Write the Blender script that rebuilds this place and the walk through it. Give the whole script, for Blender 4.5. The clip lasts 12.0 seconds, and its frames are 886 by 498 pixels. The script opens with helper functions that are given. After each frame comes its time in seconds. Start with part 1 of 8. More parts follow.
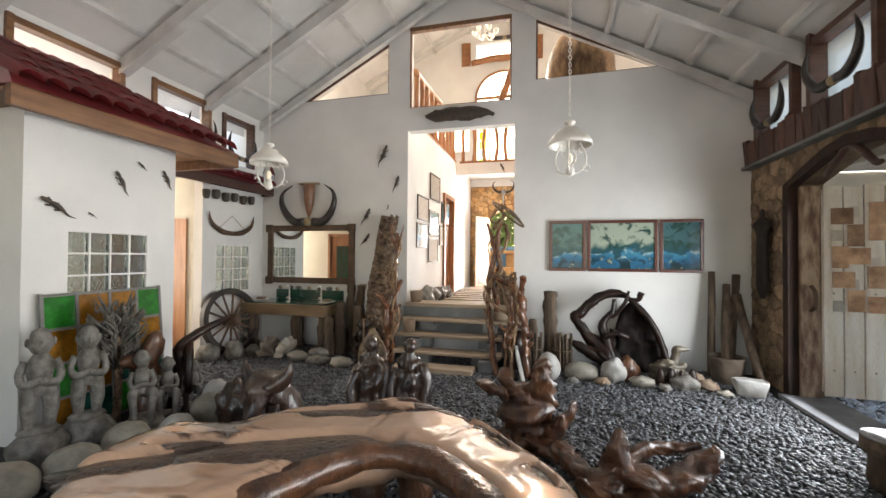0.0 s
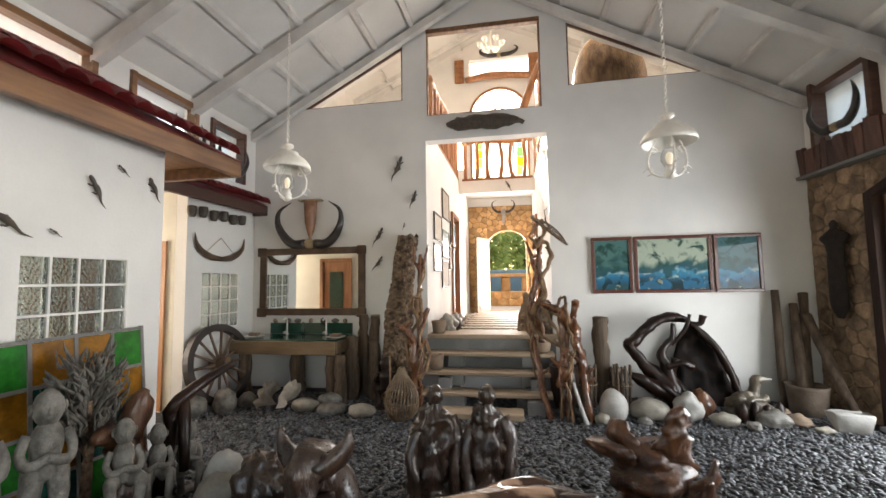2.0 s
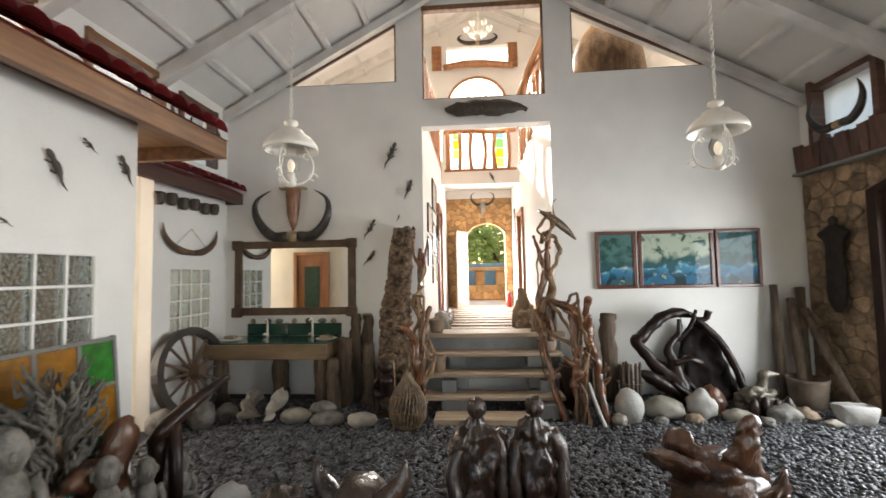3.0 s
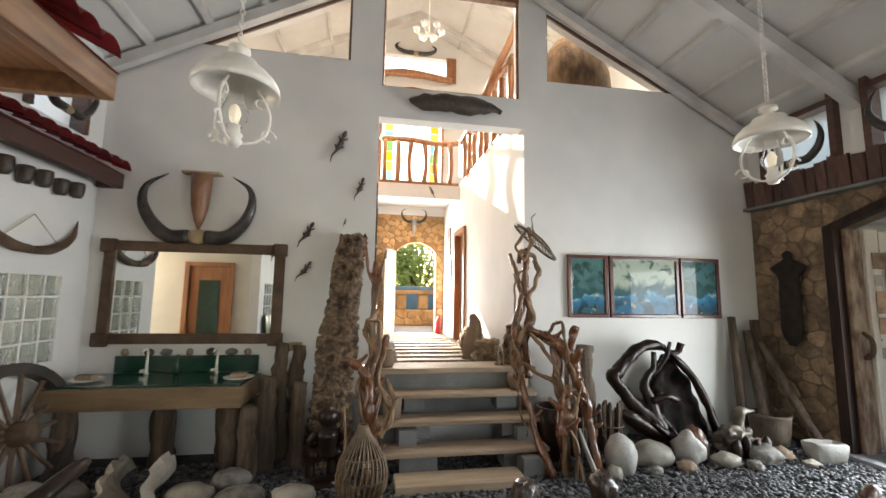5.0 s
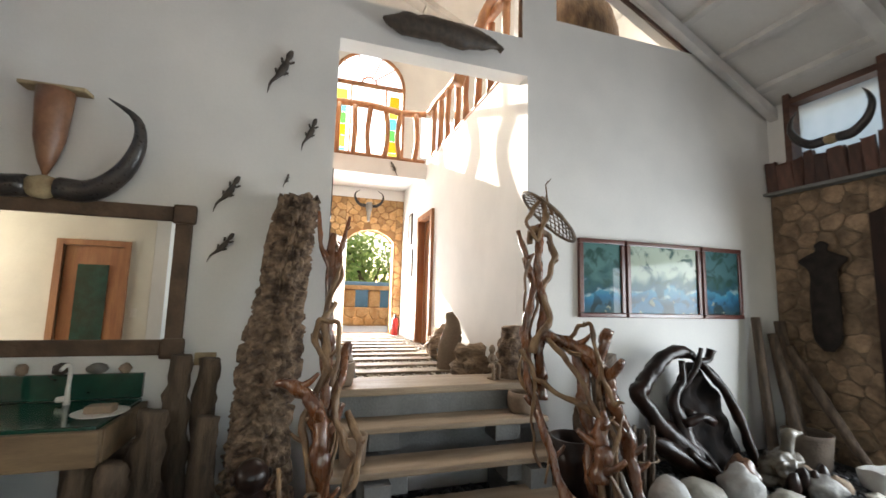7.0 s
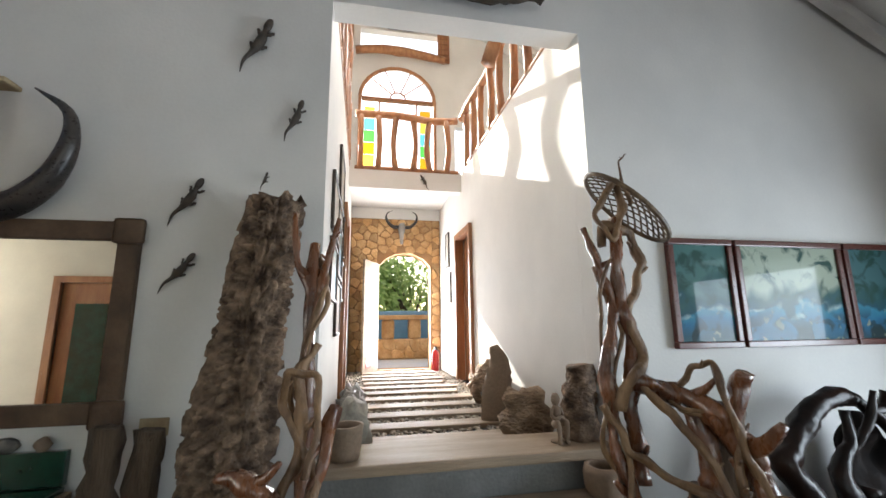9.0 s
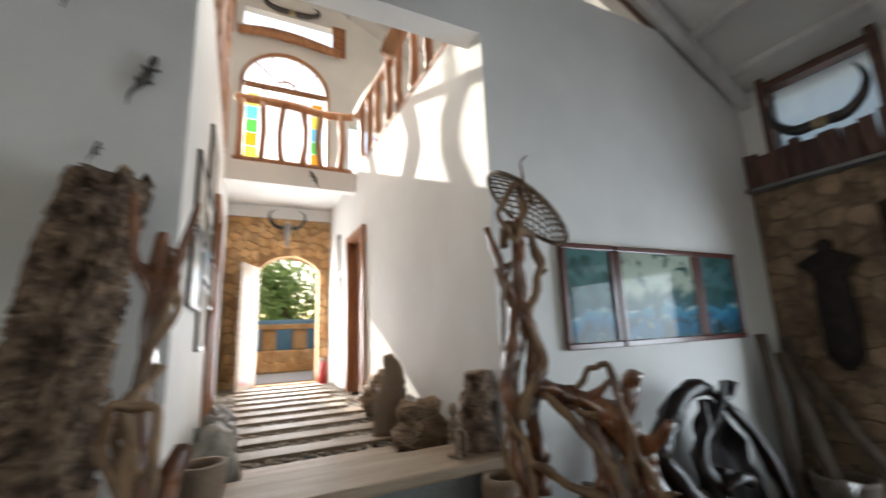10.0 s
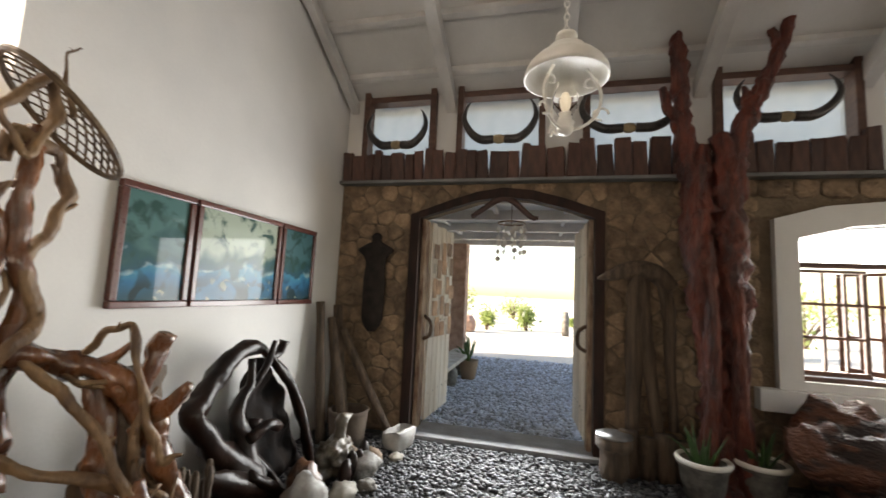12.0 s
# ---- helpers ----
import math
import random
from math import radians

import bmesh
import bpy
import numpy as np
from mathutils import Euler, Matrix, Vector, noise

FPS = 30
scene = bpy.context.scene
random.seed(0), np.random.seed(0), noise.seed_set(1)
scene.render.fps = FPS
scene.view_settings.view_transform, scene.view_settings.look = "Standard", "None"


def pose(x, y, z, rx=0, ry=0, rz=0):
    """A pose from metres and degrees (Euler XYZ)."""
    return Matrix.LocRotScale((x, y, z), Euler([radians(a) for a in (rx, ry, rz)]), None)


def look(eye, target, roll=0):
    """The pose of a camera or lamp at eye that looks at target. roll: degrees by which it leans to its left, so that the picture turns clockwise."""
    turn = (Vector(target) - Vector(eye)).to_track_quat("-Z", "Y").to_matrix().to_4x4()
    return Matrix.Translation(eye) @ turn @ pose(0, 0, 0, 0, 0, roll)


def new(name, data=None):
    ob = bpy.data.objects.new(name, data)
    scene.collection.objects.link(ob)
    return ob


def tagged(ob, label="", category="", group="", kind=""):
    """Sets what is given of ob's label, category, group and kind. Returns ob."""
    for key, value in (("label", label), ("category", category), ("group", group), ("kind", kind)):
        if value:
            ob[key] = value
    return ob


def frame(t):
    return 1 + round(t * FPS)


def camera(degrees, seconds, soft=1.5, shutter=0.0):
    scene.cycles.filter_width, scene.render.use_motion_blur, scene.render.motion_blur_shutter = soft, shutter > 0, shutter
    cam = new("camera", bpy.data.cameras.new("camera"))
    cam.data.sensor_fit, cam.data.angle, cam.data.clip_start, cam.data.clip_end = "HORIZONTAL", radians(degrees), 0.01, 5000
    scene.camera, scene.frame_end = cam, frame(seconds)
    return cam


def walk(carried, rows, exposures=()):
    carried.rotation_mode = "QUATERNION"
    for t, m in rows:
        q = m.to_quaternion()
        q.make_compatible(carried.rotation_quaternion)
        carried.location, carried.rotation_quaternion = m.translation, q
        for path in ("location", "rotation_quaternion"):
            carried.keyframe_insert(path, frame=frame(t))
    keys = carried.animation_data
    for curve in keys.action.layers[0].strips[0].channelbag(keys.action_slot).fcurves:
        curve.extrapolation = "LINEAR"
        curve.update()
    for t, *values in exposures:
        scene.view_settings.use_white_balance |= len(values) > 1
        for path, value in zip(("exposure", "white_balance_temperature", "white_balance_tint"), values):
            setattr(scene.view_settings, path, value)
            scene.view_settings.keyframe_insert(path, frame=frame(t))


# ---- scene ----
cam = camera(94.0, 12.0, shutter=0.5)
PATH = [
    (0, (0.389, 0.246, 1.617), (-0.117, 2.181, 1.649), 0.4),
    (0.5, (0.232, 0.443, 1.608), (-0.265, 2.38, 1.637), 0.8),
    (1, (-0.024, 0.564, 1.603), (-0.457, 2.516, 1.652), 0.2),
    (1.5, (-0.343, 0.661, 1.615), (-0.748, 2.619, 1.638), -1.0),
    (2, (-0.673, 0.844, 1.603), (-1.018, 2.808, 1.756), -0.9),
    (2.5, (-1.004, 1.014, 1.615), (-1.298, 2.987, 1.759), -0.1),
    (3, (-1.313, 1.145, 1.654), (-1.45, 3.137, 1.769), -1.1),
    (3.5, (-1.547, 1.38, 1.651), (-1.48, 3.364, 1.897), 1.0),
    (3.7, (-1.632, 1.463, 1.663), (-1.52, 3.443, 1.921), 1.4),
    (5.5, (-2.144, 2.424, 1.598), (-1.699, 4.363, 1.803), -0.6),
    (6, (-2.248, 2.746, 1.587), (-1.7, 4.66, 1.772), -1.4),
    (6.5, (-2.198, 3.118, 1.575), (-1.608, 5.007, 1.862), 0.4),
    (7, (-2.094, 3.455, 1.552), (-1.496, 5.349, 1.783), 1.5),
    (7.2, (-2.048, 3.612, 1.545), (-1.533, 5.523, 1.836), 1.9),
    (9, (-1.743, 4.345, 1.58), (-1.361, 6.276, 1.937), -0.6),
    (9.5, (-1.765, 4.523, 1.584), (-1.297, 6.424, 1.994), -2.4),
    (10, (-1.696, 4.587, 1.583), (-0.826, 6.348, 1.959), -2.2),
    (10.5, (-1.544, 4.561, 1.582), (-0.145, 5.958, 1.883), 0.3),
    (11, (-1.492, 4.509, 1.575), (0.227, 5.496, 1.843), 1.5),
    (11.5, (-1.493, 4.462, 1.584), (0.367, 5.159, 1.812), 2.4),
    (12, (-1.485, 4.423, 1.584), (0.444, 4.911, 1.792), 2.8),
]
walk(cam, [(t, look(eye, target, roll)) for t, eye, target, roll in PATH],
     [(0.0, 1.95, 7500, 15), (4.0, 1.95, 7600, 14), (6.0, 1.98, 7200, 12), (7.0, 1.9, 7100, 12), (9.0, 1.6, 6600, 10), (10.2, 1.1, 6700, 10), (10.5, 0.98, 6800, 10), (10.8, 1.2, 6900, 11), (11.4, 1.68, 7200, 13), (12.0, 1.85, 8000, 16)])

# ---- light ----
world = bpy.data.worlds.new("sky")
scene.world = world
world.use_nodes = True
wn = world.node_tree.nodes
sky = wn.new("ShaderNodeTexSky")
sky.sky_type = "NISHITA"
sky.sun_disc = False
sky.sun_elevation = radians(21.6)
SUN_WAY = Vector((0.2, -0.86, -0.35)).normalized()
sky.sun_rotation = math.atan2(-SUN_WAY.x, -SUN_WAY.y)
world.node_tree.links.new(sky.outputs[0], wn["Background"].inputs[0])
wn["Background"].inputs[1].default_value = 0.15
sun = new("sun", bpy.data.lights.new("sun", "SUN"))
sun.data.energy, sun.data.angle, sun.data.color = 5.0, radians(0.5), (1.0, 0.95, 0.86)
sun.rotation_mode = "QUATERNION"
sun.rotation_quaternion = SUN_WAY.to_track_quat("-Z", "Y")


def sky_lamp(name, place, way, width, height, watts, colour=(0.9, 0.95, 1.0), spread=180):
    """An area lamp in place of daylight; most stand in an opening."""
    lamp = new(name, bpy.data.lights.new(name, "AREA"))
    lamp.data.shape, lamp.data.size, lamp.data.size_y = "RECTANGLE", width, height
    lamp.data.energy, lamp.data.color = watts, colour
    lamp.data.spread = radians(spread)
    lamp.matrix_world = look(place, Vector(place) + Vector(way))
    return lamp


sky_lamp("door_daylight", (3.125, 4.9, 1.15), (-1, 0, 0), 1.7, 2.0, 38, (0.74, 0.87, 1.0), 150)
sky_lamp("window_daylight", (3.24, 1.22, 1.6), (-1, 0, 0), 1.7, 1.3, 36, (0.85, 0.93, 1.0), 145)
sky_lamp("clerestory_daylight", (3.17, 3.6, 3.6), (-1, 0, 0), 5.6, 0.7, 1.5)
sky_lamp("hallway_daylight", (-1.0, 10.4, 6.6), (0, -0.85, -0.5), 5.0, 1.6, 82, (1.0, 0.97, 0.92))
sky_lamp("arch_daylight", (-0.9, 12.8, 1.8), (0, -1, 0), 1.0, 2.0, 62)
# Fill light from the unseen south end, set in an added opening.
sky_lamp("south_fill", (-0.8, -3.35, 2.0), (0, 1, 0.1), 5.0, 2.4, 8, (1.0, 0.98, 0.95))
# Fill light added to brighten the passage walls; its opening is made up.
sky_lamp("passage_fill", (-6.95, 4.76, 1.6), (1, 0, 0), 0.9, 1.6, 18, (1.0, 0.98, 0.94))

# ---- materials ----


def material(name, colour, rough=0.6, other=None, scale=6.0, grain=60.0, bump=0.25, metal=0.0, stretch=(1, 1, 1), vary=0.0, coat=0.0, spread=(0.35, 0.65), fine=0.25, specular=0.5, depth=0.01):
    """Two scales of variation: stains from colour to other, fine grain in value and relief."""
    m = bpy.data.materials.new(name)
    m.use_nodes = True
    n, links = m.node_tree.nodes, m.node_tree.links
    b = n["Principled BSDF"]
    b.inputs["Metallic"].default_value = metal
    b.inputs["Coat Weight"].default_value = coat
    b.inputs["Coat Roughness"].default_value = 0.12
    b.inputs["Specular IOR Level"].default_value = specular
    co = n.new("ShaderNodeTexCoord")
    mp = n.new("ShaderNodeMapping")
    mp.inputs["Scale"].default_value = stretch
    links.new(co.outputs["Object"], mp.inputs["Vector"])
    big, small = n.new("ShaderNodeTexNoise"), n.new("ShaderNodeTexNoise")
    big.inputs["Scale"].default_value, big.inputs["Detail"].default_value = scale, 5
    small.inputs["Scale"].default_value, small.inputs["Detail"].default_value = grain, 6
    ramp = n.new("ShaderNodeMapRange")
    ramp.inputs["From Min"].default_value, ramp.inputs["From Max"].default_value = spread
    mix = n.new("ShaderNodeMix")
    mix.data_type = "RGBA"
    other = other or tuple(c * 0.82 for c in colour)
    mix.inputs["A"].default_value, mix.inputs["B"].default_value = (*colour, 1), (*other, 1)
    hsv = n.new("ShaderNodeHueSaturation")
    value = n.new("ShaderNodeMath")
    value.operation = "MULTIPLY_ADD"
    value.inputs[1].default_value, value.inputs[2].default_value = 2 * fine, 1 - fine
    for t in (big, small):
        links.new(mp.outputs[0], t.inputs["Vector"])
    links.new(big.outputs["Fac"], ramp.inputs["Value"])
    links.new(ramp.outputs[0], mix.inputs["Factor"])
    links.new(mix.outputs["Result"], hsv.inputs["Color"])
    links.new(small.outputs["Fac"], value.inputs[0])
    last = value.outputs[0]
    if vary:
        info = n.new("ShaderNodeObjectInfo")
        geo = n.new("ShaderNodeNewGeometry")
        add = n.new("ShaderNodeMath")
        add.operation = "ADD"
        links.new(info.outputs["Random"], add.inputs[0])
        links.new(geo.outputs["Random Per Island"], add.inputs[1])
        fr = n.new("ShaderNodeMath")
        fr.operation = "FRACT"
        links.new(add.outputs[0], fr.inputs[0])
        sc = n.new("ShaderNodeMath")
        sc.operation = "MULTIPLY_ADD"
        sc.inputs[1].default_value, sc.inputs[2].default_value = 2 * vary, 1 - vary
        links.new(fr.outputs[0], sc.inputs[0])
        mul = n.new("ShaderNodeMath")
        mul.operation = "MULTIPLY"
        links.new(sc.outputs[0], mul.inputs[0])
        links.new(last, mul.inputs[1])
        last = mul.outputs[0]
    links.new(last, hsv.inputs["Value"])
    links.new(hsv.outputs[0], b.inputs["Base Color"])
    rr = n.new("ShaderNodeMapRange")
    rr.inputs["To Min"].default_value, rr.inputs["To Max"].default_value = max(0.02, rough - 0.1), min(1, rough + 0.1)
    links.new(small.outputs["Fac"], rr.inputs["Value"])
    links.new(rr.outputs[0], b.inputs["Roughness"])
    if bump:
        bp = n.new("ShaderNodeBump")
        bp.inputs["Strength"].default_value, bp.inputs["Distance"].default_value = bump, depth
        links.new(small.outputs["Fac"], bp.inputs["Height"])
        links.new(bp.outputs[0], b.inputs["Normal"])
    return m


def glass(name, colour=(1, 1, 1), rough=0.0, thin=True):
    m = bpy.data.materials.new(name)
    m.use_nodes = True
    b = m.node_tree.nodes["Principled BSDF"]
    b.inputs["Base Color"].default_value = (*colour, 1)
    b.inputs["Transmission Weight"].default_value = 1
    b.inputs["Roughness"].default_value = rough
    b.inputs["IOR"].default_value = 1.1 if thin else 1.45
    return m


M_WALL = material("white_plaster", (0.74, 0.72, 0.69), 0.75, (0.66, 0.645, 0.62), 1.3, 45, 0.12, fine=0.04)
M_CREAM = material("cream_plaster", (0.72, 0.68, 0.58), 0.75, None, 1.5, 45, 0.1, fine=0.04)
M_CEIL = material("white_ceiling_board", (0.70, 0.68, 0.65), 0.7, (0.60, 0.58, 0.55), 1.1, 30, 0.08, fine=0.05)
M_BEAM = material("white_painted_beam", (0.66, 0.64, 0.61), 0.5, (0.5, 0.48, 0.46), 2.5, 60, 0.15, fine=0.08)
M_BARE = material("dark_window_wood", (0.12, 0.055, 0.035), 0.5, (0.07, 0.03, 0.02), 5, 40, 0.3, stretch=(1, 1, 4))
M_EAVE = material("varnished_eave_wood", (0.24, 0.115, 0.05), 0.4, (0.14, 0.06, 0.028), 3, 50, 0.25, stretch=(6, 0.6, 6))
M_DARK = material("dark_eave_wood", (0.07, 0.03, 0.022), 0.5, None, 4, 50, 0.3, stretch=(5, 0.6, 5))
M_TILE = material("red_roof_tile", (0.42, 0.075, 0.08), 0.35, (0.26, 0.04, 0.045), 3, 60, 0.2, vary=0.25)
M_STONE = material("brown_wall_stone", (0.30, 0.20, 0.125), 0.85, (0.14, 0.09, 0.055), 7, 24, 1.0, vary=0.32, fine=0.4, depth=0.03)
M_MORTAR = material("grey_mortar", (0.20, 0.14, 0.09), 0.9, (0.12, 0.083, 0.052), 5, 50, 0.9, fine=0.4, depth=0.02)
M_ORANGE = material("orange_stone", (0.62, 0.40, 0.20), 0.85, (0.46, 0.25, 0.10), 4, 30, 0.8, vary=0.3, fine=0.35, depth=0.02)
M_ORMORT = material("ochre_mortar", (0.36, 0.20, 0.09), 0.9, None, 5, 50, 0.5)
M_WOOD = material("weathered_wood", (0.15, 0.10, 0.065), 0.75, (0.06, 0.038, 0.024), 4, 26, 1.0, stretch=(5, 5, 0.45), fine=0.45, depth=0.02)
M_PLANK = material("pale_worn_plank", (0.36, 0.27, 0.19), 0.65, (0.25, 0.18, 0.12), 3, 40, 0.35, stretch=(0.5, 4, 4), vary=0.12)
M_ORWOOD = material("orange_brown_wood", (0.40, 0.185, 0.08), 0.45, (0.27, 0.11, 0.048), 3, 40, 0.3, stretch=(4, 4, 0.5), vary=0.12)
M_CONC = material("grey_concrete", (0.21, 0.21, 0.205), 0.85, (0.14, 0.14, 0.135), 3, 50, 0.4)
M_GRAVEL = material("gravel_bed", (0.045, 0.043, 0.042), 0.9, (0.02, 0.02, 0.02), 14, 70, 1.0, fine=0.6, depth=0.02)
M_PEBBLE = material("grey_pebbles", (0.10, 0.105, 0.115), 0.42, (0.045, 0.046, 0.05), 12, 60, 0.3, vary=0.65, fine=0.2)
M_GROUND = material("pale_dry_ground", (0.66, 0.63, 0.57), 0.95, (0.54, 0.51, 0.45), 0.4, 12, 0.5, fine=0.3)
M_GLASS = glass("clear_pane")
M_IVORY = material("white_painted_metal", (0.78, 0.75, 0.70), 0.35, (0.66, 0.62, 0.55), 8, 80, 0.05, fine=0.05)

# ---- building tools ----


def part(name, bm, mat, parent=None, label="", smooth=False, normals=True):
    """Links a bmesh as one mesh object, under a thing or a part."""
    if normals:
        bmesh.ops.recalc_face_normals(bm, faces=bm.faces)
    me = bpy.data.meshes.new(name)
    bm.to_mesh(me)
    bm.free()
    me.materials.append(mat)
    if smooth:
        me.polygons.foreach_set("use_smooth", [True] * len(me.polygons))
    ob = new(name, me)
    ob.parent = parent
    if label:
        ob["label"] = label
    return ob


def thing(name, label, category, group="", at=(0, 0, 0), rz=0.0, kind=""):
    ob = new(name)
    ob.matrix_basis = pose(*at, 0, 0, rz)
    ob.empty_display_size = 0.1
    return tagged(ob, label, category, group, kind)


def box(a, b, bevel=0.0, bm=None, m=None):
    bm = bm or bmesh.new()
    lo, hi = Vector(a), Vector(b)
    made = bmesh.ops.create_cube(bm, size=1)["verts"]
    for v in made:
        v.co = Vector([lo[i] + (v.co[i] + 0.5) * (hi[i] - lo[i]) for i in range(3)])
    if bevel:
        es = list({e for v in made for e in v.link_edges})
        out = bmesh.ops.bevel(bm, geom=es, offset=bevel, segments=2, affect="EDGES", profile=0.6)
        made = list({v for f in out["faces"] for v in f.verts} | {v for v in made if v.is_valid})
    if m:
        bmesh.ops.transform(bm, matrix=m, verts=made)
    return bm


def sheet(outer, holes, to3d, depth, bm=None):
    """A flat wall of any outline with holes, given a thickness."""
    bm = bm or bmesh.new()
    edges = []
    for loop in (outer, *holes):
        vs = [bm.verts.new(to3d(*p)) for p in loop]
        edges += [bm.edges.new((vs[i], vs[(i + 1) % len(vs)])) for i in range(len(vs))]
    faces = [g for g in bmesh.ops.triangle_fill(bm, use_beauty=True, use_dissolve=False, edges=edges)["geom"] if isinstance(g, bmesh.types.BMFace)]
    out = bmesh.ops.extrude_face_region(bm, geom=faces)["geom"]
    bmesh.ops.translate(bm, vec=depth, verts=[g for g in out if isinstance(g, bmesh.types.BMVert)])
    return bm


def rect(a, b, c, d):
    return [(a, c), (b, c), (b, d), (a, d)]


def smooth_line(pts, steps=4):
    """Points along a curve through pts; the last column may be a radius."""
    p = np.array(pts, float)
    p = np.vstack([2 * p[0] - p[1], p, 2 * p[-1] - p[-2]])
    out = []
    for i in range(1, len(p) - 2):
        for k in range(steps):
            t = k / steps
            out.append(0.5 * (2 * p[i] + (p[i + 1] - p[i - 1]) * t + (2 * p[i - 1] - 5 * p[i] + 4 * p[i + 1] - p[i + 2]) * t * t
                              + (3 * p[i] - p[i - 1] - 3 * p[i + 1] + p[i + 2]) * t ** 3))
    return out + [p[-2]]


def tube(pts, seg=8, steps=4, rough=0.0, seed=0, bm=None, flat=1.0):
    """A limb along points (x, y, z, radius), knobbly by rough."""
    bm = bm or bmesh.new()
    line = smooth_line(pts, steps) if steps > 1 else [np.array(p, float) for p in pts]
    rings, up = [], Vector((0.13, 0.31, 0.94))
    for i, q in enumerate(line):
        a, b = line[max(0, i - 1)], line[min(len(line) - 1, i + 1)]
        d = Vector(b[:3] - a[:3]).normalized()
        u = (up - d * up.dot(d))
        u = u.normalized() if u.length > 1e-3 else d.orthogonal().normalized()
        up = u
        w = d.cross(u)
        ring = []
        for k in range(seg):
            ang = 2 * math.pi * k / seg
            r = max(0.0015, q[3])
            c = Vector(q[:3])
            if rough:
                q1 = Vector((c.x * 9 + math.cos(ang) * 1.3 + seed, c.y * 9 + math.sin(ang) * 1.3, c.z * 9))
                r *= 1 + rough * noise.noise(q1) + 0.5 * rough * noise.noise(q1 * 2.7)
            ring.append(bm.verts.new(c + u * (math.cos(ang) * r * flat) + w * (math.sin(ang) * r)))
        rings.append(ring)
    for a, b in zip(rings, rings[1:]):
        for k in range(seg):
            bm.faces.new((a[k], a[(k + 1) % seg], b[(k + 1) % seg], b[k]))
    bm.faces.new(rings[0][::-1])
    bm.faces.new(rings[-1])
    return bm


def lathe(profile, seg=24, centre=(0, 0, 0), bm=None, close=True):
    """A turned shape from (radius, height) pairs."""
    bm = bm or bmesh.new()
    c = Vector(centre)
    rings = [[bm.verts.new(c + Vector((max(r, 0.0008) * math.cos(2 * math.pi * k / seg), max(r, 0.0008) * math.sin(2 * math.pi * k / seg), z))) for k in range(seg)] for r, z in profile]
    for a, b in zip(rings, rings[1:]):
        for k in range(seg):
            bm.faces.new((a[k], a[(k + 1) % seg], b[(k + 1) % seg], b[k]))
    if close:
        bm.faces.new(rings[0][::-1])
        bm.faces.new(rings[-1])
    return bm


def blob(centre, size, amp=0.12, freq=2.2, seed=0, sub=3, bm=None, flat_base=True, m=None):
    """A rounded, uneven lump."""
    bm = bm or bmesh.new()
    vs = bmesh.ops.create_icosphere(bm, subdivisions=sub, radius=1)["verts"]
    for v in vs:
        d = v.co.normalized()
        k = 1 + amp * noise.noise(d * freq + Vector((seed * 3.7, seed * 1.3, seed))) + amp * 0.4 * noise.noise(d * freq * 2.7 + Vector((seed, 5, 1)))
        p = Vector((d.x * size[0], d.y * size[1], d.z * size[2])) * k
        if flat_base and p.z < -0.8 * size[2]:
            p.z = -0.8 * size[2]
        if m:
            p = m.to_3x3() @ p
        v.co = p + Vector(centre)
    return bm


def structure(name, bm, mat, label="", smooth=False, parent=None):
    ob = part(name, bm, mat, parent, label, smooth)
    ob["kind"] = "structure"
    return ob


# ---- the hall ----
APEX_X, APEX_Z, SLOPE = -1.01, 6.19, 0.545
BACK_Y, LEFT_X, RIGHT_X, SOUTH_Y = 6.89, -4.85, 3.06, -3.5


def roof_z(x):
    return APEX_Z - SLOPE * abs(x - APEX_X)


structure("floor", box((-7.2, SOUTH_Y - 0.3, -0.25), (3.3, 7.1, -0.005)), M_GRAVEL, "bed of dark grey gravel")

DOORWAY = rect(-1.98, -0.18, 0.70, 3.74)
UPPER = rect(-1.96, -0.23, 4.13, 5.52)
TRI_L = [(-2.34, 4.41), (-2.34, 5.30), (-4.01, 4.41)]
TRI_R = [(0.15, 4.41), (2.03, 4.43), (0.15, 5.38)]
gable = [(-7.2, -0.2), (3.3, -0.2), (3.3, 3.86), (APEX_X, APEX_Z - 0.02), (LEFT_X - 0.25, 4.0), (-7.2, 4.0)]
wall_back = structure("wall_back", sheet(gable, [DOORWAY, UPPER, TRI_L, TRI_R], lambda a, b: (a, BACK_Y, b), (0, 0.2, 0)), M_WALL)
# Unseen closing wall; its opening is added for the south fill light.
structure("wall_south", sheet([(-7.2, -0.2), (3.3, -0.2), (3.3, 3.86), (APEX_X, APEX_Z - 0.02), (-7.2, 3.8)], [rect(-3.4, 1.8, 0.8, 3.2)], lambda a, b: (a, SOUTH_Y - 0.2, b), (0, 0.2, 0)), M_WALL)

# right wall: stone below, white above with a row of windows
ARCH = [(5.88, 0.04), (5.88, 2.46), (5.5, 2.57), (5.2, 2.66), (4.9, 2.70), (4.6, 2.67), (4.25, 2.58), (3.92, 2.46), (3.92, 0.04)]
WIN = [(y - 0.08, z) for y, z in ((2.25, 0.92), (2.25, 2.26), (1.8, 2.37), (1.3, 2.42), (0.8, 2.37), (0.35, 2.26), (0.35, 0.92))]
stone_wall = structure("wall_stone", sheet([(SOUTH_Y, -0.2), (7.07, -0.2), (7.07, 2.85), (SOUTH_Y, 2.85)], [ARCH, WIN], lambda a, b: (RIGHT_X + 0.03, a, b), (0.3, 0, 0)), M_MORTAR)
CLERE = [(5.78, 6.60), (4.52, 5.42), (3.12, 4.02), (1.62, 2.76), (0.2, 1.35), (-1.2, -0.1)]
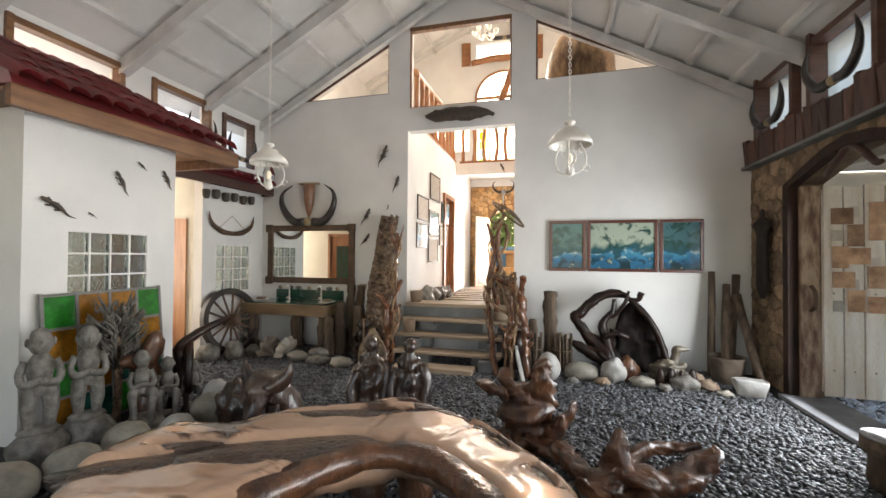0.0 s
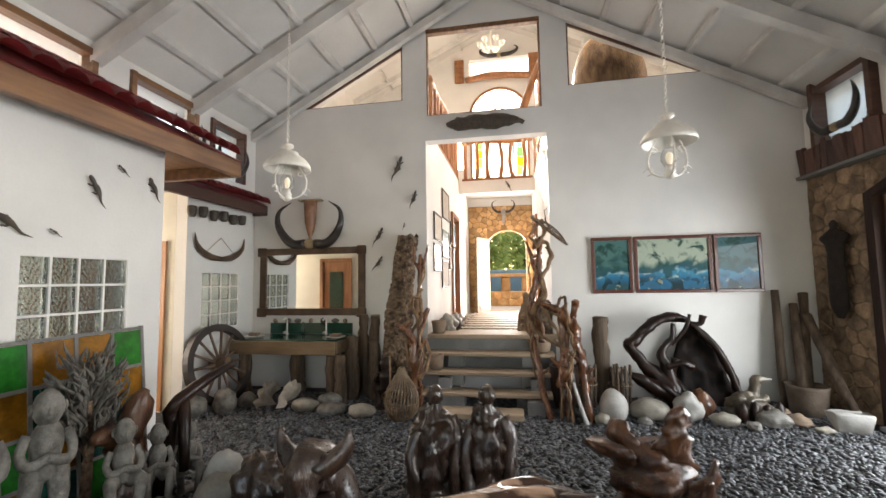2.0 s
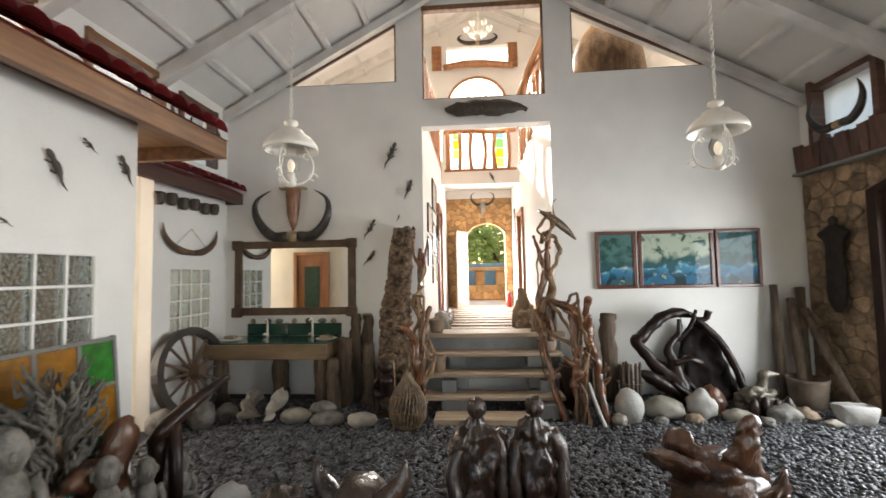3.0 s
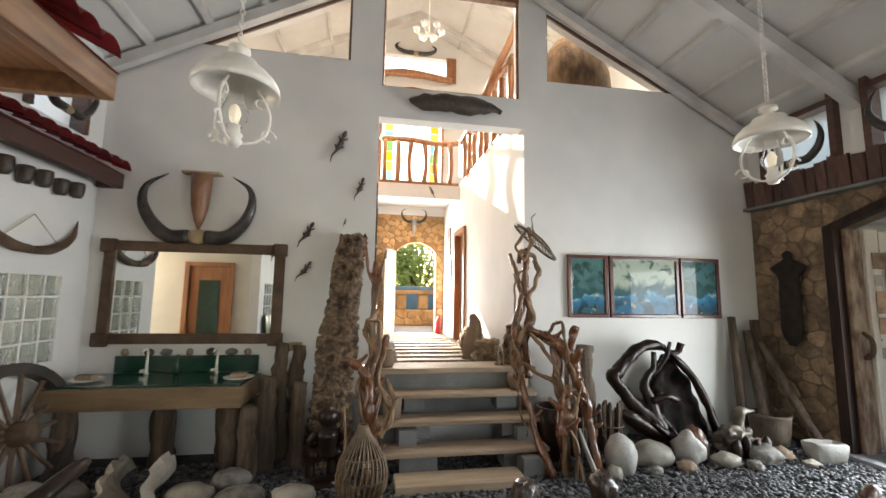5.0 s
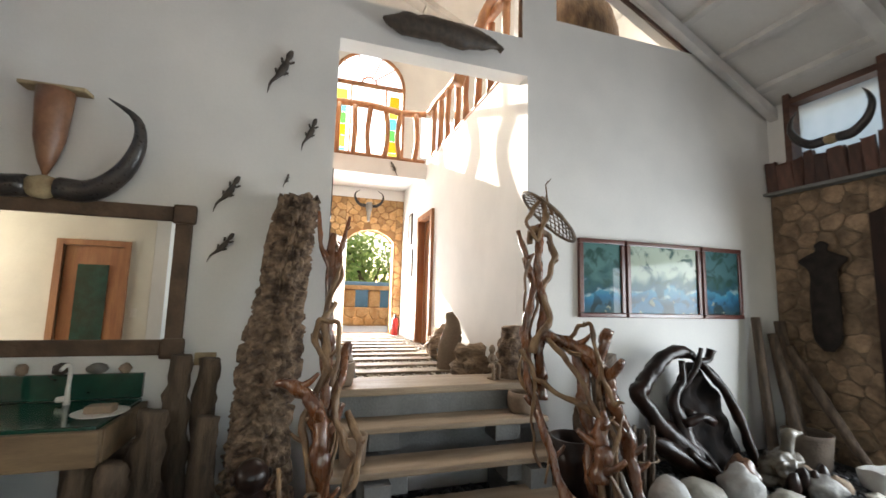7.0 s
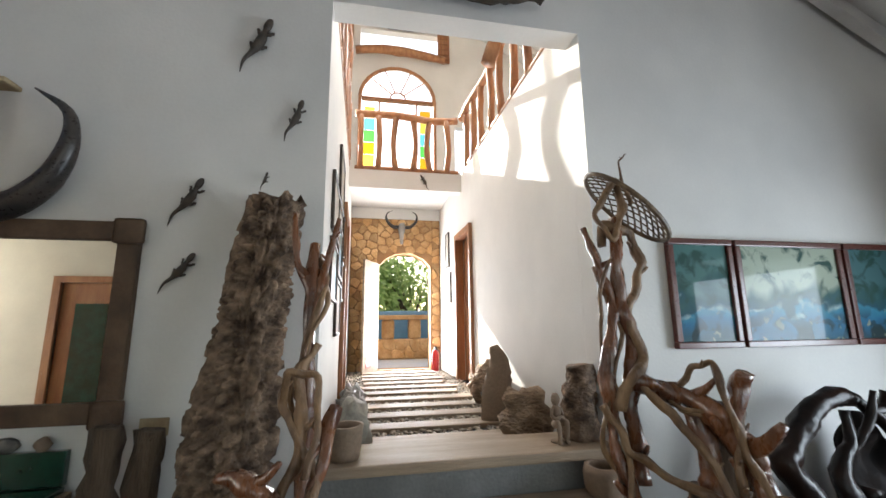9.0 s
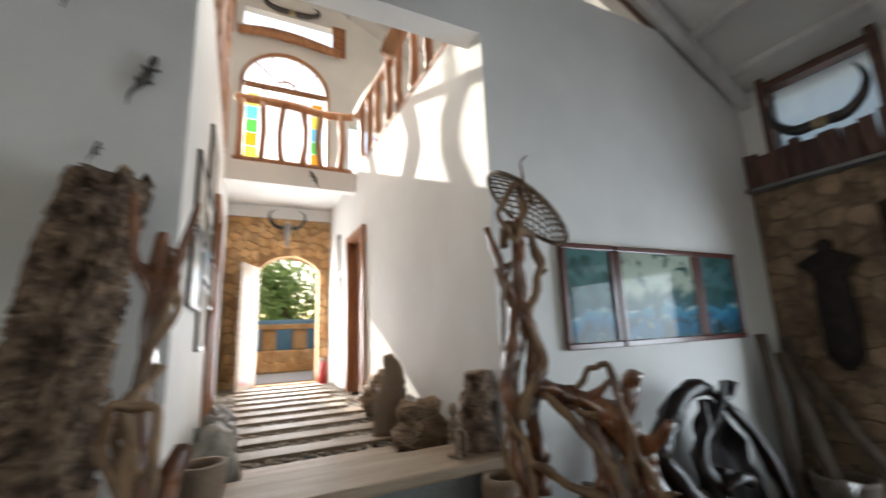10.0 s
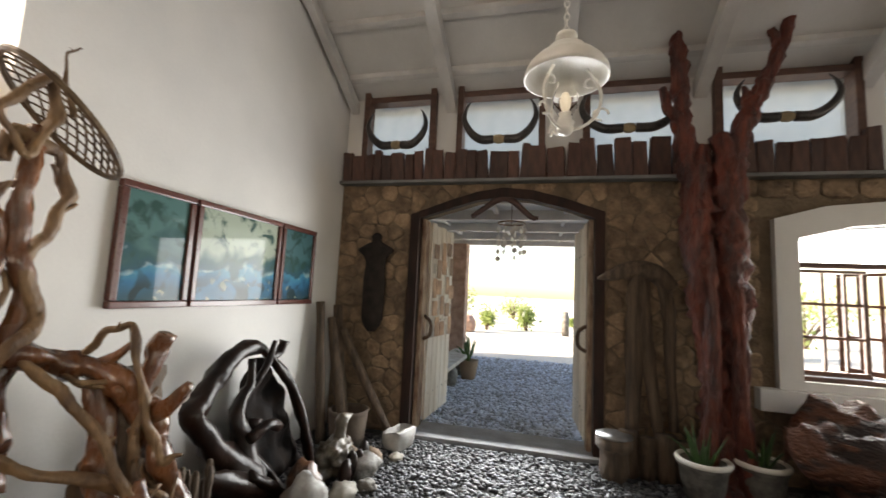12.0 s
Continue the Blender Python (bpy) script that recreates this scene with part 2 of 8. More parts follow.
structure("wall_upper_right", sheet([(SOUTH_Y, 2.86), (BACK_Y, 2.86), (BACK_Y, 4.05), (SOUTH_Y, 4.05)], [rect(a, b, 3.0, 3.97) for a, b in CLERE], lambda a, b: (RIGHT_X + 0.05, a, b), (0.16, 0, 0)), M_WALL)
structure("stone_ledge", box((RIGHT_X - 0.10, SOUTH_Y, 2.832), (RIGHT_X + 0.06, BACK_Y - 0.003, 2.868), 0.008), M_CONC, "narrow concrete ledge on the stone wall")

# left side: two low white rooms under tiled eaves, hall wall above
structure("wall_room_near", sheet([(2.68, -0.2), (4.12, -0.2), (4.12, 2.95), (2.68, 2.95)], [rect(3.02, 3.79, 1.2, 1.82)], lambda a, b: (-3.87, a, b), (-0.16, 0, 0)), M_WALL)
structure("wall_room_near_end", box((-7.2, 2.68, -0.2), (-4.03, 2.84, 2.95)), M_WALL)
structure("wall_room_near_side", sheet([(-7.2, -0.2), (-4.033, -0.2), (-4.033, 2.95), (-7.2, 2.95)], [rect(-4.97, -4.35, 0.02, 2.08)], lambda a, b: (a, 4.12, b), (0, -0.14, 0)), M_CREAM)
structure("wall_room_far", sheet([(5.50, -0.2), (BACK_Y, -0.2), (BACK_Y, 2.82), (5.50, 2.82)], [rect(5.78, 6.54, 0.98, 1.765)], lambda a, b: (LEFT_X, a, b), (-0.16, 0, 0)), M_WALL)
structure("wall_room_far_end", box((-7.2, 5.50, -0.2), (LEFT_X - 0.163, 5.65, 2.82)), M_CREAM)
# The opening here is added to let the passage fill light in.
structure("wall_passage_end", sheet(rect(4.123, 5.497, -0.2, 2.9), [rect(4.3, 5.2, 0.75, 2.5)], lambda a, b: (-7.05, a, b), (-0.15, 0, 0)), M_CREAM)
structure("ceiling_passage", box((-7.2, 2.6, 2.952), (LEFT_X - 0.01, 6.86, 3.0)), M_CEIL)
structure("ceiling_room_near", box((LEFT_X - 0.007, 2.6, 2.952), (-3.9, 4.6, 2.985)), M_CEIL)
structure("wall_upper_left", sheet([(SOUTH_Y, 3.003), (BACK_Y, 3.003), (BACK_Y, 4.11), (SOUTH_Y, 4.11)], [rect(5.90, 6.56, 3.15, 3.90), rect(4.66, 5.57, 3.2, 3.96), rect(3.1, 4.2, 3.2, 3.96)], lambda a, b: (LEFT_X - 0.003, a, b), (-0.16, 0, 0)), M_WALL)
structure("wall_left_near", box((-7.2, SOUTH_Y, -0.2), (-5.2, 2.677, 4.0)), M_WALL)

# ceiling of sloping boards on rafters
bm = bmesh.new()
for side in (-1, 1):
    x0, x1 = APEX_X, (-5.3 if side < 0 else 3.35)
    sheet([(x0, roof_z(x0)), (x1, roof_z(x1)), (x1, roof_z(x1) + 0.05), (x0, roof_z(x0) + 0.05)], [], lambda a, b: (a, SOUTH_Y - 0.2, b), (0, BACK_Y - SOUTH_Y + 0.25, 0), bm)
ceiling = structure("ceiling", bm, M_CEIL, "white sloping ceiling boards")
RAFTERS = [6.80, 5.56, 4.24, 2.92, 1.52, 0.12, -1.3, -2.7]
for y in RAFTERS:
    for side in (-1, 1):
        x1 = LEFT_X + 0.002 if side < 0 else RIGHT_X + 0.04
        w = 0.045 if y > 6.7 else 0.06
        b0, b1 = (0.06, 0.19) if y > 6.7 else (0.06, 0.24)
        pr = [(APEX_X, roof_z(APEX_X) - b0), (x1, roof_z(x1) - b0), (x1, roof_z(x1) - b1), (APEX_X, roof_z(APEX_X) - b1)]
        bm = sheet(pr, [], lambda a, b: (a, y - w, b), (0, 2 * w, 0))
        part("rafter", bm, M_BEAM, ceiling)
for side in (-1, 1):
    reach = abs((LEFT_X if side < 0 else RIGHT_X) - APEX_X)
    for k in range(1, 7 + (side > 0)):
        x = APEX_X + side * (0.547 if side > 0 else 0.57) * k
        s = side * -SLOPE
        pr = [(x - 0.03, roof_z(x - 0.03) - 0.003), (x + 0.03, roof_z(x + 0.03) - 0.003), (x + 0.03, roof_z(x + 0.03) - 0.062), (x - 0.03, roof_z(x - 0.03) - 0.062)]
        part("purlin", sheet(pr, [], lambda a, b: (a, SOUTH_Y, b), (0, BACK_Y - SOUTH_Y - 0.004, 0)), M_BEAM, ceiling)

# ---- hallway and the storey behind ----
HL, HR, HF, FAR_Y = -1.98, -0.18, 0.70, 12.6
structure("hall_floor", box((HL - 0.2, 7.07, 0.4), (HR + 0.2, 13.2, HF)), M_GRAVEL, "raised gravel floor of the passage")
structure("wall_hall_left", sheet([(7.092, 0.4), (FAR_Y, 0.4), (FAR_Y, 4.02), (7.092, 4.02)], [rect(9.3, 10.25, HF, 2.98)], lambda a, b: (HL, a, b), (-0.15, 0, 0)), M_WALL)
structure("wall_hall_right", sheet([(7.092, 0.4), (FAR_Y, 0.4), (FAR_Y, 4.02), (7.092, 4.02)], [rect(10.08, 11.02, HF, 2.98)], lambda a, b: (HR, a, b), (0.15, 0, 0)), M_WALL)
FAR_ARCH = [(-1.42, HF + 0.02), (-1.42, 2.74), (-1.28, 2.88), (-1.1, 2.97), (-0.9, 3.0), (-0.7, 2.97), (-0.52, 2.88), (-0.38, 2.74), (-0.38, HF + 0.02)]
far_wall = structure("wall_far_stone", sheet(rect(HL - 0.2, HR + 0.2, 0.4, 3.697), [FAR_ARCH], lambda a, b: (a, FAR_Y, b), (0, 0.35, 0)), M_ORMORT)
structure("upper_floor_far", box((HL - 3.2, 10.843, 3.93), (HR + 3.3, 13.1, 4.0)), M_WALL)
structure("upper_floor_beam", box((HL - 3.2, 10.66, 3.70), (HR + 3.3, 10.84, 4.0)), M_WALL)
structure("wall_over_stone", box((HL - 0.15, FAR_Y - 0.01, 3.70), (HR + 0.15, FAR_Y + 0.3, 3.927)), M_WALL)
structure("upper_floor_left", box((-5.3, 7.072, 3.84), (HL - 0.152, 10.657, 4.0)), M_WALL)
structure("upper_floor_right", box((HR + 0.152, 7.072, 3.84), (3.3, 10.657, 4.0)), M_WALL)
B_APEX = 9.2
B_EAVE = B_APEX - 4.4 * 0.475
FAN_Y = 12.9
FAN_X, FAN_R, FAN_Z = -1.05, 0.82, 6.55
FH = FAN_Z - 4.05
fan_top = [(FAN_X + FAN_R * math.cos(a), FAN_Z + FAN_R * math.sin(a)) for a in [math.pi * k / 12 for k in range(13)]]
structure("wall_far_gable", sheet([(-5.4, 3.9), (3.4, 3.9), (3.4, B_EAVE), (-0.95, B_APEX), (-5.4, B_EAVE)],
          [[(FAN_X - FAN_R, 4.06), (FAN_X + FAN_R, 4.06), *fan_top], rect(-4.6, -2.1, 4.9, 6.0), rect(0.25, 2.9, 4.9, 6.0), rect(-1.9, -0.05, 7.75, 8.25)], lambda a, b: (a, FAN_Y, b), (0, 0.18, 0)), M_WALL)
structure("wall_back_left", box((-5.55, 7.072, -0.2), (-5.4, 13.1, B_EAVE)), M_WALL)
structure("wall_back_right", box((3.4, 7.072, -0.2), (3.55, 13.1, B_EAVE)), M_WALL)
structure("wall_over_hall", sheet([(-5.4, roof_z(-5.4) + 0.06), (APEX_X, APEX_Z + 0.06), (3.4, roof_z(3.4) + 0.06), (3.4, B_EAVE), (-0.95, B_APEX), (-5.4, B_EAVE)], [], lambda a, b: (a, 7.0, b), (0, 0.06, 0)), M_WALL)
bm = bmesh.new()
for x1 in (-5.6, 3.6):
    sheet([(-0.95, B_APEX), (x1, B_APEX - abs(x1 + 0.95) * 0.475), (x1, B_APEX - abs(x1 + 0.95) * 0.475 + 0.05), (-0.95, B_APEX + 0.05)], [], lambda a, b: (a, 6.95, b), (0, 6.5, 0), bm)
ceiling_back = structure("ceiling_back", bm, M_CEIL, "white gabled ceiling over the back storey")
for y in (7.5, 9.1, 10.7, 12.3):
    for x1 in (-5.35, 3.38):
        zz = B_APEX - abs(x1 + 0.95) * 0.475
        part("rafter", sheet([(-0.95, B_APEX - 0.003), (x1, zz - 0.003), (x1, zz - 0.16), (-0.95, B_APEX - 0.16)], [], lambda a, b: (a, y, b), (0, 0.1, 0)), M_BEAM, ceiling_back)
for x1 in (-4.3, -3.2, -2.1, 0.2, 1.3, 2.4):
    zz = B_APEX - abs(x1 + 0.95) * 0.475
    part("purlin", box((x1 - 0.03, 7.07, zz - 0.09), (x1 + 0.03, 12.85, zz - 0.02)), M_BEAM, ceiling_back)

# ---- outside ----
structure("ground", sheet([(-400, -400), (400, -400), (400, 400), (-400, 400)], [rect(-7.2, 3.3, SOUTH_Y - 0.3, 13.2)], lambda a, b: (a, b, -0.012), (0, 0, -0.3)), M_GROUND)
# The bed's colour holds the bluish skylight of the shaded porch.
structure("porch_ground", box((3.302, -4, -0.2), (9.2, 9, -0.006)), material("sky_tinted_bed", (0.32, 0.35, 0.41), 0.9, (0.09, 0.09, 0.095), 14, 70, 1.0, fine=0.5, depth=0.02))

# ---- materials of the things ----
M_ROOT = material("polished_root_wood", (0.41, 0.25, 0.165), 0.16, (0.06, 0.028, 0.017), 1.5, 16, 0.05, stretch=(0.6, 3.0, 2), coat=1.0, spread=(0.57, 0.61), fine=0.14)
M_BROWN = material("varnished_brown_root", (0.125, 0.050, 0.022), 0.35, (0.035, 0.014, 0.008), 6, 22, 0.9, stretch=(1.5, 1.5, 0.8), coat=0.35, fine=0.4, depth=0.015)
M_RED = material("red_brown_trunk", (0.16, 0.032, 0.016), 0.42, (0.045, 0.011, 0.008), 5, 13, 1.0, stretch=(2.5, 2.5, 0.6), depth=0.05, fine=0.45)
M_BLACK = material("black_polished_wood", (0.010, 0.006, 0.005), 0.32, (0.026, 0.011, 0.007), 5, 30, 0.4, coat=0.04, specular=0.25)
M_DRIFT = material("tan_driftwood", (0.26, 0.155, 0.078), 0.5, (0.10, 0.05, 0.024), 6, 26, 0.9, stretch=(1.8, 1.8, 0.7), fine=0.45, depth=0.015)
M_RATTAN = material("brown_rattan", (0.19, 0.125, 0.07), 0.45, (0.08, 0.045, 0.022), 14, 60, 0.3, fine=0.3)
M_DRIFTR = material("red_driftwood", (0.22, 0.085, 0.035), 0.28, (0.07, 0.026, 0.014), 6, 24, 0.7, stretch=(1.8, 1.8, 0.6), coat=0.35, fine=0.4, depth=0.012)
M_BARK = material("rough_brown_bark", (0.31, 0.21, 0.14), 0.85, (0.06, 0.035, 0.022), 9, 20, 1.0, stretch=(1.2, 1.2, 1.5), fine=0.7, depth=0.04)
M_GREY = material("grey_carved_stone", (0.20, 0.185, 0.165), 0.6, (0.075, 0.068, 0.058), 11, 50, 0.7, fine=0.35)
M_PALE = material("pale_boulder", (0.31, 0.285, 0.235), 0.6, (0.15, 0.13, 0.105), 6, 45, 0.4, vary=0.2, fine=0.25)
M_WHITE = material("white_stone", (0.39, 0.38, 0.355), 0.6, (0.24, 0.22, 0.20), 5, 40, 0.4)
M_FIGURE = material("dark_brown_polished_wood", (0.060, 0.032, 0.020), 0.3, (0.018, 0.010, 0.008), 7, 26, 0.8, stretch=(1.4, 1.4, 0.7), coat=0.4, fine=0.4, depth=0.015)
M_HORN = material("black_horn", (0.018, 0.016, 0.016), 0.3, (0.05, 0.04, 0.035), 7, 60, 0.2)
M_BONE = material("bone", (0.42, 0.33, 0.20), 0.7, (0.28, 0.2, 0.11), 12, 60, 0.4)
M_COPPER = material("copper_brown_hide", (0.27, 0.13, 0.07), 0.4, (0.17, 0.075, 0.04), 6, 40, 0.2)
M_GECKO = material("dark_carved_wood", (0.035, 0.026, 0.02), 0.5, (0.07, 0.05, 0.035), 20, 60, 0.4)
M_FRAME = material("worn_mirror_frame", (0.12, 0.07, 0.04), 0.6, (0.06, 0.032, 0.018), 6, 40, 0.5, stretch=(1, 3, 1))
M_PICFR = material("dark_red_picture_frame", (0.10, 0.024, 0.015), 0.3, None, 6, 60, 0.1, coat=0.4)
M_GREEN = material("green_glazed_tile", (0.006, 0.055, 0.035), 0.18, (0.004, 0.035, 0.025), 6, 30, 0.1, coat=0.5)
M_CLAY = material("pale_clay", (0.25, 0.18, 0.125), 0.8, (0.23, 0.16, 0.11), 5, 45, 0.4)
M_PAPER = material("pinned_paper", (0.48, 0.44, 0.38), 0.8, (0.42, 0.36, 0.3), 9, 60, 0.1, vary=0.3)
M_FOLIAGE = bpy.data.materials.new("sunlit_foliage")
M_FOLIAGE.use_nodes = True
fn, fl = M_FOLIAGE.node_tree.nodes, M_FOLIAGE.node_tree.links
fd, ft, fm, fg, fr = fn.new("ShaderNodeBsdfDiffuse"), fn.new("ShaderNodeBsdfTranslucent"), fn.new("ShaderNodeMixShader"), fn.new("ShaderNodeNewGeometry"), fn.new("ShaderNodeValToRGB")
fr.color_ramp.elements[0].color, fr.color_ramp.elements[1].color = (0.20, 0.29, 0.09, 1), (0.40, 0.46, 0.20, 1)
fl.new(fg.outputs["Random Per Island"], fr.inputs[0])
for sh in (fd, ft):
    fl.new(fr.outputs[0], sh.inputs["Color"])
fm.inputs[0].default_value = 0.6
fl.new(fd.outputs[0], fm.inputs[1])
fl.new(ft.outputs[0], fm.inputs[2])
fl.new(fm.outputs[0], fn["Material Output"].inputs["Surface"])
M_LEAF = material("green_leaf", (0.05, 0.11, 0.03), 0.5, (0.03, 0.07, 0.02), 8, 40, 0.2, vary=0.35)
M_METAL = material("grey_metal", (0.42, 0.42, 0.42), 0.35, None, 8, 60, 0.1, metal=0.9)
M_REDPAINT = material("red_enamel", (0.45, 0.02, 0.015), 0.3, None, 8, 60, 0.05)
M_LEAD = material("grey_lead_frame", (0.16, 0.15, 0.14), 0.5, None, 8, 60, 0.2)
M_BLOCK = glass("glass_block", (0.72, 0.80, 0.78), 0.12, False)
M_MIRROR = bpy.data.materials.new("mirror_glass")
M_MIRROR.use_nodes = True
mb = M_MIRROR.node_tree.nodes["Principled BSDF"]
mb.inputs["Metallic"].default_value, mb.inputs["Roughness"].default_value = 1, 0.015
mb.inputs["Base Color"].default_value = (0.82, 0.84, 0.82, 1)


def stained(name, colour):
    """Coloured glass seen against a wall."""
    return material(name, colour, 0.15, tuple(c * 0.55 for c in colour), 9, 40, 0.15, coat=0.5, fine=0.3)


M_SGREEN, M_SAMBER = stained("green_stained_glass", (0.012, 0.18, 0.02)), stained("amber_stained_glass", (0.30, 0.125, 0.012))
M_SDGREEN = stained("dark_green_stained_glass", (0.01, 0.07, 0.055))


def painting(name, seed, sky_tone, deep):
    """A reef seascape: sky, a foaming wave line, blue water, and pale coral and fish near the bottom."""
    m = bpy.data.materials.new(name)
    m.use_nodes = True
    n, links = m.node_tree.nodes, m.node_tree.links
    b = n["Principled BSDF"]
    b.inputs["Roughness"].default_value = 0.5
    b.inputs["Coat Weight"].default_value, b.inputs["Coat Roughness"].default_value = 0.4, 0.03
    b.inputs["Specular IOR Level"].default_value = 0.15
    co, sep, mp = n.new("ShaderNodeTexCoord"), n.new("ShaderNodeSeparateXYZ"), n.new("ShaderNodeMapping")
    mp.inputs["Location"].default_value = (seed, seed, seed)
    links.new(co.outputs["Object"], sep.inputs[0])
    links.new(co.outputs["Object"], mp.inputs[0])

    def cloud(scale, detail, low, high, warp=0.0):
        t, r = n.new("ShaderNodeTexNoise"), n.new("ShaderNodeMapRange")
        t.inputs["Scale"].default_value, t.inputs["Detail"].default_value, t.inputs["Distortion"].default_value = scale, detail, warp
        links.new(mp.outputs[0], t.inputs["Vector"])
        links.new(t.outputs["Fac"], r.inputs["Value"])
        r.inputs["From Min"].default_value, r.inputs["From Max"].default_value = low, high
        return r.outputs[0]

    def calc(op, a, b_):
        k = n.new("ShaderNodeMath")
        k.operation = op
        for q, v in ((0, a), (1, b_)):
            if isinstance(v, float):
                k.inputs[q].default_value = v
            else:
                links.new(v, k.inputs[q])
        return k.outputs[0]

    def blend(base, colour, fac):
        k = n.new("ShaderNodeMix")
        k.data_type = "RGBA"
        links.new(fac, k.inputs["Factor"])
        links.new(base, k.inputs["A"])
        k.inputs["B"].default_value = (*colour, 1)
        return k.outputs["Result"]

    def band(z, low, high):
        r = n.new("ShaderNodeMapRange")
        links.new(z, r.inputs["Value"])
        r.inputs["From Min"].default_value, r.inputs["From Max"].default_value = low, high
        return r.outputs[0]

    z = calc("ADD", sep.outputs["Z"], calc("MULTIPLY", cloud(2.6, 3, 0.2, 0.8, 0.9), 0.30))
    ramp = n.new("ShaderNodeValToRGB")
    e = ramp.color_ramp.elements
    e[0].position, e[0].color = 0.08, (0.03, 0.07, 0.07, 1)
    e[1].position, e[1].color = 0.80, (*sky_tone, 1)
    for at, c in ((0.20, deep), (0.33, (0.015, 0.13, 0.24)), (0.41, (0.03, 0.20, 0.30)), (0.44, (0.012, 0.07, 0.10)), (0.52, (0.02, 0.085, 0.085)), (0.60, sky_tone)):
        e.new(at).color = (*c, 1)
    links.new(z, ramp.inputs[0])
    low = calc("SUBTRACT", 1.0, band(sep.outputs["Z"], 0.12, 0.30))
    out = blend(ramp.outputs[0], (0.008, 0.03, 0.035), calc("MULTIPLY", cloud(5.0, 3, 0.52, 0.58, 1.0), low))
    out = blend(out, (0.26, 0.28, 0.2), calc("MULTIPLY", cloud(11.0, 2, 0.64, 0.68, 0.6), low))
    crest = calc("MULTIPLY", band(z, 0.39, 0.415), calc("SUBTRACT", 1.0, band(z, 0.43, 0.47)))
    out = blend(out, (0.30, 0.42, 0.42), calc("MULTIPLY", crest, cloud(9.0, 4, 0.45, 0.62, 0.5)))
    upper = calc("MULTIPLY", band(z, 0.46, 0.5), cloud(7.0, 4, 0.5, 0.62, 0.8))
    out = blend(out, (0.015, 0.06, 0.05), upper)
    links.new(out, b.inputs["Base Color"])
    return m


# ---- helpers for things ----


def slab(outline, top, thick, cell=0.03, bm=None):
    """A flat piece of free outline: top(x, y, inset) gives the height, thick the depth."""
    bm = bm or bmesh.new()
    o = np.array([p[:2] for p in smooth_line(list(outline) + [outline[0]], 6)])[:-1]
    lo, hi = o.min(0), o.max(0)
    nx, ny = int((hi[0] - lo[0]) / cell) + 2, int((hi[1] - lo[1]) / cell) + 2
    X, Y = np.meshgrid(lo[0] + np.arange(nx) * cell, lo[1] + np.arange(ny) * cell, indexing="ij")

    def inside(px, py):
        hit = np.zeros(px.shape, bool)
        for a, b in zip(o, np.roll(o, -1, 0)):
            c = ((a[1] > py) != (b[1] > py))
            hit ^= c & (px < (b[0] - a[0]) * (py - a[1]) / (b[1] - a[1] + 1e-12) + a[0])
        return hit

    def nearest(px, py):
        best, place = 1e9, None
        for a, b in zip(o, np.roll(o, -1, 0)):
            d = b - a
            t = max(0, min(1, ((px - a[0]) * d[0] + (py - a[1]) * d[1]) / (d @ d + 1e-12)))
            q = a + t * d
            r = math.hypot(q[0] - px, q[1] - py)
            if r < best:
                best, place = r, q
        return best, place

    cells = inside(X[:-1, :-1] + cell / 2, Y[:-1, :-1] + cell / 2)
    use = {}
    for i, j in zip(*np.nonzero(cells)):
        for p in ((i, j), (i + 1, j), (i + 1, j + 1), (i, j + 1)):
            use[p] = use.get(p, 0) + 1
    up, down = {}, {}
    for (i, j), k in use.items():
        x, y = X[i, j], Y[i, j]
        d, q = nearest(x, y)
        if k < 4:
            x, y, d = q[0], q[1], 0.0
        z = top(x, y, d)
        t = thick(x, y, d)
        up[i, j] = bm.verts.new((x, y, z))
        down[i, j] = bm.verts.new((x, y, z - t))
    edge = {}
    for i, j in zip(*np.nonzero(cells)):
        c = [(i, j), (i + 1, j), (i + 1, j + 1), (i, j + 1)]
        bm.faces.new([up[p] for p in c])
        bm.faces.new([down[p] for p in c[::-1]])
        for a, b in zip(c, c[1:] + c[:1]):
            edge[a, b] = 1
    for a, b in edge:
        if (b, a) not in edge:
            bm.faces.new((up[b], up[a], down[a], down[b]))
    return bm


def horn_pair(ob, span, drop, thick, lean=0.06, mats=(M_HORN, M_BONE), gap=0.14, tip=1.0):
    """Two curved horns on a block of skull, in the plane x-z."""
    for s in (-1, 1):
        pts = [(s * gap * 0.42, 0, 0, thick), (s * span * 0.26, -0.01, 0.0, thick * 0.98), (s * span * 0.42, -lean * 0.5, drop * 0.22, thick * 0.85),
               (s * span * 0.5, -lean, drop * 0.52, thick * 0.62), (s * span * 0.47, -lean, drop * 0.8, thick * 0.36), (s * span * 0.40 * tip, -lean * 0.6, drop, thick * 0.06)]
        part("horn", tube(pts, 10, 4, 0.05, 3), mats[0], ob, "", True)
    part("skull", blob((0, 0, 0.0), (gap * 0.55, thick * 0.9, thick * 1.05), 0.15, 2, 4, 3, flat_base=False), mats[1], ob, "pale bone between the horns", True)


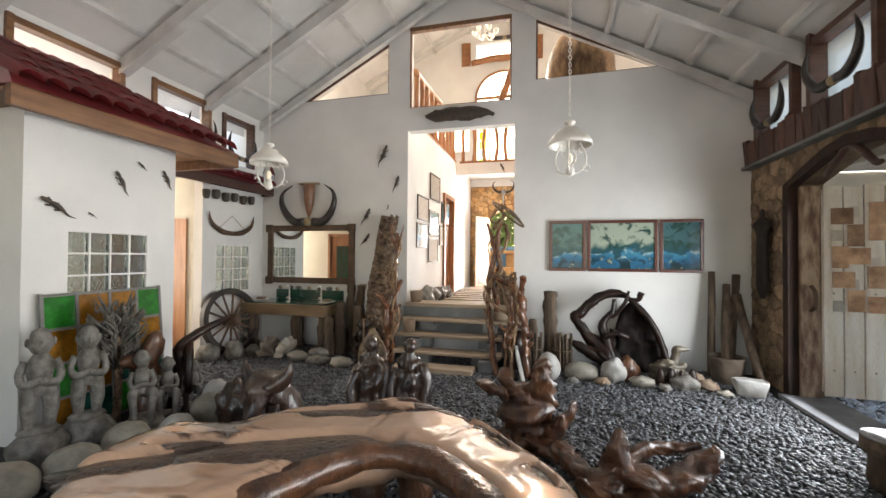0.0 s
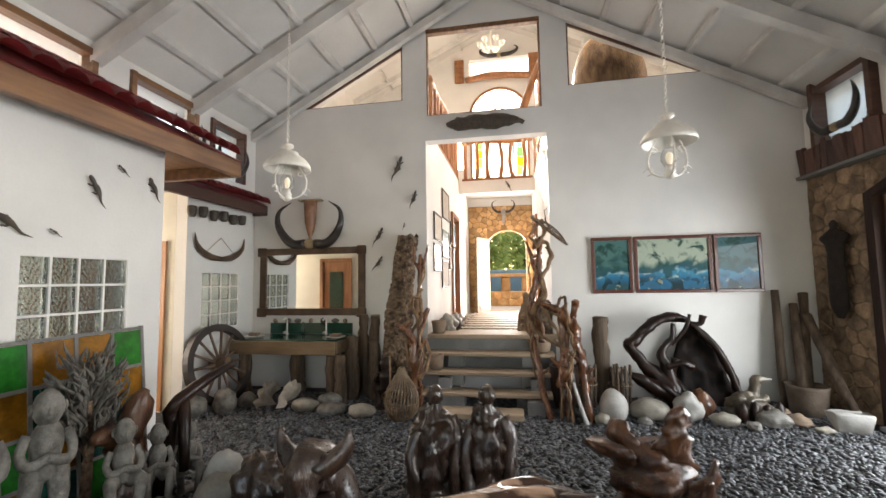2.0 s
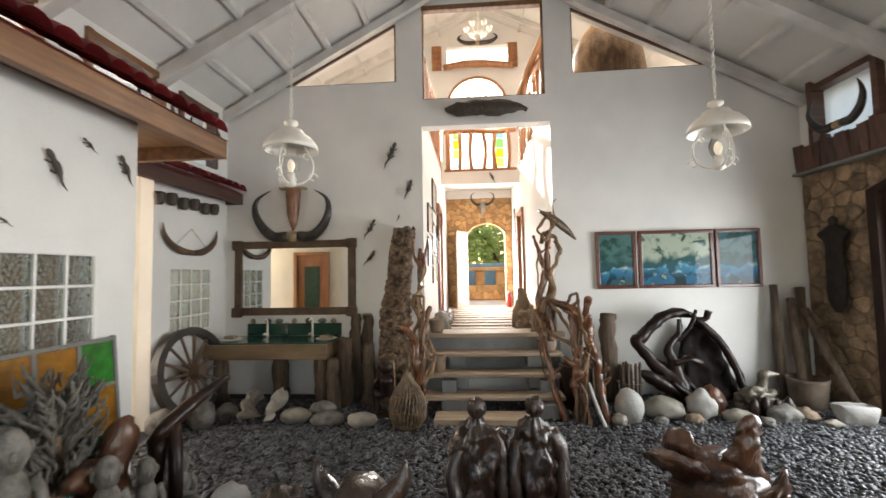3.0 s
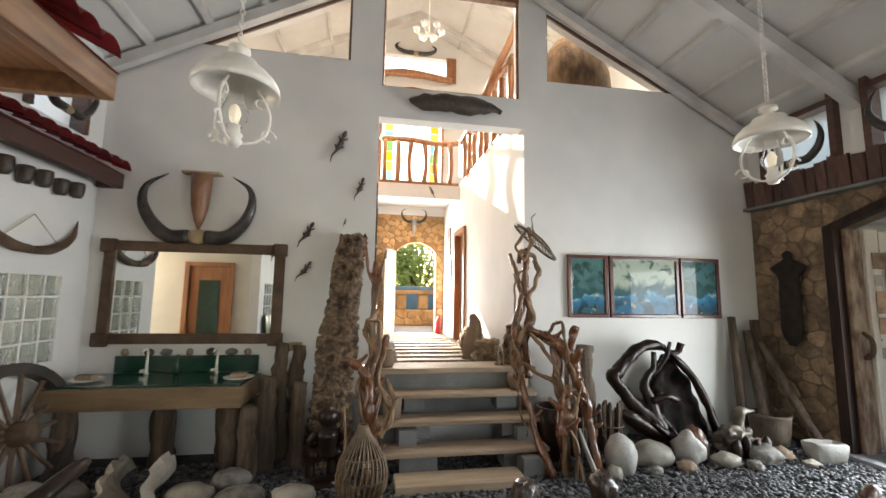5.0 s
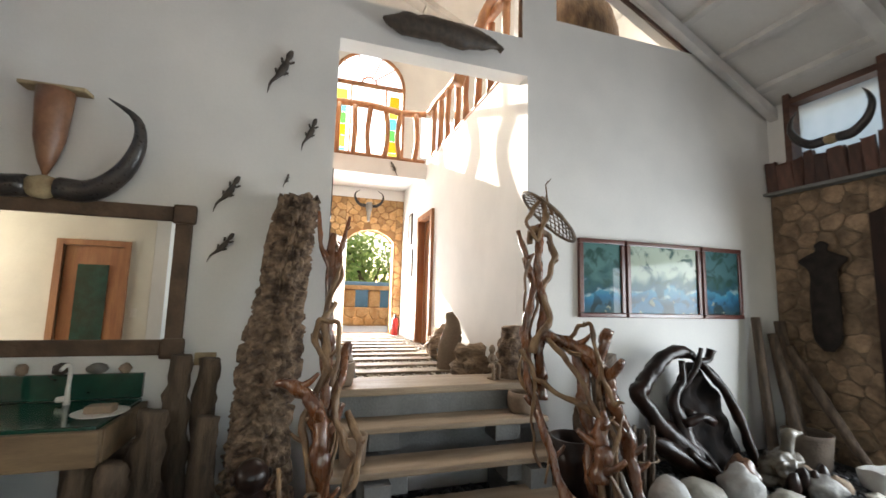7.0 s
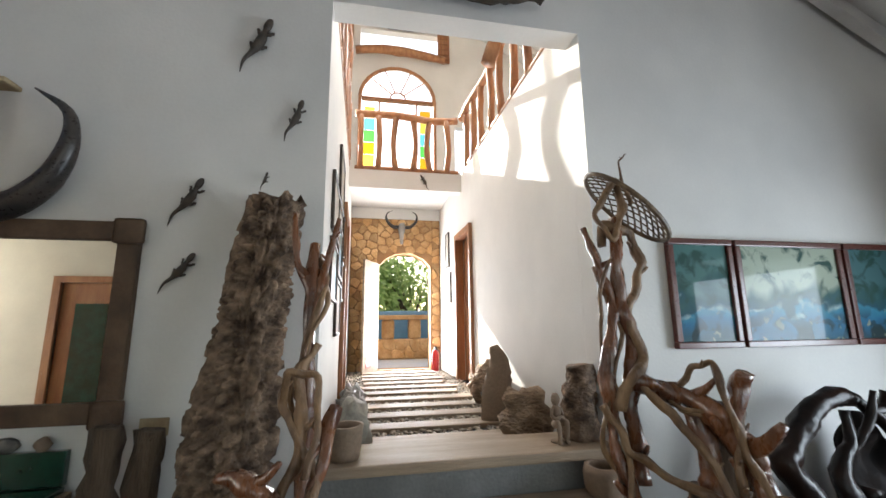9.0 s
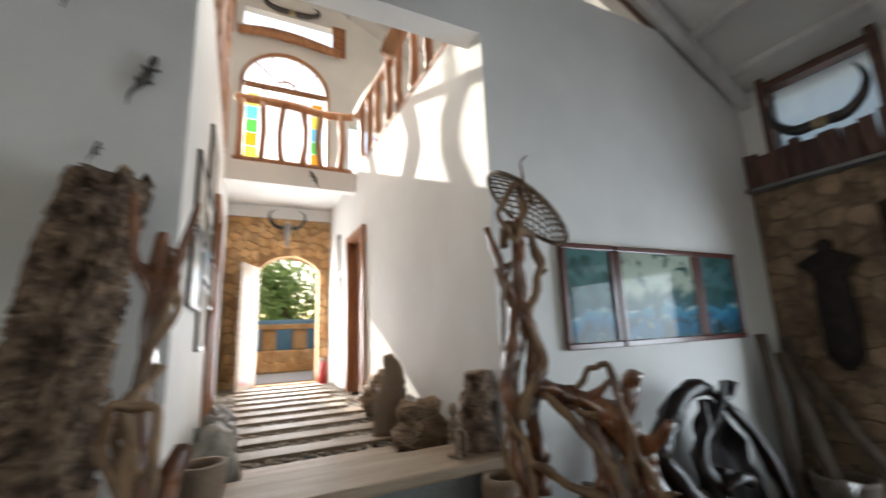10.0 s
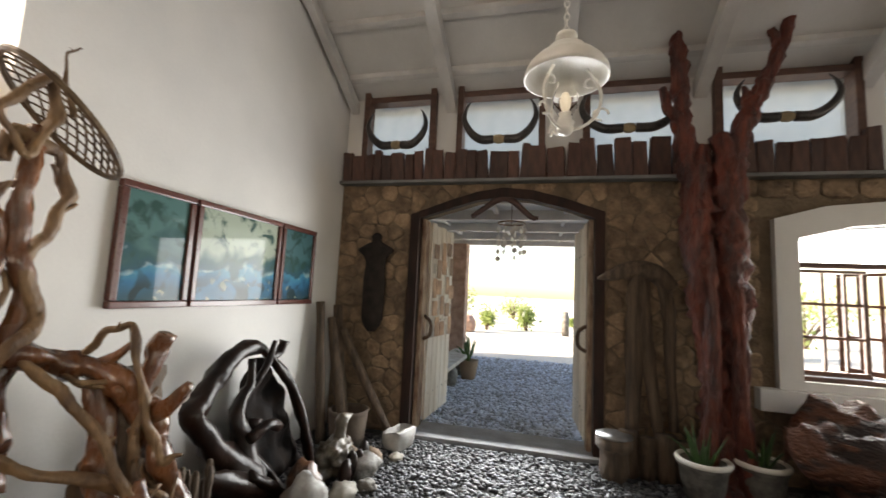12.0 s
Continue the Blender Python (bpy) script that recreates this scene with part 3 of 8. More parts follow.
def gecko(name, place, length, angle, normal="y", label="dark carved wooden gecko fixed to the white wall"):
    """A carved lizard on a wall: head up, curved tail."""
    L = length
    bm = tube([(0.02 * L, 0, 0.5 * L, 0.012 * L), (0, 0, 0.46 * L, 0.05 * L), (0, 0, 0.36 * L, 0.062 * L), (0.0, 0, 0.28 * L, 0.04 * L), (0.01 * L, 0, 0.14 * L, 0.075 * L),
               (0, 0, -0.02 * L, 0.07 * L), (-0.02 * L, 0, -0.14 * L, 0.04 * L), (-0.06 * L, 0, -0.30 * L, 0.026 * L), (-0.02 * L, 0, -0.5 * L, 0.006 * L)], 8, 3, 0.1, L)
    for s, z in ((-1, 0.2), (1, 0.24), (-1, -0.05), (1, -0.02)):
        tube([(0, 0, z * L, 0.03 * L), (s * 0.075 * L, 0.01, (z + 0.02) * L, 0.026 * L), (s * 0.095 * L, 0.015, (z + 0.07) * L, 0.022 * L), (s * 0.12 * L, 0.02, (z + 0.08) * L, 0.026 * L)], 6, 2, 0, 0, bm)
    ob = part(name, bm, M_GECKO, None, "", True)
    turn = Matrix.Rotation(radians(90), 4, "Z") if normal == "x" else Matrix.Identity(4)
    ob.matrix_basis = Matrix.Translation(place) @ turn @ Matrix.Rotation(radians(angle), 4, "Y")
    return tagged(ob, label, "carving", "carved geckos")


def stone(place, size, mat, seed, label, name="boulder", group="boulders on the gravel", amp=0.16):
    ob = part(name, blob((0, 0, size[2] * 0.75), size, amp, 2.0, seed, 3), mat, None, "", True)
    ob.location = place
    return tagged(ob, label, "stone", group)


def pot(name, place, profile, mat, label, category="pot", seg=24):
    """profile: outer wall from the foot up; the inside follows it down."""
    inner = [(max(r - 0.025, 0.01), z) for r, z in profile[::-1]]
    inner[-1] = (inner[-1][0], profile[0][1] + 0.04)
    ob = part(name, lathe(profile + inner, seg), mat, None, "", True)
    ob.location = place
    return tagged(ob, label, category)


def figure(place, h, rz, mat, label, seat=False, seed=0):
    """A squat carved figure in one mesh, arms folded."""
    bm = blob((0, 0, 0.86 * h), (0.105 * h * 1.05, 0.11 * h * 1.05, 0.14 * h), 0.08, 2, seed, 3, flat_base=False)
    blob((0, -0.11 * h, 0.85 * h), (0.02 * h, 0.025 * h, 0.035 * h), 0.05, 2, seed, 2, bm, False)
    for s in (-1, 1):
        blob((s * 0.115 * h, 0, 0.86 * h), (0.02 * h, 0.03 * h, 0.045 * h), 0.05, 2, seed, 2, bm, False)
    tube([(0, 0, 0.36 * h, 0.10 * h), (0, 0, 0.48 * h, 0.10 * h), (0, 0, 0.62 * h, 0.125 * h), (0, 0, 0.70 * h, 0.10 * h), (0, 0, 0.76 * h, 0.055 * h)], 12, 3, 0.06, seed, bm)
    for s in (-1, 1):
        tube([(s * 0.125 * h, 0, 0.68 * h, 0.045 * h), (s * 0.175 * h, -0.02 * h, 0.56 * h, 0.04 * h), (s * 0.13 * h, -0.11 * h, 0.48 * h, 0.04 * h), (-s * 0.02 * h, -0.15 * h, 0.53 * h, 0.04 * h)], 8, 3, 0.05, seed, bm)
        if seat:
            tube([(s * 0.08 * h, 0, 0.36 * h, 0.085 * h), (s * 0.15 * h, -0.2 * h, 0.40 * h, 0.07 * h), (s * 0.13 * h, -0.22 * h, 0.2 * h, 0.055 * h), (s * 0.12 * h, -0.2 * h, 0.0, 0.06 * h), (s * 0.12 * h, -0.28 * h, 0.01, 0.04 * h)], 8, 3, 0.05, seed, bm)
        else:
            tube([(s * 0.08 * h, 0, 0.42 * h, 0.085 * h), (s * 0.095 * h, -0.02 * h, 0.24 * h, 0.075 * h), (s * 0.09 * h, 0, 0.08 * h, 0.055 * h), (s * 0.09 * h, -0.02 * h, 0.0, 0.065 * h)], 8, 3, 0.05, seed, bm)
    blob((0, 0, 0.02 * h), (0.2 * h, 0.17 * h, 0.05 * h), 0.1, 2, seed, 2, bm)
    ob = part("carved_figure", bm, mat, None, "", True)
    ob.matrix_basis = pose(*place, 0, 0, rz) @ Matrix.Diagonal((0.84, 0.84, 1, 1))
    return tagged(ob, label, "statue", "row of carved figures")


# ---- back wall of the hall ----
WY = BACK_Y


def framed(name, x0, x1, z0, z1, y, width, depth, mat, label, category, pane, pane_name, inner=0.0, group=""):
    """A frame of four mitred-looking bars round a pane, hung on a wall that faces -y."""
    ob = thing(name, label, category, group, ((x0 + x1) / 2, y, z0))
    hw, h = (x1 - x0) / 2, z1 - z0
    for a, b in (((-hw, 0), (hw, width)), ((-hw, h - width), (hw, h))):
        part("frame_bar", box((a[0], -depth, a[1]), (b[0], -0.002, b[1]), 0.008), mat, ob)
    for a, b in (((-hw, width), (-hw + width, h - width)), ((hw - width, width), (hw, h - width))):
        part("frame_bar", box((a[0], -depth + 0.003, a[1] + 0.001), (b[0], -0.003, b[1] - 0.001), 0.008), mat, ob)
    part(pane_name, box((-hw + width * 0.8, -depth * 0.55, width * 0.8), (hw - width * 0.8, -0.006, h - width * 0.8)), pane, ob)
    return ob


mirror = framed("mirror", -4.70, -2.945, 1.10, 2.15, WY, 0.105, 0.055, M_FRAME, "wide wall mirror in a worn dark wooden frame", "mirror", M_MIRROR, "mirror_glass")
for x in (-0.83, 0.83):
    for z in (0.045, 0.995):
        part("frame_knob", box((x - 0.075, -0.068, z - 0.07), (x + 0.075, -0.052, z + 0.07), 0.02), M_FRAME, mirror)
P1, P2, P3 = painting("seascape_reef", 2.0, (0.06, 0.15, 0.14), (0.02, 0.08, 0.11)), painting("seascape_wave", 7.3, (0.33, 0.38, 0.30), (0.015, 0.10, 0.17)), painting("seascape_fish", 12.1, (0.05, 0.13, 0.14), (0.012, 0.06, 0.10))
for a, b, pm, lb in ((0.365, 0.90, P1, "narrow framed seascape painting of a blue reef"), (0.925, 1.895, P2, "wide framed painting of a blue sea with a wave"), (1.92, 2.49, P3, "narrow framed painting of fish in blue water")):
    framed("painting", a, b, 1.395, 2.165, WY, 0.045, 0.05, M_PICFR, lb, "painting", pm, "canvas", group="three sea paintings")

trophy = thing("horn_trophy", "wide black buffalo horns with a copper-brown hide cone above", "trophy", "", (-3.83, WY - 0.07, 2.21))
horn_pair(trophy, 1.06, 0.66, 0.075, 0.05, gap=0.2, tip=0.74)
part("hide_cone", lathe([(0.012, 0), (0.05, 0.1), (0.085, 0.25), (0.10, 0.48), (0.105, 0.59)], 14, (0.0, 0.0, 0.08)), M_COPPER, trophy, "copper-brown leather cone", True)
part("shelf", box((-0.19, -0.06, 0.672), (0.19, 0.065, 0.70), 0.01), M_BONE, trophy)
whale = part("carved_fish", tube([(-0.57, 0, 0.02, 0.012), (-0.5, 0, 0.0, 0.06), (-0.35, 0, 0, 0.10), (-0.05, 0, 0.01, 0.115), (0.25, 0, 0.0, 0.10), (0.42, 0, 0.0, 0.07), (0.52, 0, -0.02, 0.035), (0.57, 0, -0.05, 0.03)], 10, 4, 0.35, 3, flat=1.0), M_GECKO, None, "", True)
whale.matrix_basis = Matrix.Translation((-1.07, WY - 0.1, 3.925)) @ Matrix.Diagonal((1, 0.7, 1, 1))
tagged(whale, "long dark carved wooden fish above the doorway", "carving")
for p, L, a in (((-2.43, WY - 0.03, 3.32), 0.42, 22), ((-2.18, WY - 0.03, 2.83), 0.30, 18), ((-2.74, WY - 0.03, 2.28), 0.33, 28), ((-2.75, WY - 0.03, 1.87), 0.28, 35), ((-2.33, WY - 0.03, 2.43), 0.12, 15)):
    gecko("carved_gecko", p, L, a)
for p, L, a in (((-3.84, 2.93, 2.02), 0.32, -60), ((-3.84, 3.49, 2.33), 0.27, -30), ((-3.84, 3.70, 2.55), 0.13, -55), ((-3.84, 4.0, 2.45), 0.24, -30), ((-3.84, 3.21, 1.98), 0.10, -60)):
    gecko("carved_gecko", p, L, a, "x")
outlet = box((-2.86, WY - 0.012, 1.02), (-2.72, WY - 0.001, 1.11), 0.003)
tagged(part("wall_socket", outlet, M_BONE), "small yellowed wall socket beside the counter", "socket")

# windows between the hall and the back storey: dark thin frames
for nm, loop in (("window_1", UPPER), ("window_2", TRI_L), ("window_3", TRI_R)):
    ob = thing(nm, "glazed opening high in the gable with a dark wooden frame", "window", kind="structure")
    for a, b in zip(loop, loop[1:] + loop[:1]):
        part("window_frame", tube([(a[0], WY + 0.05, a[1], 0.03), (b[0], WY + 0.05, b[1], 0.03)], 6, 1), M_BARE if nm != "window_1" else M_EAVE, ob)
beam = box((-1.97, WY + 0.0, 5.45), (-0.22, WY + 0.1, 5.525), 0.01)
structure("window_beam", beam, M_EAVE, "brown wooden beam over the gable opening")

# ---- washing counter ----
counter = thing("washing_counter", "green tiled washing counter on thick log legs below the mirror", "counter", "", (-3.86, 6.5, -0.085))
counter.scale = (0.89, 1, 1)
M_BOARD = material("brown_counter_board", (0.20, 0.13, 0.07), 0.55, (0.12, 0.075, 0.04), 3, 40, 0.4, stretch=(0.5, 4, 4))
part("tiled_top", box((-0.90, -0.28, 0.86), (0.80, 0.37, 0.90), 0.01), M_GREEN, counter, "dark green glazed tile top")
part("front_board", box((-0.96, -0.33, 0.70), (0.84, -0.281, 0.885), 0.012), M_BOARD, counter, "thick brown wooden front board")
part("side_board", box((0.803, -0.28, 0.70), (0.845, 0.36, 0.88), 0.01), M_BOARD, counter)
part("splash_back", box((-0.72, 0.34, 0.905), (0.80, 0.378, 1.07), 0.006), M_GREEN, counter, "dark green tiled splash back")
for x, y, r in ((-0.78, -0.18, 0.10), (-0.05, 0.12, 0.11), (0.55, 0.15, 0.09), (0.72, -0.2, 0.085), (0.86, 0.05, 0.10)):
    part("leg", tube([(x + 0.02, y, 0.086, r * 1.2), (x, y, 0.25, r * 0.95), (x - 0.01, y, 0.45, r), (x, y, 0.855 if x < 0.7 else 0.70, r * 0.9)], 12, 4, 0.3, x), M_WOOD, counter, "", True)
for x in (-0.34, 0.38):
    tap = part("tap", tube([(x, 0.25, 0.90, 0.022), (x, 0.25, 1.0, 0.014), (x, 0.25, 1.12, 0.013), (x, 0.2, 1.15, 0.013), (x, 0.14, 1.13, 0.012)], 10, 4), M_IVORY, counter, "white tap", True)
    part("tap_handle", tube([(x - 0.05, 0.23, 0.935, 0.018), (x, 0.23, 0.94, 0.02)], 8, 1), M_IVORY, tap)
    part("drain", tube([(x, 0.0, 0.86, 0.03), (x, 0.0, 0.74, 0.025), (x + 0.06, 0.05, 0.70, 0.025), (x + 0.06, 0.12, 0.74, 0.02)], 8, 3), M_METAL, counter, "", True)
for x in (-3.83 - 0.66, -3.83 + 0.62):
    ob = thing("soap_dish", "pale soap dish with a block on the green counter", "dish", "soap dishes", (x, 6.42, 0.817))
    part("plate", lathe([(0.05, 0), (0.13, 0.018), (0.14, 0.026), (0.12, 0.022)], 18), M_IVORY, ob, "", True)
    part("block", box((-0.07, -0.045, 0.02), (0.07, 0.045, 0.065), 0.012), M_CLAY, ob)
for i, x in enumerate((-4.42, -4.2, -4.04, -3.82, -3.62, -3.42, -3.26)):
    ob = part("small_shell", blob((0, 0, 0.03), (0.035 + 0.012 * (i % 3), 0.03, 0.04), 0.3, 3, i, 2), (M_CLAY, M_GECKO, M_GREY)[i % 3], None, "", True)
    ob.location = (x, 6.85, 0.987)
    tagged(ob, "small dark shell on the tiled ledge under the mirror", "shell", "shells under the mirror")
bottle = part("soap_bottle", lathe([(0.025, 0), (0.028, 0.1), (0.012, 0.14), (0.01, 0.2)], 10), M_GREEN, None, "", True)
bottle.location = (-3.86, 6.68, 0.817)
tagged(bottle, "slim dark bottle on the green counter", "bottle")

M_JET = material("blackened_wheel_wood", (0.05, 0.036, 0.028), 0.55, (0.022, 0.016, 0.014), 5, 40, 0.5)
wheel = thing("cart_wheel", "old dark wooden cart wheel leaning on the white wall", "wheel", "", (-4.50, 5.95, 0.0))
wheel.matrix_basis = pose(-4.50, 5.86, 0.0, 0, -12, -7)
R = 0.53
rim = bmesh.new()
tor = []
for k in range(36):
    a = 2 * math.pi * k / 36
    tor.append([rim.verts.new((dx, (R + dr) * math.cos(a), R + 0.02 + (R + dr) * math.sin(a))) for dx, dr in ((-0.045, 0), (0.045, 0), (0.045, -0.085), (-0.045, -0.085))])
for a, b in zip(tor, tor[1:] + tor[:1]):
    for k in range(4):
        rim.faces.new((a[k], a[(k + 1) % 4], b[(k + 1) % 4], b[k]))
part("rim", rim, M_JET, wheel)
hub = lathe([(0.055, -0.14), (0.075, -0.13), (0.095, -0.04), (0.095, 0.04), (0.07, 0.14), (0.045, 0.15)], 16)
bmesh.ops.transform(hub, matrix=Matrix.Translation((0, 0, R + 0.02)) @ Matrix.Rotation(radians(90), 4, "Y"), verts=hub.verts)
part("hub", hub, M_FRAME, wheel, "", True)
for k in range(14):
    a = 2 * math.pi * k / 14
    part("spoke", tube([(0, 0.07 * math.cos(a), R + 0.02 + 0.07 * math.sin(a), 0.022), (0, 0.27 * math.cos(a), R + 0.02 + 0.27 * math.sin(a), 0.018), (0, 0.5 * math.cos(a), R + 0.02 + 0.5 * math.sin(a), 0.02)], 6, 1), M_FRAME, wheel)

clam = thing("giant_clam_shell", "open white giant clam shell lying on the gravel", "shell", "", (-3.72, 5.78, 0.0))
M_SHELL = material("white_shell", (0.62, 0.58, 0.51), 0.55, (0.45, 0.39, 0.32), 7, 50, 0.4, fine=0.15)
for s in (-1, 1):
    bm = bmesh.new()
    g = {}
    for i in range(41):
        for j in range(11):
            u, v = -1.25 + 2.5 * i / 40, j / 10
            wave = math.cos(u * 12.5)
            r = 0.34 * v * (1 + 0.07 * wave * v)
            g[i, j] = bm.verts.new((r * math.sin(u), s * (0.03 + 0.15 * math.sin(v * 2.5) + 0.02 * v) + 0.022 * s * wave * v, 0.03 + r * math.cos(u) * 0.85))
    for i in range(40):
        for j in range(10):
            bm.faces.new((g[i, j], g[i + 1, j], g[i + 1, j + 1], g[i, j + 1]))
    bmesh.ops.solidify(bm, geom=bm.faces[:], thickness=0.02)
    part("valve", bm, M_SHELL, clam, "", True)
clam.matrix_basis = pose(-3.76, 5.90, 0.0, 0, 8, -86)

for p, s, m, sd in (((-4.33, 5.62, 0), (0.15, 0.13, 0.17), M_GREY, 1), ((-4.62, 5.40, 0), (0.17, 0.15, 0.15), M_GREY, 2), ((-4.18, 5.85, 0), (0.12, 0.1, 0.11), M_GREY, 3), ((-3.34, 5.8, 0), (0.18, 0.13, 0.09), M_PALE, 4),
                    ((-2.95, 5.75, 0), (0.2, 0.15, 0.07), M_GREY, 5), ((-2.55, 5.70, 0), (0.17, 0.14, 0.08), M_PALE, 6), ((-3.1, 6.0, 0), (0.16, 0.12, 0.1), M_GREY, 7)):
    stone(p, s, m, sd, "rounded grey boulder on the gravel by the counter")

# post bundle, bark slab, carved kneeler
for x, y, h, r, sd, lb in ((-2.88, 6.62, 1.13, 0.085, 1, "upright weathered post"), (-2.72, 6.66, 1.10, 0.08, 2, "upright weathered post"), (-2.93, 6.35, 0.85, 0.09, 3, "cracked grey stump"), (-2.66, 6.42, 0.78, 0.075, 4, "cracked grey stump"), (-3.05, 6.2, 0.62, 0.08, 5, "short cracked stump")):
    ob = part("driftwood_post", tube([(0, 0, 0, r * 1.25), (0.01, 0, h * 0.3, r), (-0.01, 0.01, h * 0.7, r * 0.95), (0.01, 0, h, r * 0.8)], 12, 5, 0.55, sd * 7, flat=0.8), M_WOOD, None, "", True)
    ob.location = (x, y, 0)
    tagged(ob, lb + " of driftwood beside the counter", "post", "posts beside the counter")
bm = bmesh.new()
rings = []
RN, RK = 260, 110
for i in range(RN):
    t = i / (RN - 1)
    ring = []
    for k in range(RK):
        a = 2 * math.pi * k / RK
        ca, sa = math.cos(a), math.sin(a)
        warp = 0.5 * noise.noise(Vector((ca * 2, sa * 2, t * 6)))
        tall = noise.voronoi(Vector((ca * 4.6 + warp, sa * 3.4 + warp, t * 15)))[0]
        flat_ = noise.voronoi(Vector((ca * 3.0, sa * 2.4, t * 46 + 3 * warp)))[0]
        blend = max(0.0, min(1.0, 0.5 + 1.6 * noise.noise(Vector((ca * 1.3, sa * 1.3, t * 3.2 + 5)))))
        crack = (1 - blend) * min(0.26, tall[1] - tall[0]) + blend * min(0.26, flat_[1] - flat_[0])
        r = 1 + 1.5 * (crack - 0.2) + 0.22 * noise.noise(Vector((ca * 2, sa * 2, t * 5))) + 0.06 * noise.noise(Vector((ca * 14, sa * 14, t * 50)))
        if t > 0.92:
            r = r * (1 - (t - 0.92) * 3) + (t - 0.92) * 3
        ring.append(bm.verts.new(((0.205 - 0.06 * t) * ca * r + 0.16 * t - 0.05 * math.sin(t * 3), 0.13 * sa * r + 0.24 * t, 2.26 * t + (0.10 * noise.noise(Vector((a * 2, 1, 1))) if i > RN - 8 else 0))))
    rings.append(ring)
for a, b in zip(rings, rings[1:]):
    for k in range(RK):
        bm.faces.new((a[k], a[(k + 1) % RK], b[(k + 1) % RK], b[k]))
bm.faces.new(rings[-1])
bark = part("bark_slab", bm, M_BARK, None, "", True)
bark.location = (-2.36, 6.44, 0)
tagged(bark, "tall slab of deeply fissured brown bark leaning on the wall", "log")
kneel = figure((-2.34, 6.02, 0), 0.62, 200, M_BLACK, "dark polished carved figure crouching by the steps", True, 9)
kneel.matrix_basis = kneel.matrix_basis @ Matrix.Diagonal((1.55, 1.55, 1.05, 1))
kneel["group"] = "carved figures by the steps"

# ---- steps up to the passage ----
stair = thing("staircase", "short open staircase of pale worn planks on concrete blocks", "stairs", "", (-1.08, 6.1, 0))
TREADS = [(6.66, 0.62, -0.86, 0.88), (6.41, 0.42, -0.84, 0.86), (6.17, 0.22, -0.80, 0.80)]
for y, z, x0, x1 in TREADS:
    part("tread", box((x0, y - 0.17 - 6.1, z - 0.045), (x1, y + 0.13 - 6.1, z), 0.012), M_PLANK, stair)
    for x in (x0 + 0.42, x1 - 0.32):
        part("block", box((x - 0.11, y - 0.08 - 6.1, 0.0 if z < 0.3 else z - 0.19), (x + 0.11, y + 0.13 - 6.1, z - 0.047), 0.008), M_CONC, stair, "grey concrete block")
part("bottom_plank", box((-0.68, -0.42, 0.0), (0.45, -0.12, 0.075), 0.012), M_PLANK, stair)
part("stringer", box((-0.62, -0.02, 0.0), (-0.42, 0.74, 0.16)), M_CONC, stair)
part("stringer", box((0.5, -0.2, 0.0), (0.7, 0.74, 0.16)), M_CONC, stair)
part("stringer", box((-0.62, 0.1, 0.163), (-0.45, 0.745, 0.352)), M_CONC, stair)
part("stringer", box((0.55, 0.1, 0.163), (0.72, 0.745, 0.352)), M_CONC, stair)
structure("landing_riser", box((-2.0, 6.80, 0.3), (-0.16, BACK_Y - 0.002, 0.772)), M_CONC, "painted concrete riser below the doorway")
tagged(part("landing_board", box((-1.96, 6.76, 0.775), (-0.1, 7.20, 0.835), 0.012), M_PLANK), "wide pale threshold plank above the steps", "plank")

# ---- driftwood on both sides of the steps ----
def limb(host, pts, mat, seed, scale=1.0):
    """A kinked branch with knots and short broken stubs."""
    rnd = random.Random(seed)
    fine_pts = []
    for a, b in zip(pts, pts[1:]):
        n_ = 2 if math.dist(a[:3], b[:3]) < 0.22 else 3
        for k in range(n_):
            f = k / n_
            q = [a[i] + (b[i] - a[i]) * f for i in range(4)]
            j = 0.32 * q[3] if fine_pts else 0
            fine_pts.append((q[0] + rnd.uniform(-j, j), q[1] + rnd.uniform(-j, j), q[2] + rnd.uniform(-j, j), q[3] * scale * rnd.choice((0.86, 0.95, 1.0, 1.22))))
    fine_pts.append((*pts[-1][:3], pts[-1][3] * scale))
    bm = tube(fine_pts, 10, 4, 0.55, seed * 1.7, flat=rnd.uniform(0.75, 1.0))
    for k in range(1, len(fine_pts) - 1):
        if rnd.random() < 0.28:
            x, y, z, r = fine_pts[k]
            a = rnd.uniform(0, 6.28)
            d = r * rnd.uniform(1.6, 3.2)
            tube([(x, y, z, r * 0.6), (x + 0.6 * d * math.cos(a), y + 0.6 * d * math.sin(a), z + 0.3 * d, r * 0.42), (x + d * math.cos(a), y + d * math.sin(a), z + 0.7 * d, r * 0.25)], 7, 3, 0.4, seed + k, bm)
    return part("branch", bm, mat, host, "", True)


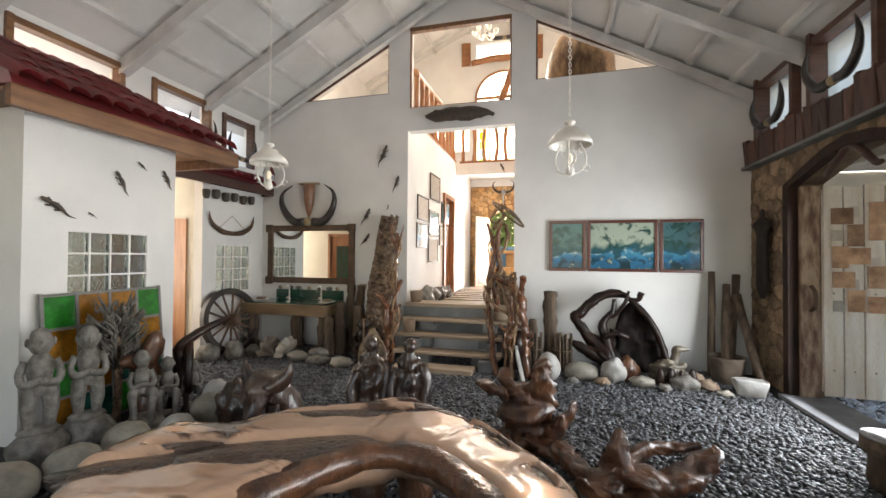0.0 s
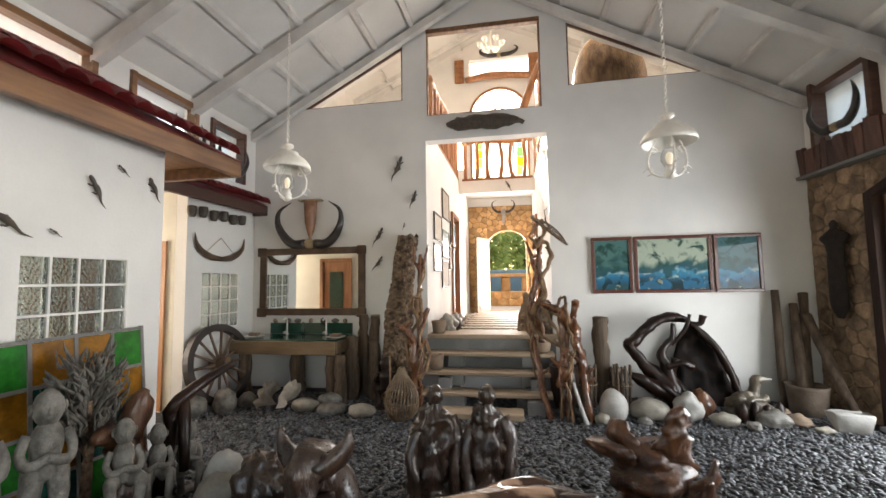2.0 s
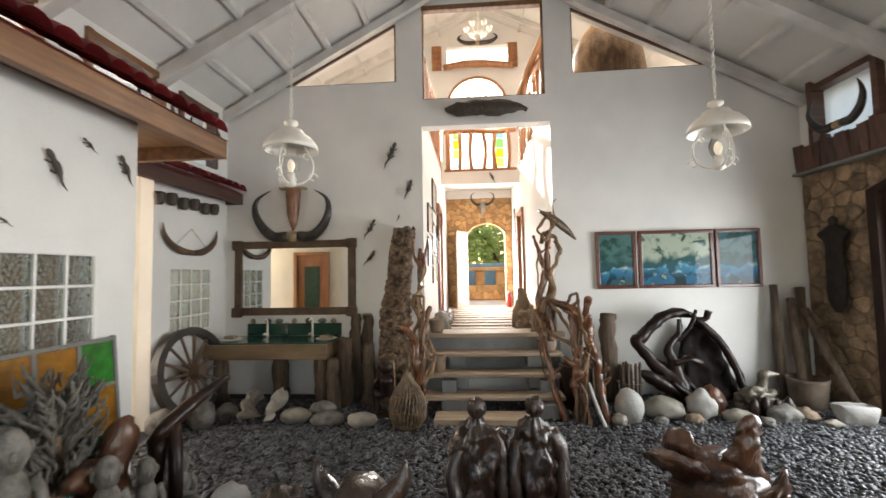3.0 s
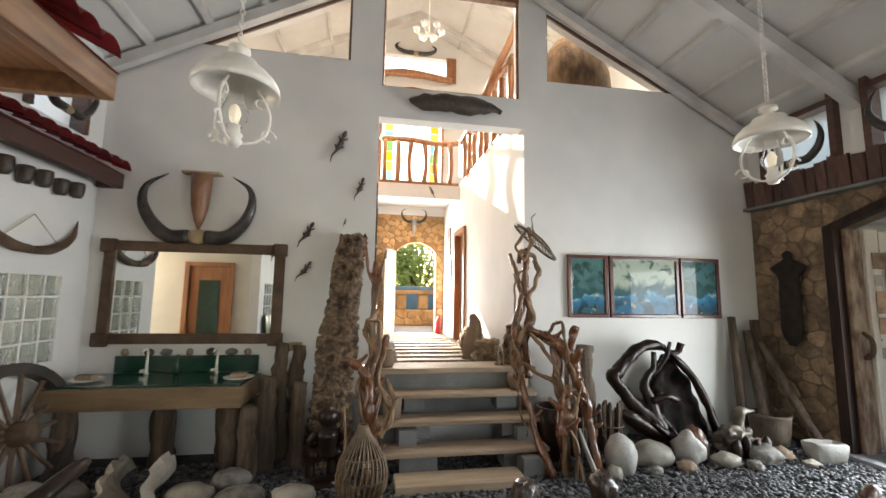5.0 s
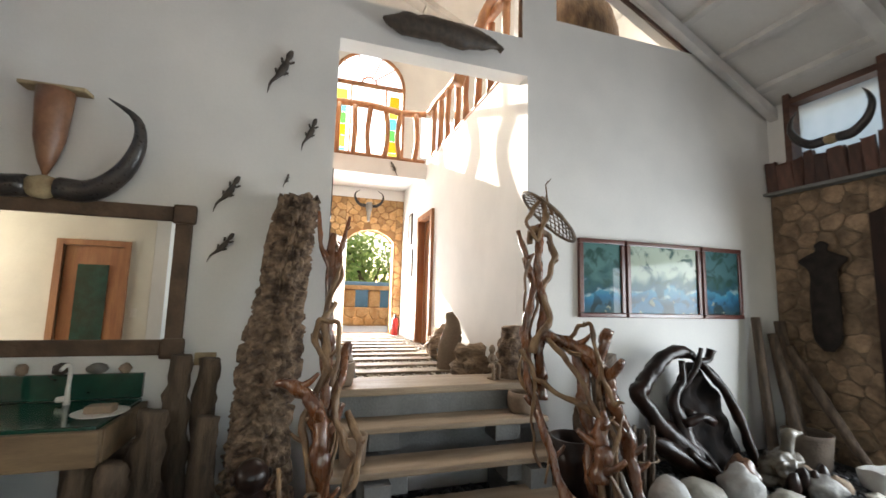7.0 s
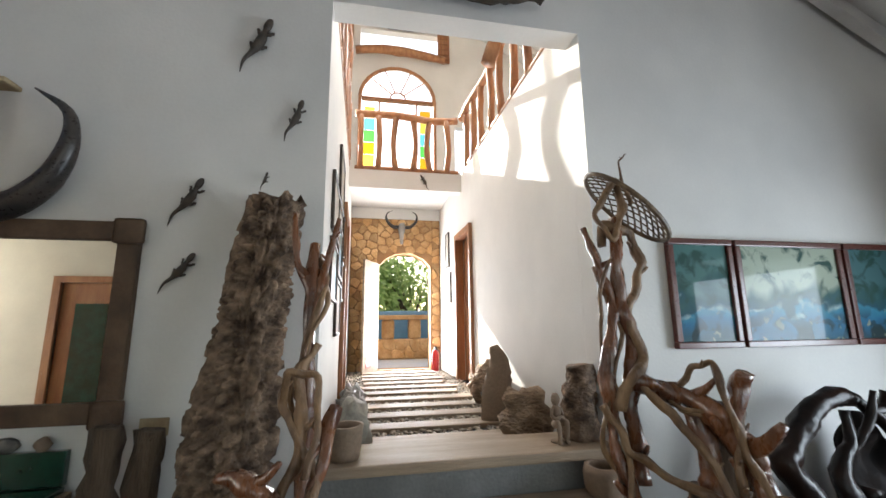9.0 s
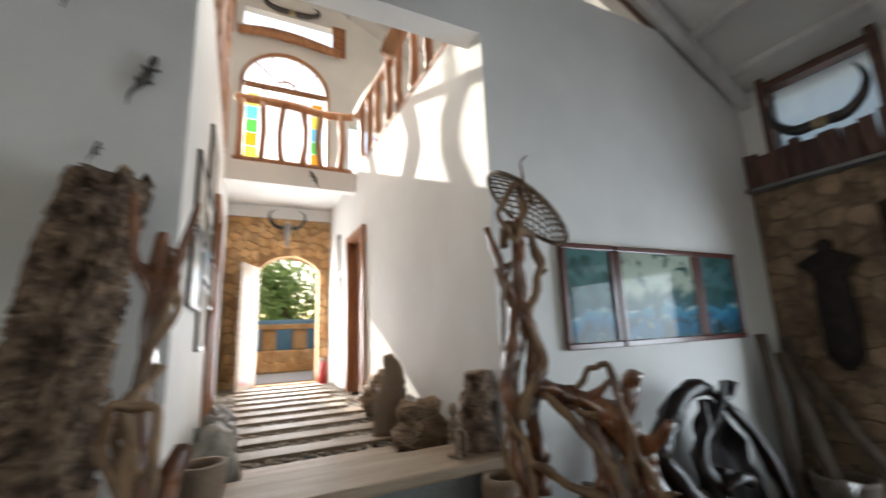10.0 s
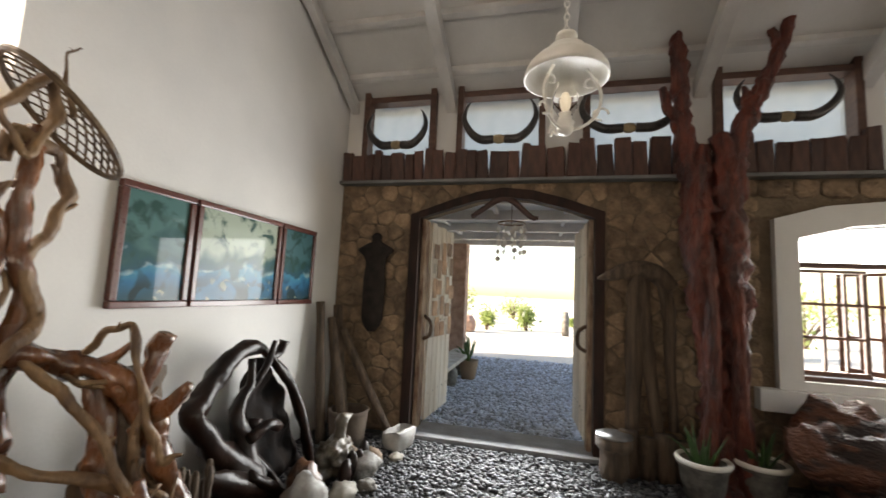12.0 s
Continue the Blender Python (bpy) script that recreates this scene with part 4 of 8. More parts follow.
left = thing("driftwood_stand", "twisted tan driftwood stand with forked sticks beside the steps", "driftwood", "", (-2.0, 6.0, 0))
for mat, pts in ((M_DRIFTR, [(0.08, 0.05, 0, 0.06), (0.05, 0.2, 0.6, 0.055), (0.03, 0.32, 1.2, 0.045), (0.03, 0.4, 1.97, 0.032)]), (M_DRIFTR, [(0.03, 0.36, 1.7, 0.03), (-0.04, 0.38, 1.88, 0.024), (-0.07, 0.4, 2.12, 0.014)]),
                 (M_DRIFTR, [(0.05, 0.36, 1.68, 0.03), (0.1, 0.38, 1.9, 0.024), (0.14, 0.4, 2.1, 0.012)]), (M_DRIFT, [(-0.02, 0.0, 0.45, 0.04), (-0.1, 0.12, 0.8, 0.04), (0.03, 0.2, 1.05, 0.035), (0.0, 0.3, 1.38, 0.035), (0.07, 0.33, 1.5, 0.03)]),
                 (M_DRIFT, [(0.12, -0.05, 0.38, 0.03), (0.2, 0.0, 0.6, 0.03), (0.08, 0.05, 0.82, 0.032), (0.1, 0.15, 1.0, 0.03), (-0.03, 0.22, 1.2, 0.03), (-0.06, 0.26, 1.3, 0.025)]),
                 (M_DRIFTR, [(0.05, 0.1, 0.82, 0.03), (0.12, 0.16, 1.05, 0.034), (0.16, 0.25, 1.24, 0.036)]), (M_DRIFTR, [(-0.26, 0.15, 1.02, 0.03), (-0.15, 0.12, 1.0, 0.06), (-0.03, 0.1, 0.9, 0.07), (0.02, 0.06, 0.6, 0.07), (0.02, 0.02, 0.2, 0.06), (0.0, 0.0, 0.0, 0.07)]),
                 (M_DRIFT, [(-0.06, 0.25, 1.25, 0.02), (-0.02, 0.2, 1.4, 0.024), (0.08, 0.2, 1.36, 0.024), (0.1, 0.18, 1.15, 0.022), (0.06, 0.12, 1.0, 0.02)]), (M_DRIFT, [(0.1, -0.1, 0.42, 0.028), (0.2, -0.08, 0.5, 0.03), (0.23, 0, 0.7, 0.03), (0.16, 0.1, 0.85, 0.026)])):
    limb(left, pts, mat, int(50 * pts[0][3] * 100 + 10 * pts[1][2] * 10), 0.85 if mat is M_DRIFTR else 0.72)
trap = thing("woven_fish_trap", "bulbous fish trap of bent tan rattan standing on gravel", "basket", "", (-2.03, 5.62, 0))
for k in range(30):
    a = 2 * math.pi * k / 30
    part("rib", tube([(0.10 * math.cos(a), 0.10 * math.sin(a), 0.0, 0.009), (0.19 * math.cos(a), 0.17 * math.sin(a), 0.14, 0.008), (0.18 * math.cos(a + 0.15), 0.16 * math.sin(a + 0.15), 0.32, 0.008), (0.06 * math.cos(a + 0.3), 0.06 * math.sin(a + 0.3), 0.52, 0.009), (0.03 * math.cos(a + 0.3), 0.03 * math.sin(a + 0.3), 0.6, 0.008)], 5, 4), M_RATTAN, trap, "", True)
for z, r in ((0.05, 0.14), (0.2, 0.19), (0.36, 0.155), (0.5, 0.07)):
    part("hoop", tube([(r * math.cos(t), r * 0.92 * math.sin(t), z, 0.009) for t in [2 * math.pi * k / 22 for k in range(23)]], 5, 1), M_RATTAN, trap)
part("stick", tube([(-0.14, -0.1, 0, 0.012), (-0.13, -0.02, 0.4, 0.012), (-0.16, 0.05, 0.72, 0.01)], 6, 3), M_DRIFT, trap, "", True)
pot("clay_pot", (-1.82, 6.92, 0.837), [(0.085, 0), (0.095, 0.05), (0.105, 0.15), (0.11, 0.18)], M_CLAY, "pale cylindrical clay pot on the threshold plank")
pot("clay_pot", (-1.76, 6.42, 0.422), [(0.085, 0), (0.09, 0.1), (0.10, 0.19)], M_CLAY, "pale cylindrical clay pot on a stair tread")
pot("stone_pot", (-0.36, 6.66, 0.622), [(0.09, 0), (0.115, 0.04), (0.12, 0.12), (0.11, 0.16)], M_CLAY, "squat pale stone pot at the end of the tread")

def gather(q):
    """Draws the outer limbs of the sculpture in towards the steps."""
    x, y = q[0], q[1]
    return (x * 0.42, y - 0.35 * x, *q[2:]) if x > 0 else tuple(q)


right = thing("driftwood_sculpture", "tall twisted tan and red driftwood sculpture beside the steps", "driftwood", "", (-0.2, 6.1, 0))
for mat, pts in ((M_DRIFTR, [(-0.12, -0.25, 0, 0.055), (-0.22, 0.0, 0.45, 0.045), (-0.30, 0.2, 0.95, 0.042), (-0.30, 0.24, 1.3, 0.042), (-0.22, 0.28, 1.7, 0.04), (-0.26, 0.3, 1.88, 0.034), (-0.33, 0.32, 2.1, 0.024)]),
                 (M_DRIFT, [(-0.28, 0.18, 1.15, 0.036), (-0.2, 0.16, 1.32, 0.05), (-0.1, 0.2, 1.42, 0.042), (-0.16, 0.24, 1.62, 0.04), (-0.06, 0.27, 1.75, 0.036), (-0.02, 0.28, 1.92, 0.034), (-0.07, 0.3, 2.08, 0.036), (-0.2, 0.3, 2.14, 0.04), (-0.24, 0.3, 2.0, 0.035)]),
                 (M_DRIFTR, [(-0.18, 0.2, 0.8, 0.04), (-0.2, 0.2, 1.15, 0.042), (-0.14, 0.24, 1.5, 0.036), (-0.18, 0.27, 1.8, 0.034), (-0.14, 0.3, 2.16, 0.04)]),
                 (M_DRIFTR, [(-0.22, 0.18, 1.28, 0.045), (0.0, 0.16, 1.24, 0.055), (0.25, 0.13, 1.15, 0.06), (0.42, 0.1, 1.0, 0.07), (0.58, 0.05, 0.75, 0.065), (0.66, 0.0, 0.4, 0.055), (0.72, -0.05, 0.0, 0.06)]),
                 (M_DRIFT, [(-0.36, 0.2, 1.18, 0.026), (-0.28, 0.12, 0.98, 0.03), (-0.1, 0.05, 0.86, 0.034), (0.1, 0.0, 0.78, 0.034), (0.36, -0.05, 0.72, 0.03), (0.52, -0.06, 0.66, 0.02)]),
                 (M_DRIFTR, [(0.42, 0.15, 1.02, 0.04), (0.46, 0.14, 1.2, 0.045), (0.52, 0.12, 1.34, 0.045)]), (M_DRIFT, [(0.02, 0.16, 1.24, 0.024), (0.12, 0.1, 1.36, 0.026), (0.24, 0.08, 1.38, 0.024), (0.28, 0.06, 1.24, 0.022), (0.3, 0.0, 1.0, 0.028), (0.4, -0.03, 0.85, 0.024), (0.5, -0.05, 0.86, 0.008)]),
                 (M_DRIFTR, [(0.12, -0.1, 0, 0.05), (0.14, 0.0, 0.4, 0.05), (0.2, 0.1, 0.8, 0.05), (0.14, 0.15, 1.16, 0.045)]), (M_DRIFT, [(0.0, -0.25, 0.0, 0.03), (0.02, -0.2, 0.4, 0.03), (0.14, -0.12, 0.7, 0.03), (0.02, -0.05, 0.95, 0.026), (-0.1, 0.05, 1.15, 0.026), (-0.2, 0.15, 1.3, 0.02)]),
                 (M_DRIFT, [(0.25, -0.3, 0.0, 0.03), (0.2, -0.2, 0.3, 0.03), (0.3, -0.1, 0.6, 0.034), (0.24, 0.0, 0.85, 0.03), (0.34, 0.05, 1.05, 0.024)]), (M_DRIFT, [(0.1, -0.32, 0.0, 0.02), (0.22, -0.25, 0.25, 0.018), (0.12, -0.2, 0.45, 0.02), (0.3, -0.15, 0.65, 0.016), (0.42, -0.1, 0.8, 0.006)]),
                 (M_DRIFTR, [(0.02, -0.2, 0.35, 0.05), (0.06, -0.16, 0.5, 0.075), (0.12, -0.12, 0.68, 0.06), (0.2, -0.08, 0.8, 0.02)]), (M_DRIFT, [(-0.2, 0.28, 2.3, 0.03), (-0.12, 0.28, 2.38, 0.028), (-0.1, 0.28, 2.2, 0.03), (-0.18, 0.26, 2.02, 0.028), (-0.28, 0.27, 2.16, 0.022), (-0.2, 0.28, 2.3, 0.02)]),
                 (M_DRIFT, [(-0.02, 0.3, 2.25, 0.016), (-0.07, 0.3, 2.38, 0.012), (-0.08, 0.3, 2.5, 0.008), (-0.03, 0.3, 2.56, 0.004)])):
    limb(right, [gather(q) for q in pts], mat, int(4000 * pts[0][3] + 100 * pts[1][2] + 7 * len(pts)), 0.95 if mat is M_DRIFTR else 0.74)
pot("dark_tub", (-0.12, 6.3, 0), [(0.12, 0), (0.15, 0.1), (0.17, 0.34), (0.175, 0.52)], M_BLACK, "plain black tub behind the driftwood sculpture", "tub")
rnd = random.Random(21)
for host, spine, turns in ((right, [(-0.26, 0.05, 0.3), (-0.3, 0.22, 1.1), (-0.25, 0.28, 1.9)], 1.6), (right, [gather(q) for q in ((-0.1, 0.18, 1.27), (0.25, 0.13, 1.15), (0.58, 0.05, 0.72))], 1.3),
                           (left, [(0.06, 0.06, 0.2), (0.03, 0.3, 1.2), (0.03, 0.4, 1.9)], 1.7)):
    for q in range(2):
        ph, pts = rnd.uniform(0, 6), []
        for k in range(13):
            t = k / 12
            i, f = (0, t * 2) if t < 0.5 else (1, t * 2 - 1)
            c = [spine[i][j] + (spine[i + 1][j] - spine[i][j]) * f for j in range(3)]
            r = 0.05 + 0.03 * math.sin(k * 1.7 + ph)
            pts.append((c[0] + r * math.cos(ph + turns * 6.28 * t), c[1] + r * math.sin(ph + turns * 6.28 * t), c[2] + 0.02 * math.sin(k + ph), rnd.uniform(0.008, 0.016)))
        part("vine", tube(pts, 6, 3, 0.4, q), M_DRIFT, host, "", True)
hat = thing("woven_lattice_hat", "shallow tan lattice basket perched on the driftwood", "basket", "", (-0.24, 6.42, 2.2))
hm = pose(-0.23, 6.44, 2.24, 10, 40, 0)
hat.matrix_basis = hm
A, B = 0.295, 0.21
part("rim", tube([(A * math.cos(t), B * math.sin(t), 0, 0.014) for t in [2 * math.pi * k / 32 for k in range(33)]], 6, 1), M_RATTAN, hat)
strips = bmesh.new()
for d in (1, -1):
    for k in range(-6, 7):
        c = k * 0.078
        pts = []
        for s in range(-30, 31):
            u = s / 30 * 0.6
            x, y = u * 0.92 + c, d * u * 0.55
            q = (x / A) ** 2 + (y / B) ** 2
            if q < 1:
                pts.append((x, y, 0.075 * (1 - q) + 0.002 * d, 0.006))
        if len(pts) > 2:
            tube([pts[0], *pts[2:-2:3], pts[-1]], 4, 1, 0, 0, strips, 0.5)
part("lattice", strips, M_RATTAN, hat)

# ---- wall under the paintings ----
for x, y, h, r, m, sd in ((0.38, 6.54, 1.10, 0.095, M_WOOD, 3), (0.13, 6.52, 0.68, 0.06, M_WOOD, 5)):
    ob = part("wooden_post", tube([(0, 0, 0, r * 1.1), (0.01, 0, h * 0.4, r), (0, 0.01, h * 0.8, r), (0, 0, h, r * 0.95)], 12, 4, 0.4, sd, flat=0.9), m, None, "", True)
    ob.location = (x, y, 0)
    tagged(ob, "weathered upright wooden post standing on the gravel", "post", "posts by the driftwood sculpture")
tagged(part("pale_plank", tube([(0.05, 5.68, 0.0, 0.06), (-0.01, 5.78, 0.2, 0.055), (-0.06, 5.86, 0.42, 0.04)], 8, 3, 0.2, 2, flat=0.4), M_WHITE, None, "", True), "short bleached plank leaning on the driftwood", "plank")
for cx, cy, n_ in ((0.14, 6.34, 15), (0.55, 6.34, 15)):
    ob = thing("stick_bundle", "round bundle of short weathered sticks with knobbed tops", "sticks", "stick bundles", (cx, cy, 0))
    for k in range(n_):
        a = k * 2.4
        x, y = 0.032 * math.sqrt(k) * math.cos(a), 0.032 * math.sqrt(k) * math.sin(a)
        h = 0.50 + 0.05 * math.sin(k * 2.1)
        part("stick", tube([(x * 0.9, y * 0.9, 0, 0.018), (x, y, h * 0.6, 0.016), (x * 1.05, y * 1.05, h * 0.9, 0.02), (x * 1.05, y * 1.05, h, 0.013)], 7, 2, 0.3, k), M_WOOD, ob, "", True)
    part("cord", tube([(0.14 * math.cos(t), 0.14 * math.sin(t), 0.30, 0.008) for t in [2 * math.pi * q / 16 for q in range(17)]], 5, 1), M_RATTAN, ob)
art = thing("black_root_sculpture", "glossy black root sculpture with an arched limb on the gravel", "sculpture", "", (1.3, 6.45, 0))
for pts in ([(-0.10, -0.1, 0.05, 0.10), (-0.22, -0.02, 0.3, 0.075), (-0.42, 0.05, 0.52, 0.06), (-0.58, 0.08, 0.74, 0.05), (-0.5, 0.1, 0.8, 0.055), (-0.38, 0.12, 0.92, 0.055), (-0.2, 0.14, 1.06, 0.05), (0.0, 0.15, 1.09, 0.045), (0.14, 0.15, 1.06, 0.03)],
            [(0.10, 0.14, 1.08, 0.022), (0.25, 0.1, 0.94, 0.03), (0.42, 0.05, 0.72, 0.035), (0.55, 0.0, 0.42, 0.035), (0.62, -0.05, 0.1, 0.035), (0.63, -0.05, 0.0, 0.03)],
            [(-0.12, -0.05, 0.1, 0.09), (-0.16, 0.02, 0.45, 0.06), (-0.2, 0.06, 0.66, 0.045), (-0.12, 0.08, 0.78, 0.035), (-0.06, 0.08, 0.84, 0.028), (-0.04, 0.1, 1.02, 0.02)],
            [(-0.62, -0.12, 0.42, 0.025), (-0.5, -0.12, 0.36, 0.055), (-0.3, -0.1, 0.24, 0.07), (-0.05, -0.1, 0.1, 0.08)],
            [(-0.08, 0.1, 0.76, 0.025), (0.02, 0.08, 0.86, 0.022), (0.1, 0.06, 0.98, 0.02), (0.14, 0.05, 1.14, 0.014)], [(0.16, 0.12, 1.0, 0.03), (0.28, 0.1, 1.02, 0.028), (0.31, 0.08, 1.12, 0.034)],
            [(-0.2, -0.06, 0.5, 0.03), (-0.02, -0.08, 0.56, 0.028), (0.12, -0.06, 0.5, 0.03)], [(-0.28, -0.14, 0.3, 0.035), (-0.12, -0.2, 0.18, 0.03), (0.02, -0.26, 0.02, 0.025)], [(-0.06, 0.02, 0.6, 0.04), (-0.1, 0.0, 0.4, 0.03), (0.0, -0.1, 0.2, 0.03), (0.06, -0.2, 0.02, 0.03)]):
    part("limb", tube([(*q[:3], q[3] * 1.25) for q in pts], 12, 5, 0.4, pts[0][0] * 9), M_BLACK, art, "", True)
web = slab([(-0.16, 0.02), (-0.08, 0.25), (0.0, 0.38), (-0.02, 0.55), (0.02, 0.72), (0.1, 0.88), (0.22, 1.0), (0.34, 0.88), (0.46, 0.68), (0.56, 0.42), (0.63, 0.2), (0.65, 0.02), (0.3, 0.0)], lambda x, y, d: 0.09 * noise.noise(Vector((x * 5, y * 5, 2))) + 0.03 * noise.noise(Vector((x * 14, y * 9, 4))) - 0.05 * math.exp(-d * 30), lambda x, y, d: 0.05 + 0.5 * min(d, 0.2), 0.025)
bmesh.ops.transform(web, matrix=Matrix.Translation((0, 0.04, 0)) @ Matrix.Rotation(radians(82), 4, "X"), verts=web.verts)
part("web", web, material("charred_black_wood", (0.006, 0.005, 0.005), 0.8, (0.016, 0.01, 0.008), 6, 30, 0.5, specular=0.15), art, "matt black webbed root", True)
for p, s, m, sd, lb in (((0.36, 5.86, 0), (0.15, 0.14, 0.2), M_WHITE, 11, "smooth pale egg-shaped boulder"), ((0.78, 6.0, 0), (0.22, 0.16, 0.13), M_PALE, 12, "flat smooth grey-green boulder"), ((1.18, 5.98, 0), (0.15, 0.13, 0.17), M_WHITE, 13, "knobbly white coral boulder"),
                        ((1.50, 5.86, 0), (0.14, 0.1, 0.08), M_PALE, 14, "low grey coral boulder"), ((1.36, 6.10, 0), (0.13, 0.12, 0.18), M_BROWN, 15, "glossy brown speckled shell"), ((1.98, 5.90, 0), (0.17, 0.12, 0.10), M_GREY, 16, "dark grey rough boulder"),
                        ((2.25, 5.95, 0), (0.11, 0.09, 0.07), M_CLAY, 17, "small brown stone"), ((0.22, 5.75, 0), (0.08, 0.07, 0.07), M_PALE, 18, "small pale stone"), ((2.36, 5.75, 0), (0.08, 0.06, 0.04), M_PALE, 19, "small pale stone"),
                        ((0.66, 5.78, 0), (0.07, 0.06, 0.05), M_GREY, 20, "small grey stone"), ((1.02, 5.82, 0), (0.09, 0.07, 0.06), M_CLAY, 21, "small brown stone"), ((1.72, 5.76, 0), (0.07, 0.08, 0.05), M_GREY, 22, "small grey stone"), ((2.18, 6.14, 0), (0.1, 0.09, 0.08), M_CLAY, 23, "small brown stone")):
    stone(p, s, m, sd, lb + " on the gravel below the paintings", amp=0.12 if sd in (11, 12) else 0.34)
big = part("white_rock", box((-0.19, -0.13, 0), (0.19, 0.13, 0.21), 0.06), M_WHITE, None, "", True)
bmesh_rock = bmesh.new()
bmesh_rock.from_mesh(big.data)
bmesh.ops.subdivide_edges(bmesh_rock, edges=bmesh_rock.edges[:], cuts=2, use_grid_fill=True)
for v in bmesh_rock.verts:
    inside = abs(v.co.x) < 0.15 and abs(v.co.y) < 0.075 and v.co.z > 0.15
    v.co += Vector((0.03, 0.03, 0.02)) * noise.noise(v.co * 6) + Vector((0, 0, -0.11 if inside else -0.04 * max(0, v.co.x)))
    v.co.x, v.co.y = v.co.x * (0.72 + 1.1 * v.co.z), v.co.y * (0.72 + 1.1 * v.co.z)
bmesh_rock.to_mesh(big.data)
bmesh_rock.free()
big.matrix_basis = pose(2.64, 5.83, 0.0, 0, 0, -12)
tagged(big, "squarish white stone trough near the open door", "stone")
M_BRONZE = material("bronze_brown_carving", (0.12, 0.095, 0.065), 0.4, (0.05, 0.038, 0.026), 9, 40, 0.6, coat=0.2)
duck = thing("carved_duck", "grey-brown carved bird sitting among the boulders", "carving", "", (1.85, 6.12, 0.0))
part("body", blob((0, 0, 0.16), (0.20, 0.13, 0.15), 0.4, 3, 3, 4), M_BRONZE, duck, "", True)
part("neck", tube([(0.05, 0, 0.24, 0.06), (0.08, 0, 0.36, 0.05), (0.1, 0, 0.44, 0.06), (0.2, -0.02, 0.45, 0.02), (0.24, -0.02, 0.45, 0.012)], 9, 4, 0.15), M_BRONZE, duck, "", True)
for k in range(4):
    part("figurine", blob((-0.14 + 0.12 * k, -0.17, 0.1 + 0.03 * (k % 2)), (0.05, 0.05, 0.12), 0.3, 3, k, 2), M_BLACK, duck, "", True)
M_MORT = material("brown_mortar_stone", (0.15, 0.11, 0.08), 0.85, (0.09, 0.062, 0.045), 6, 45, 0.5)
pot("stone_mortar", (2.60, 6.38, 0), [(0.17, 0), (0.18, 0.1), (0.20, 0.30), (0.21, 0.34)], M_MORT, "round brown stone mortar holding wooden poles", "mortar")
for k, pts in enumerate(([(2.50, 6.62, 0, 0.055), (2.52, 6.68, 0.5, 0.05), (2.56, 6.78, 1.42, 0.045)], [(2.58, 6.40, 0.06, 0.04), (2.66, 6.56, 0.6, 0.06), (2.72, 6.72, 1.25, 0.045)], [(2.66, 6.42, 0.06, 0.035), (2.72, 6.55, 0.6, 0.05), (2.84, 6.72, 1.38, 0.05)],
                         [(2.86, 5.98, 0, 0.04), (2.82, 6.3, 0.55, 0.05), (2.80, 6.62, 1.12, 0.05)])):
    ob = part("wooden_pole", tube(pts, 9, 4, 0.2, k), M_WOOD, None, "", True)
    tagged(ob, "weathered wooden paddle pole leaning into the corner", "pole", "poles in the corner")

# ---- the stone wall's fittings ----
door = thing("door_1", "open double plank door with papers pinned to one leaf", "door", kind="structure", at=(RIGHT_X, 4.9, 0.03))
M_JAMB = material("blackened_timber", (0.040, 0.018, 0.012), 0.7, (0.018, 0.010, 0.008), 5, 40, 0.6, stretch=(2, 2, 0.6), specular=0.25)
jamb = [(0.98 + 0.09, 0.0), (0.98 + 0.09, 2.44), (0.62, 2.60), (0.3, 2.70), (0.0, 2.745), (-0.32, 2.71), (-0.65, 2.62), (-1.06, 2.47), (-1.06, 0.0)]
inn = [(0.96, 0.0), (0.96, 2.40), (0.6, 2.51), (0.3, 2.60), (0.0, 2.64), (-0.3, 2.605), (-0.62, 2.52), (-0.96, 2.40), (-0.96, 0.0)]
for i in range(len(jamb) - 1):
    q = [jamb[i], jamb[i + 1], inn[i + 1], inn[i]]
    part("door_frame", sheet(q, [], lambda a, b: (-0.03, a, b), (0.10, 0, 0)), M_JAMB, door, "rough dark timber frame")
M_POSTP = material("worn_door_post", (0.42, 0.30, 0.21), 0.75, (0.14, 0.07, 0.045), 7, 40, 0.5, stretch=(2, 2, 0.6), fine=0.35)
M_DOORW = material("whitewashed_door_plank", (0.76, 0.70, 0.63), 0.7, (0.60, 0.50, 0.40), 3, 40, 0.4, stretch=(3, 3, 0.5), vary=0.15)
M_TAG = material("tan_wooden_tag", (0.50, 0.30, 0.18), 0.7, (0.22, 0.11, 0.06), 6, 40, 0.2, vary=0.35)
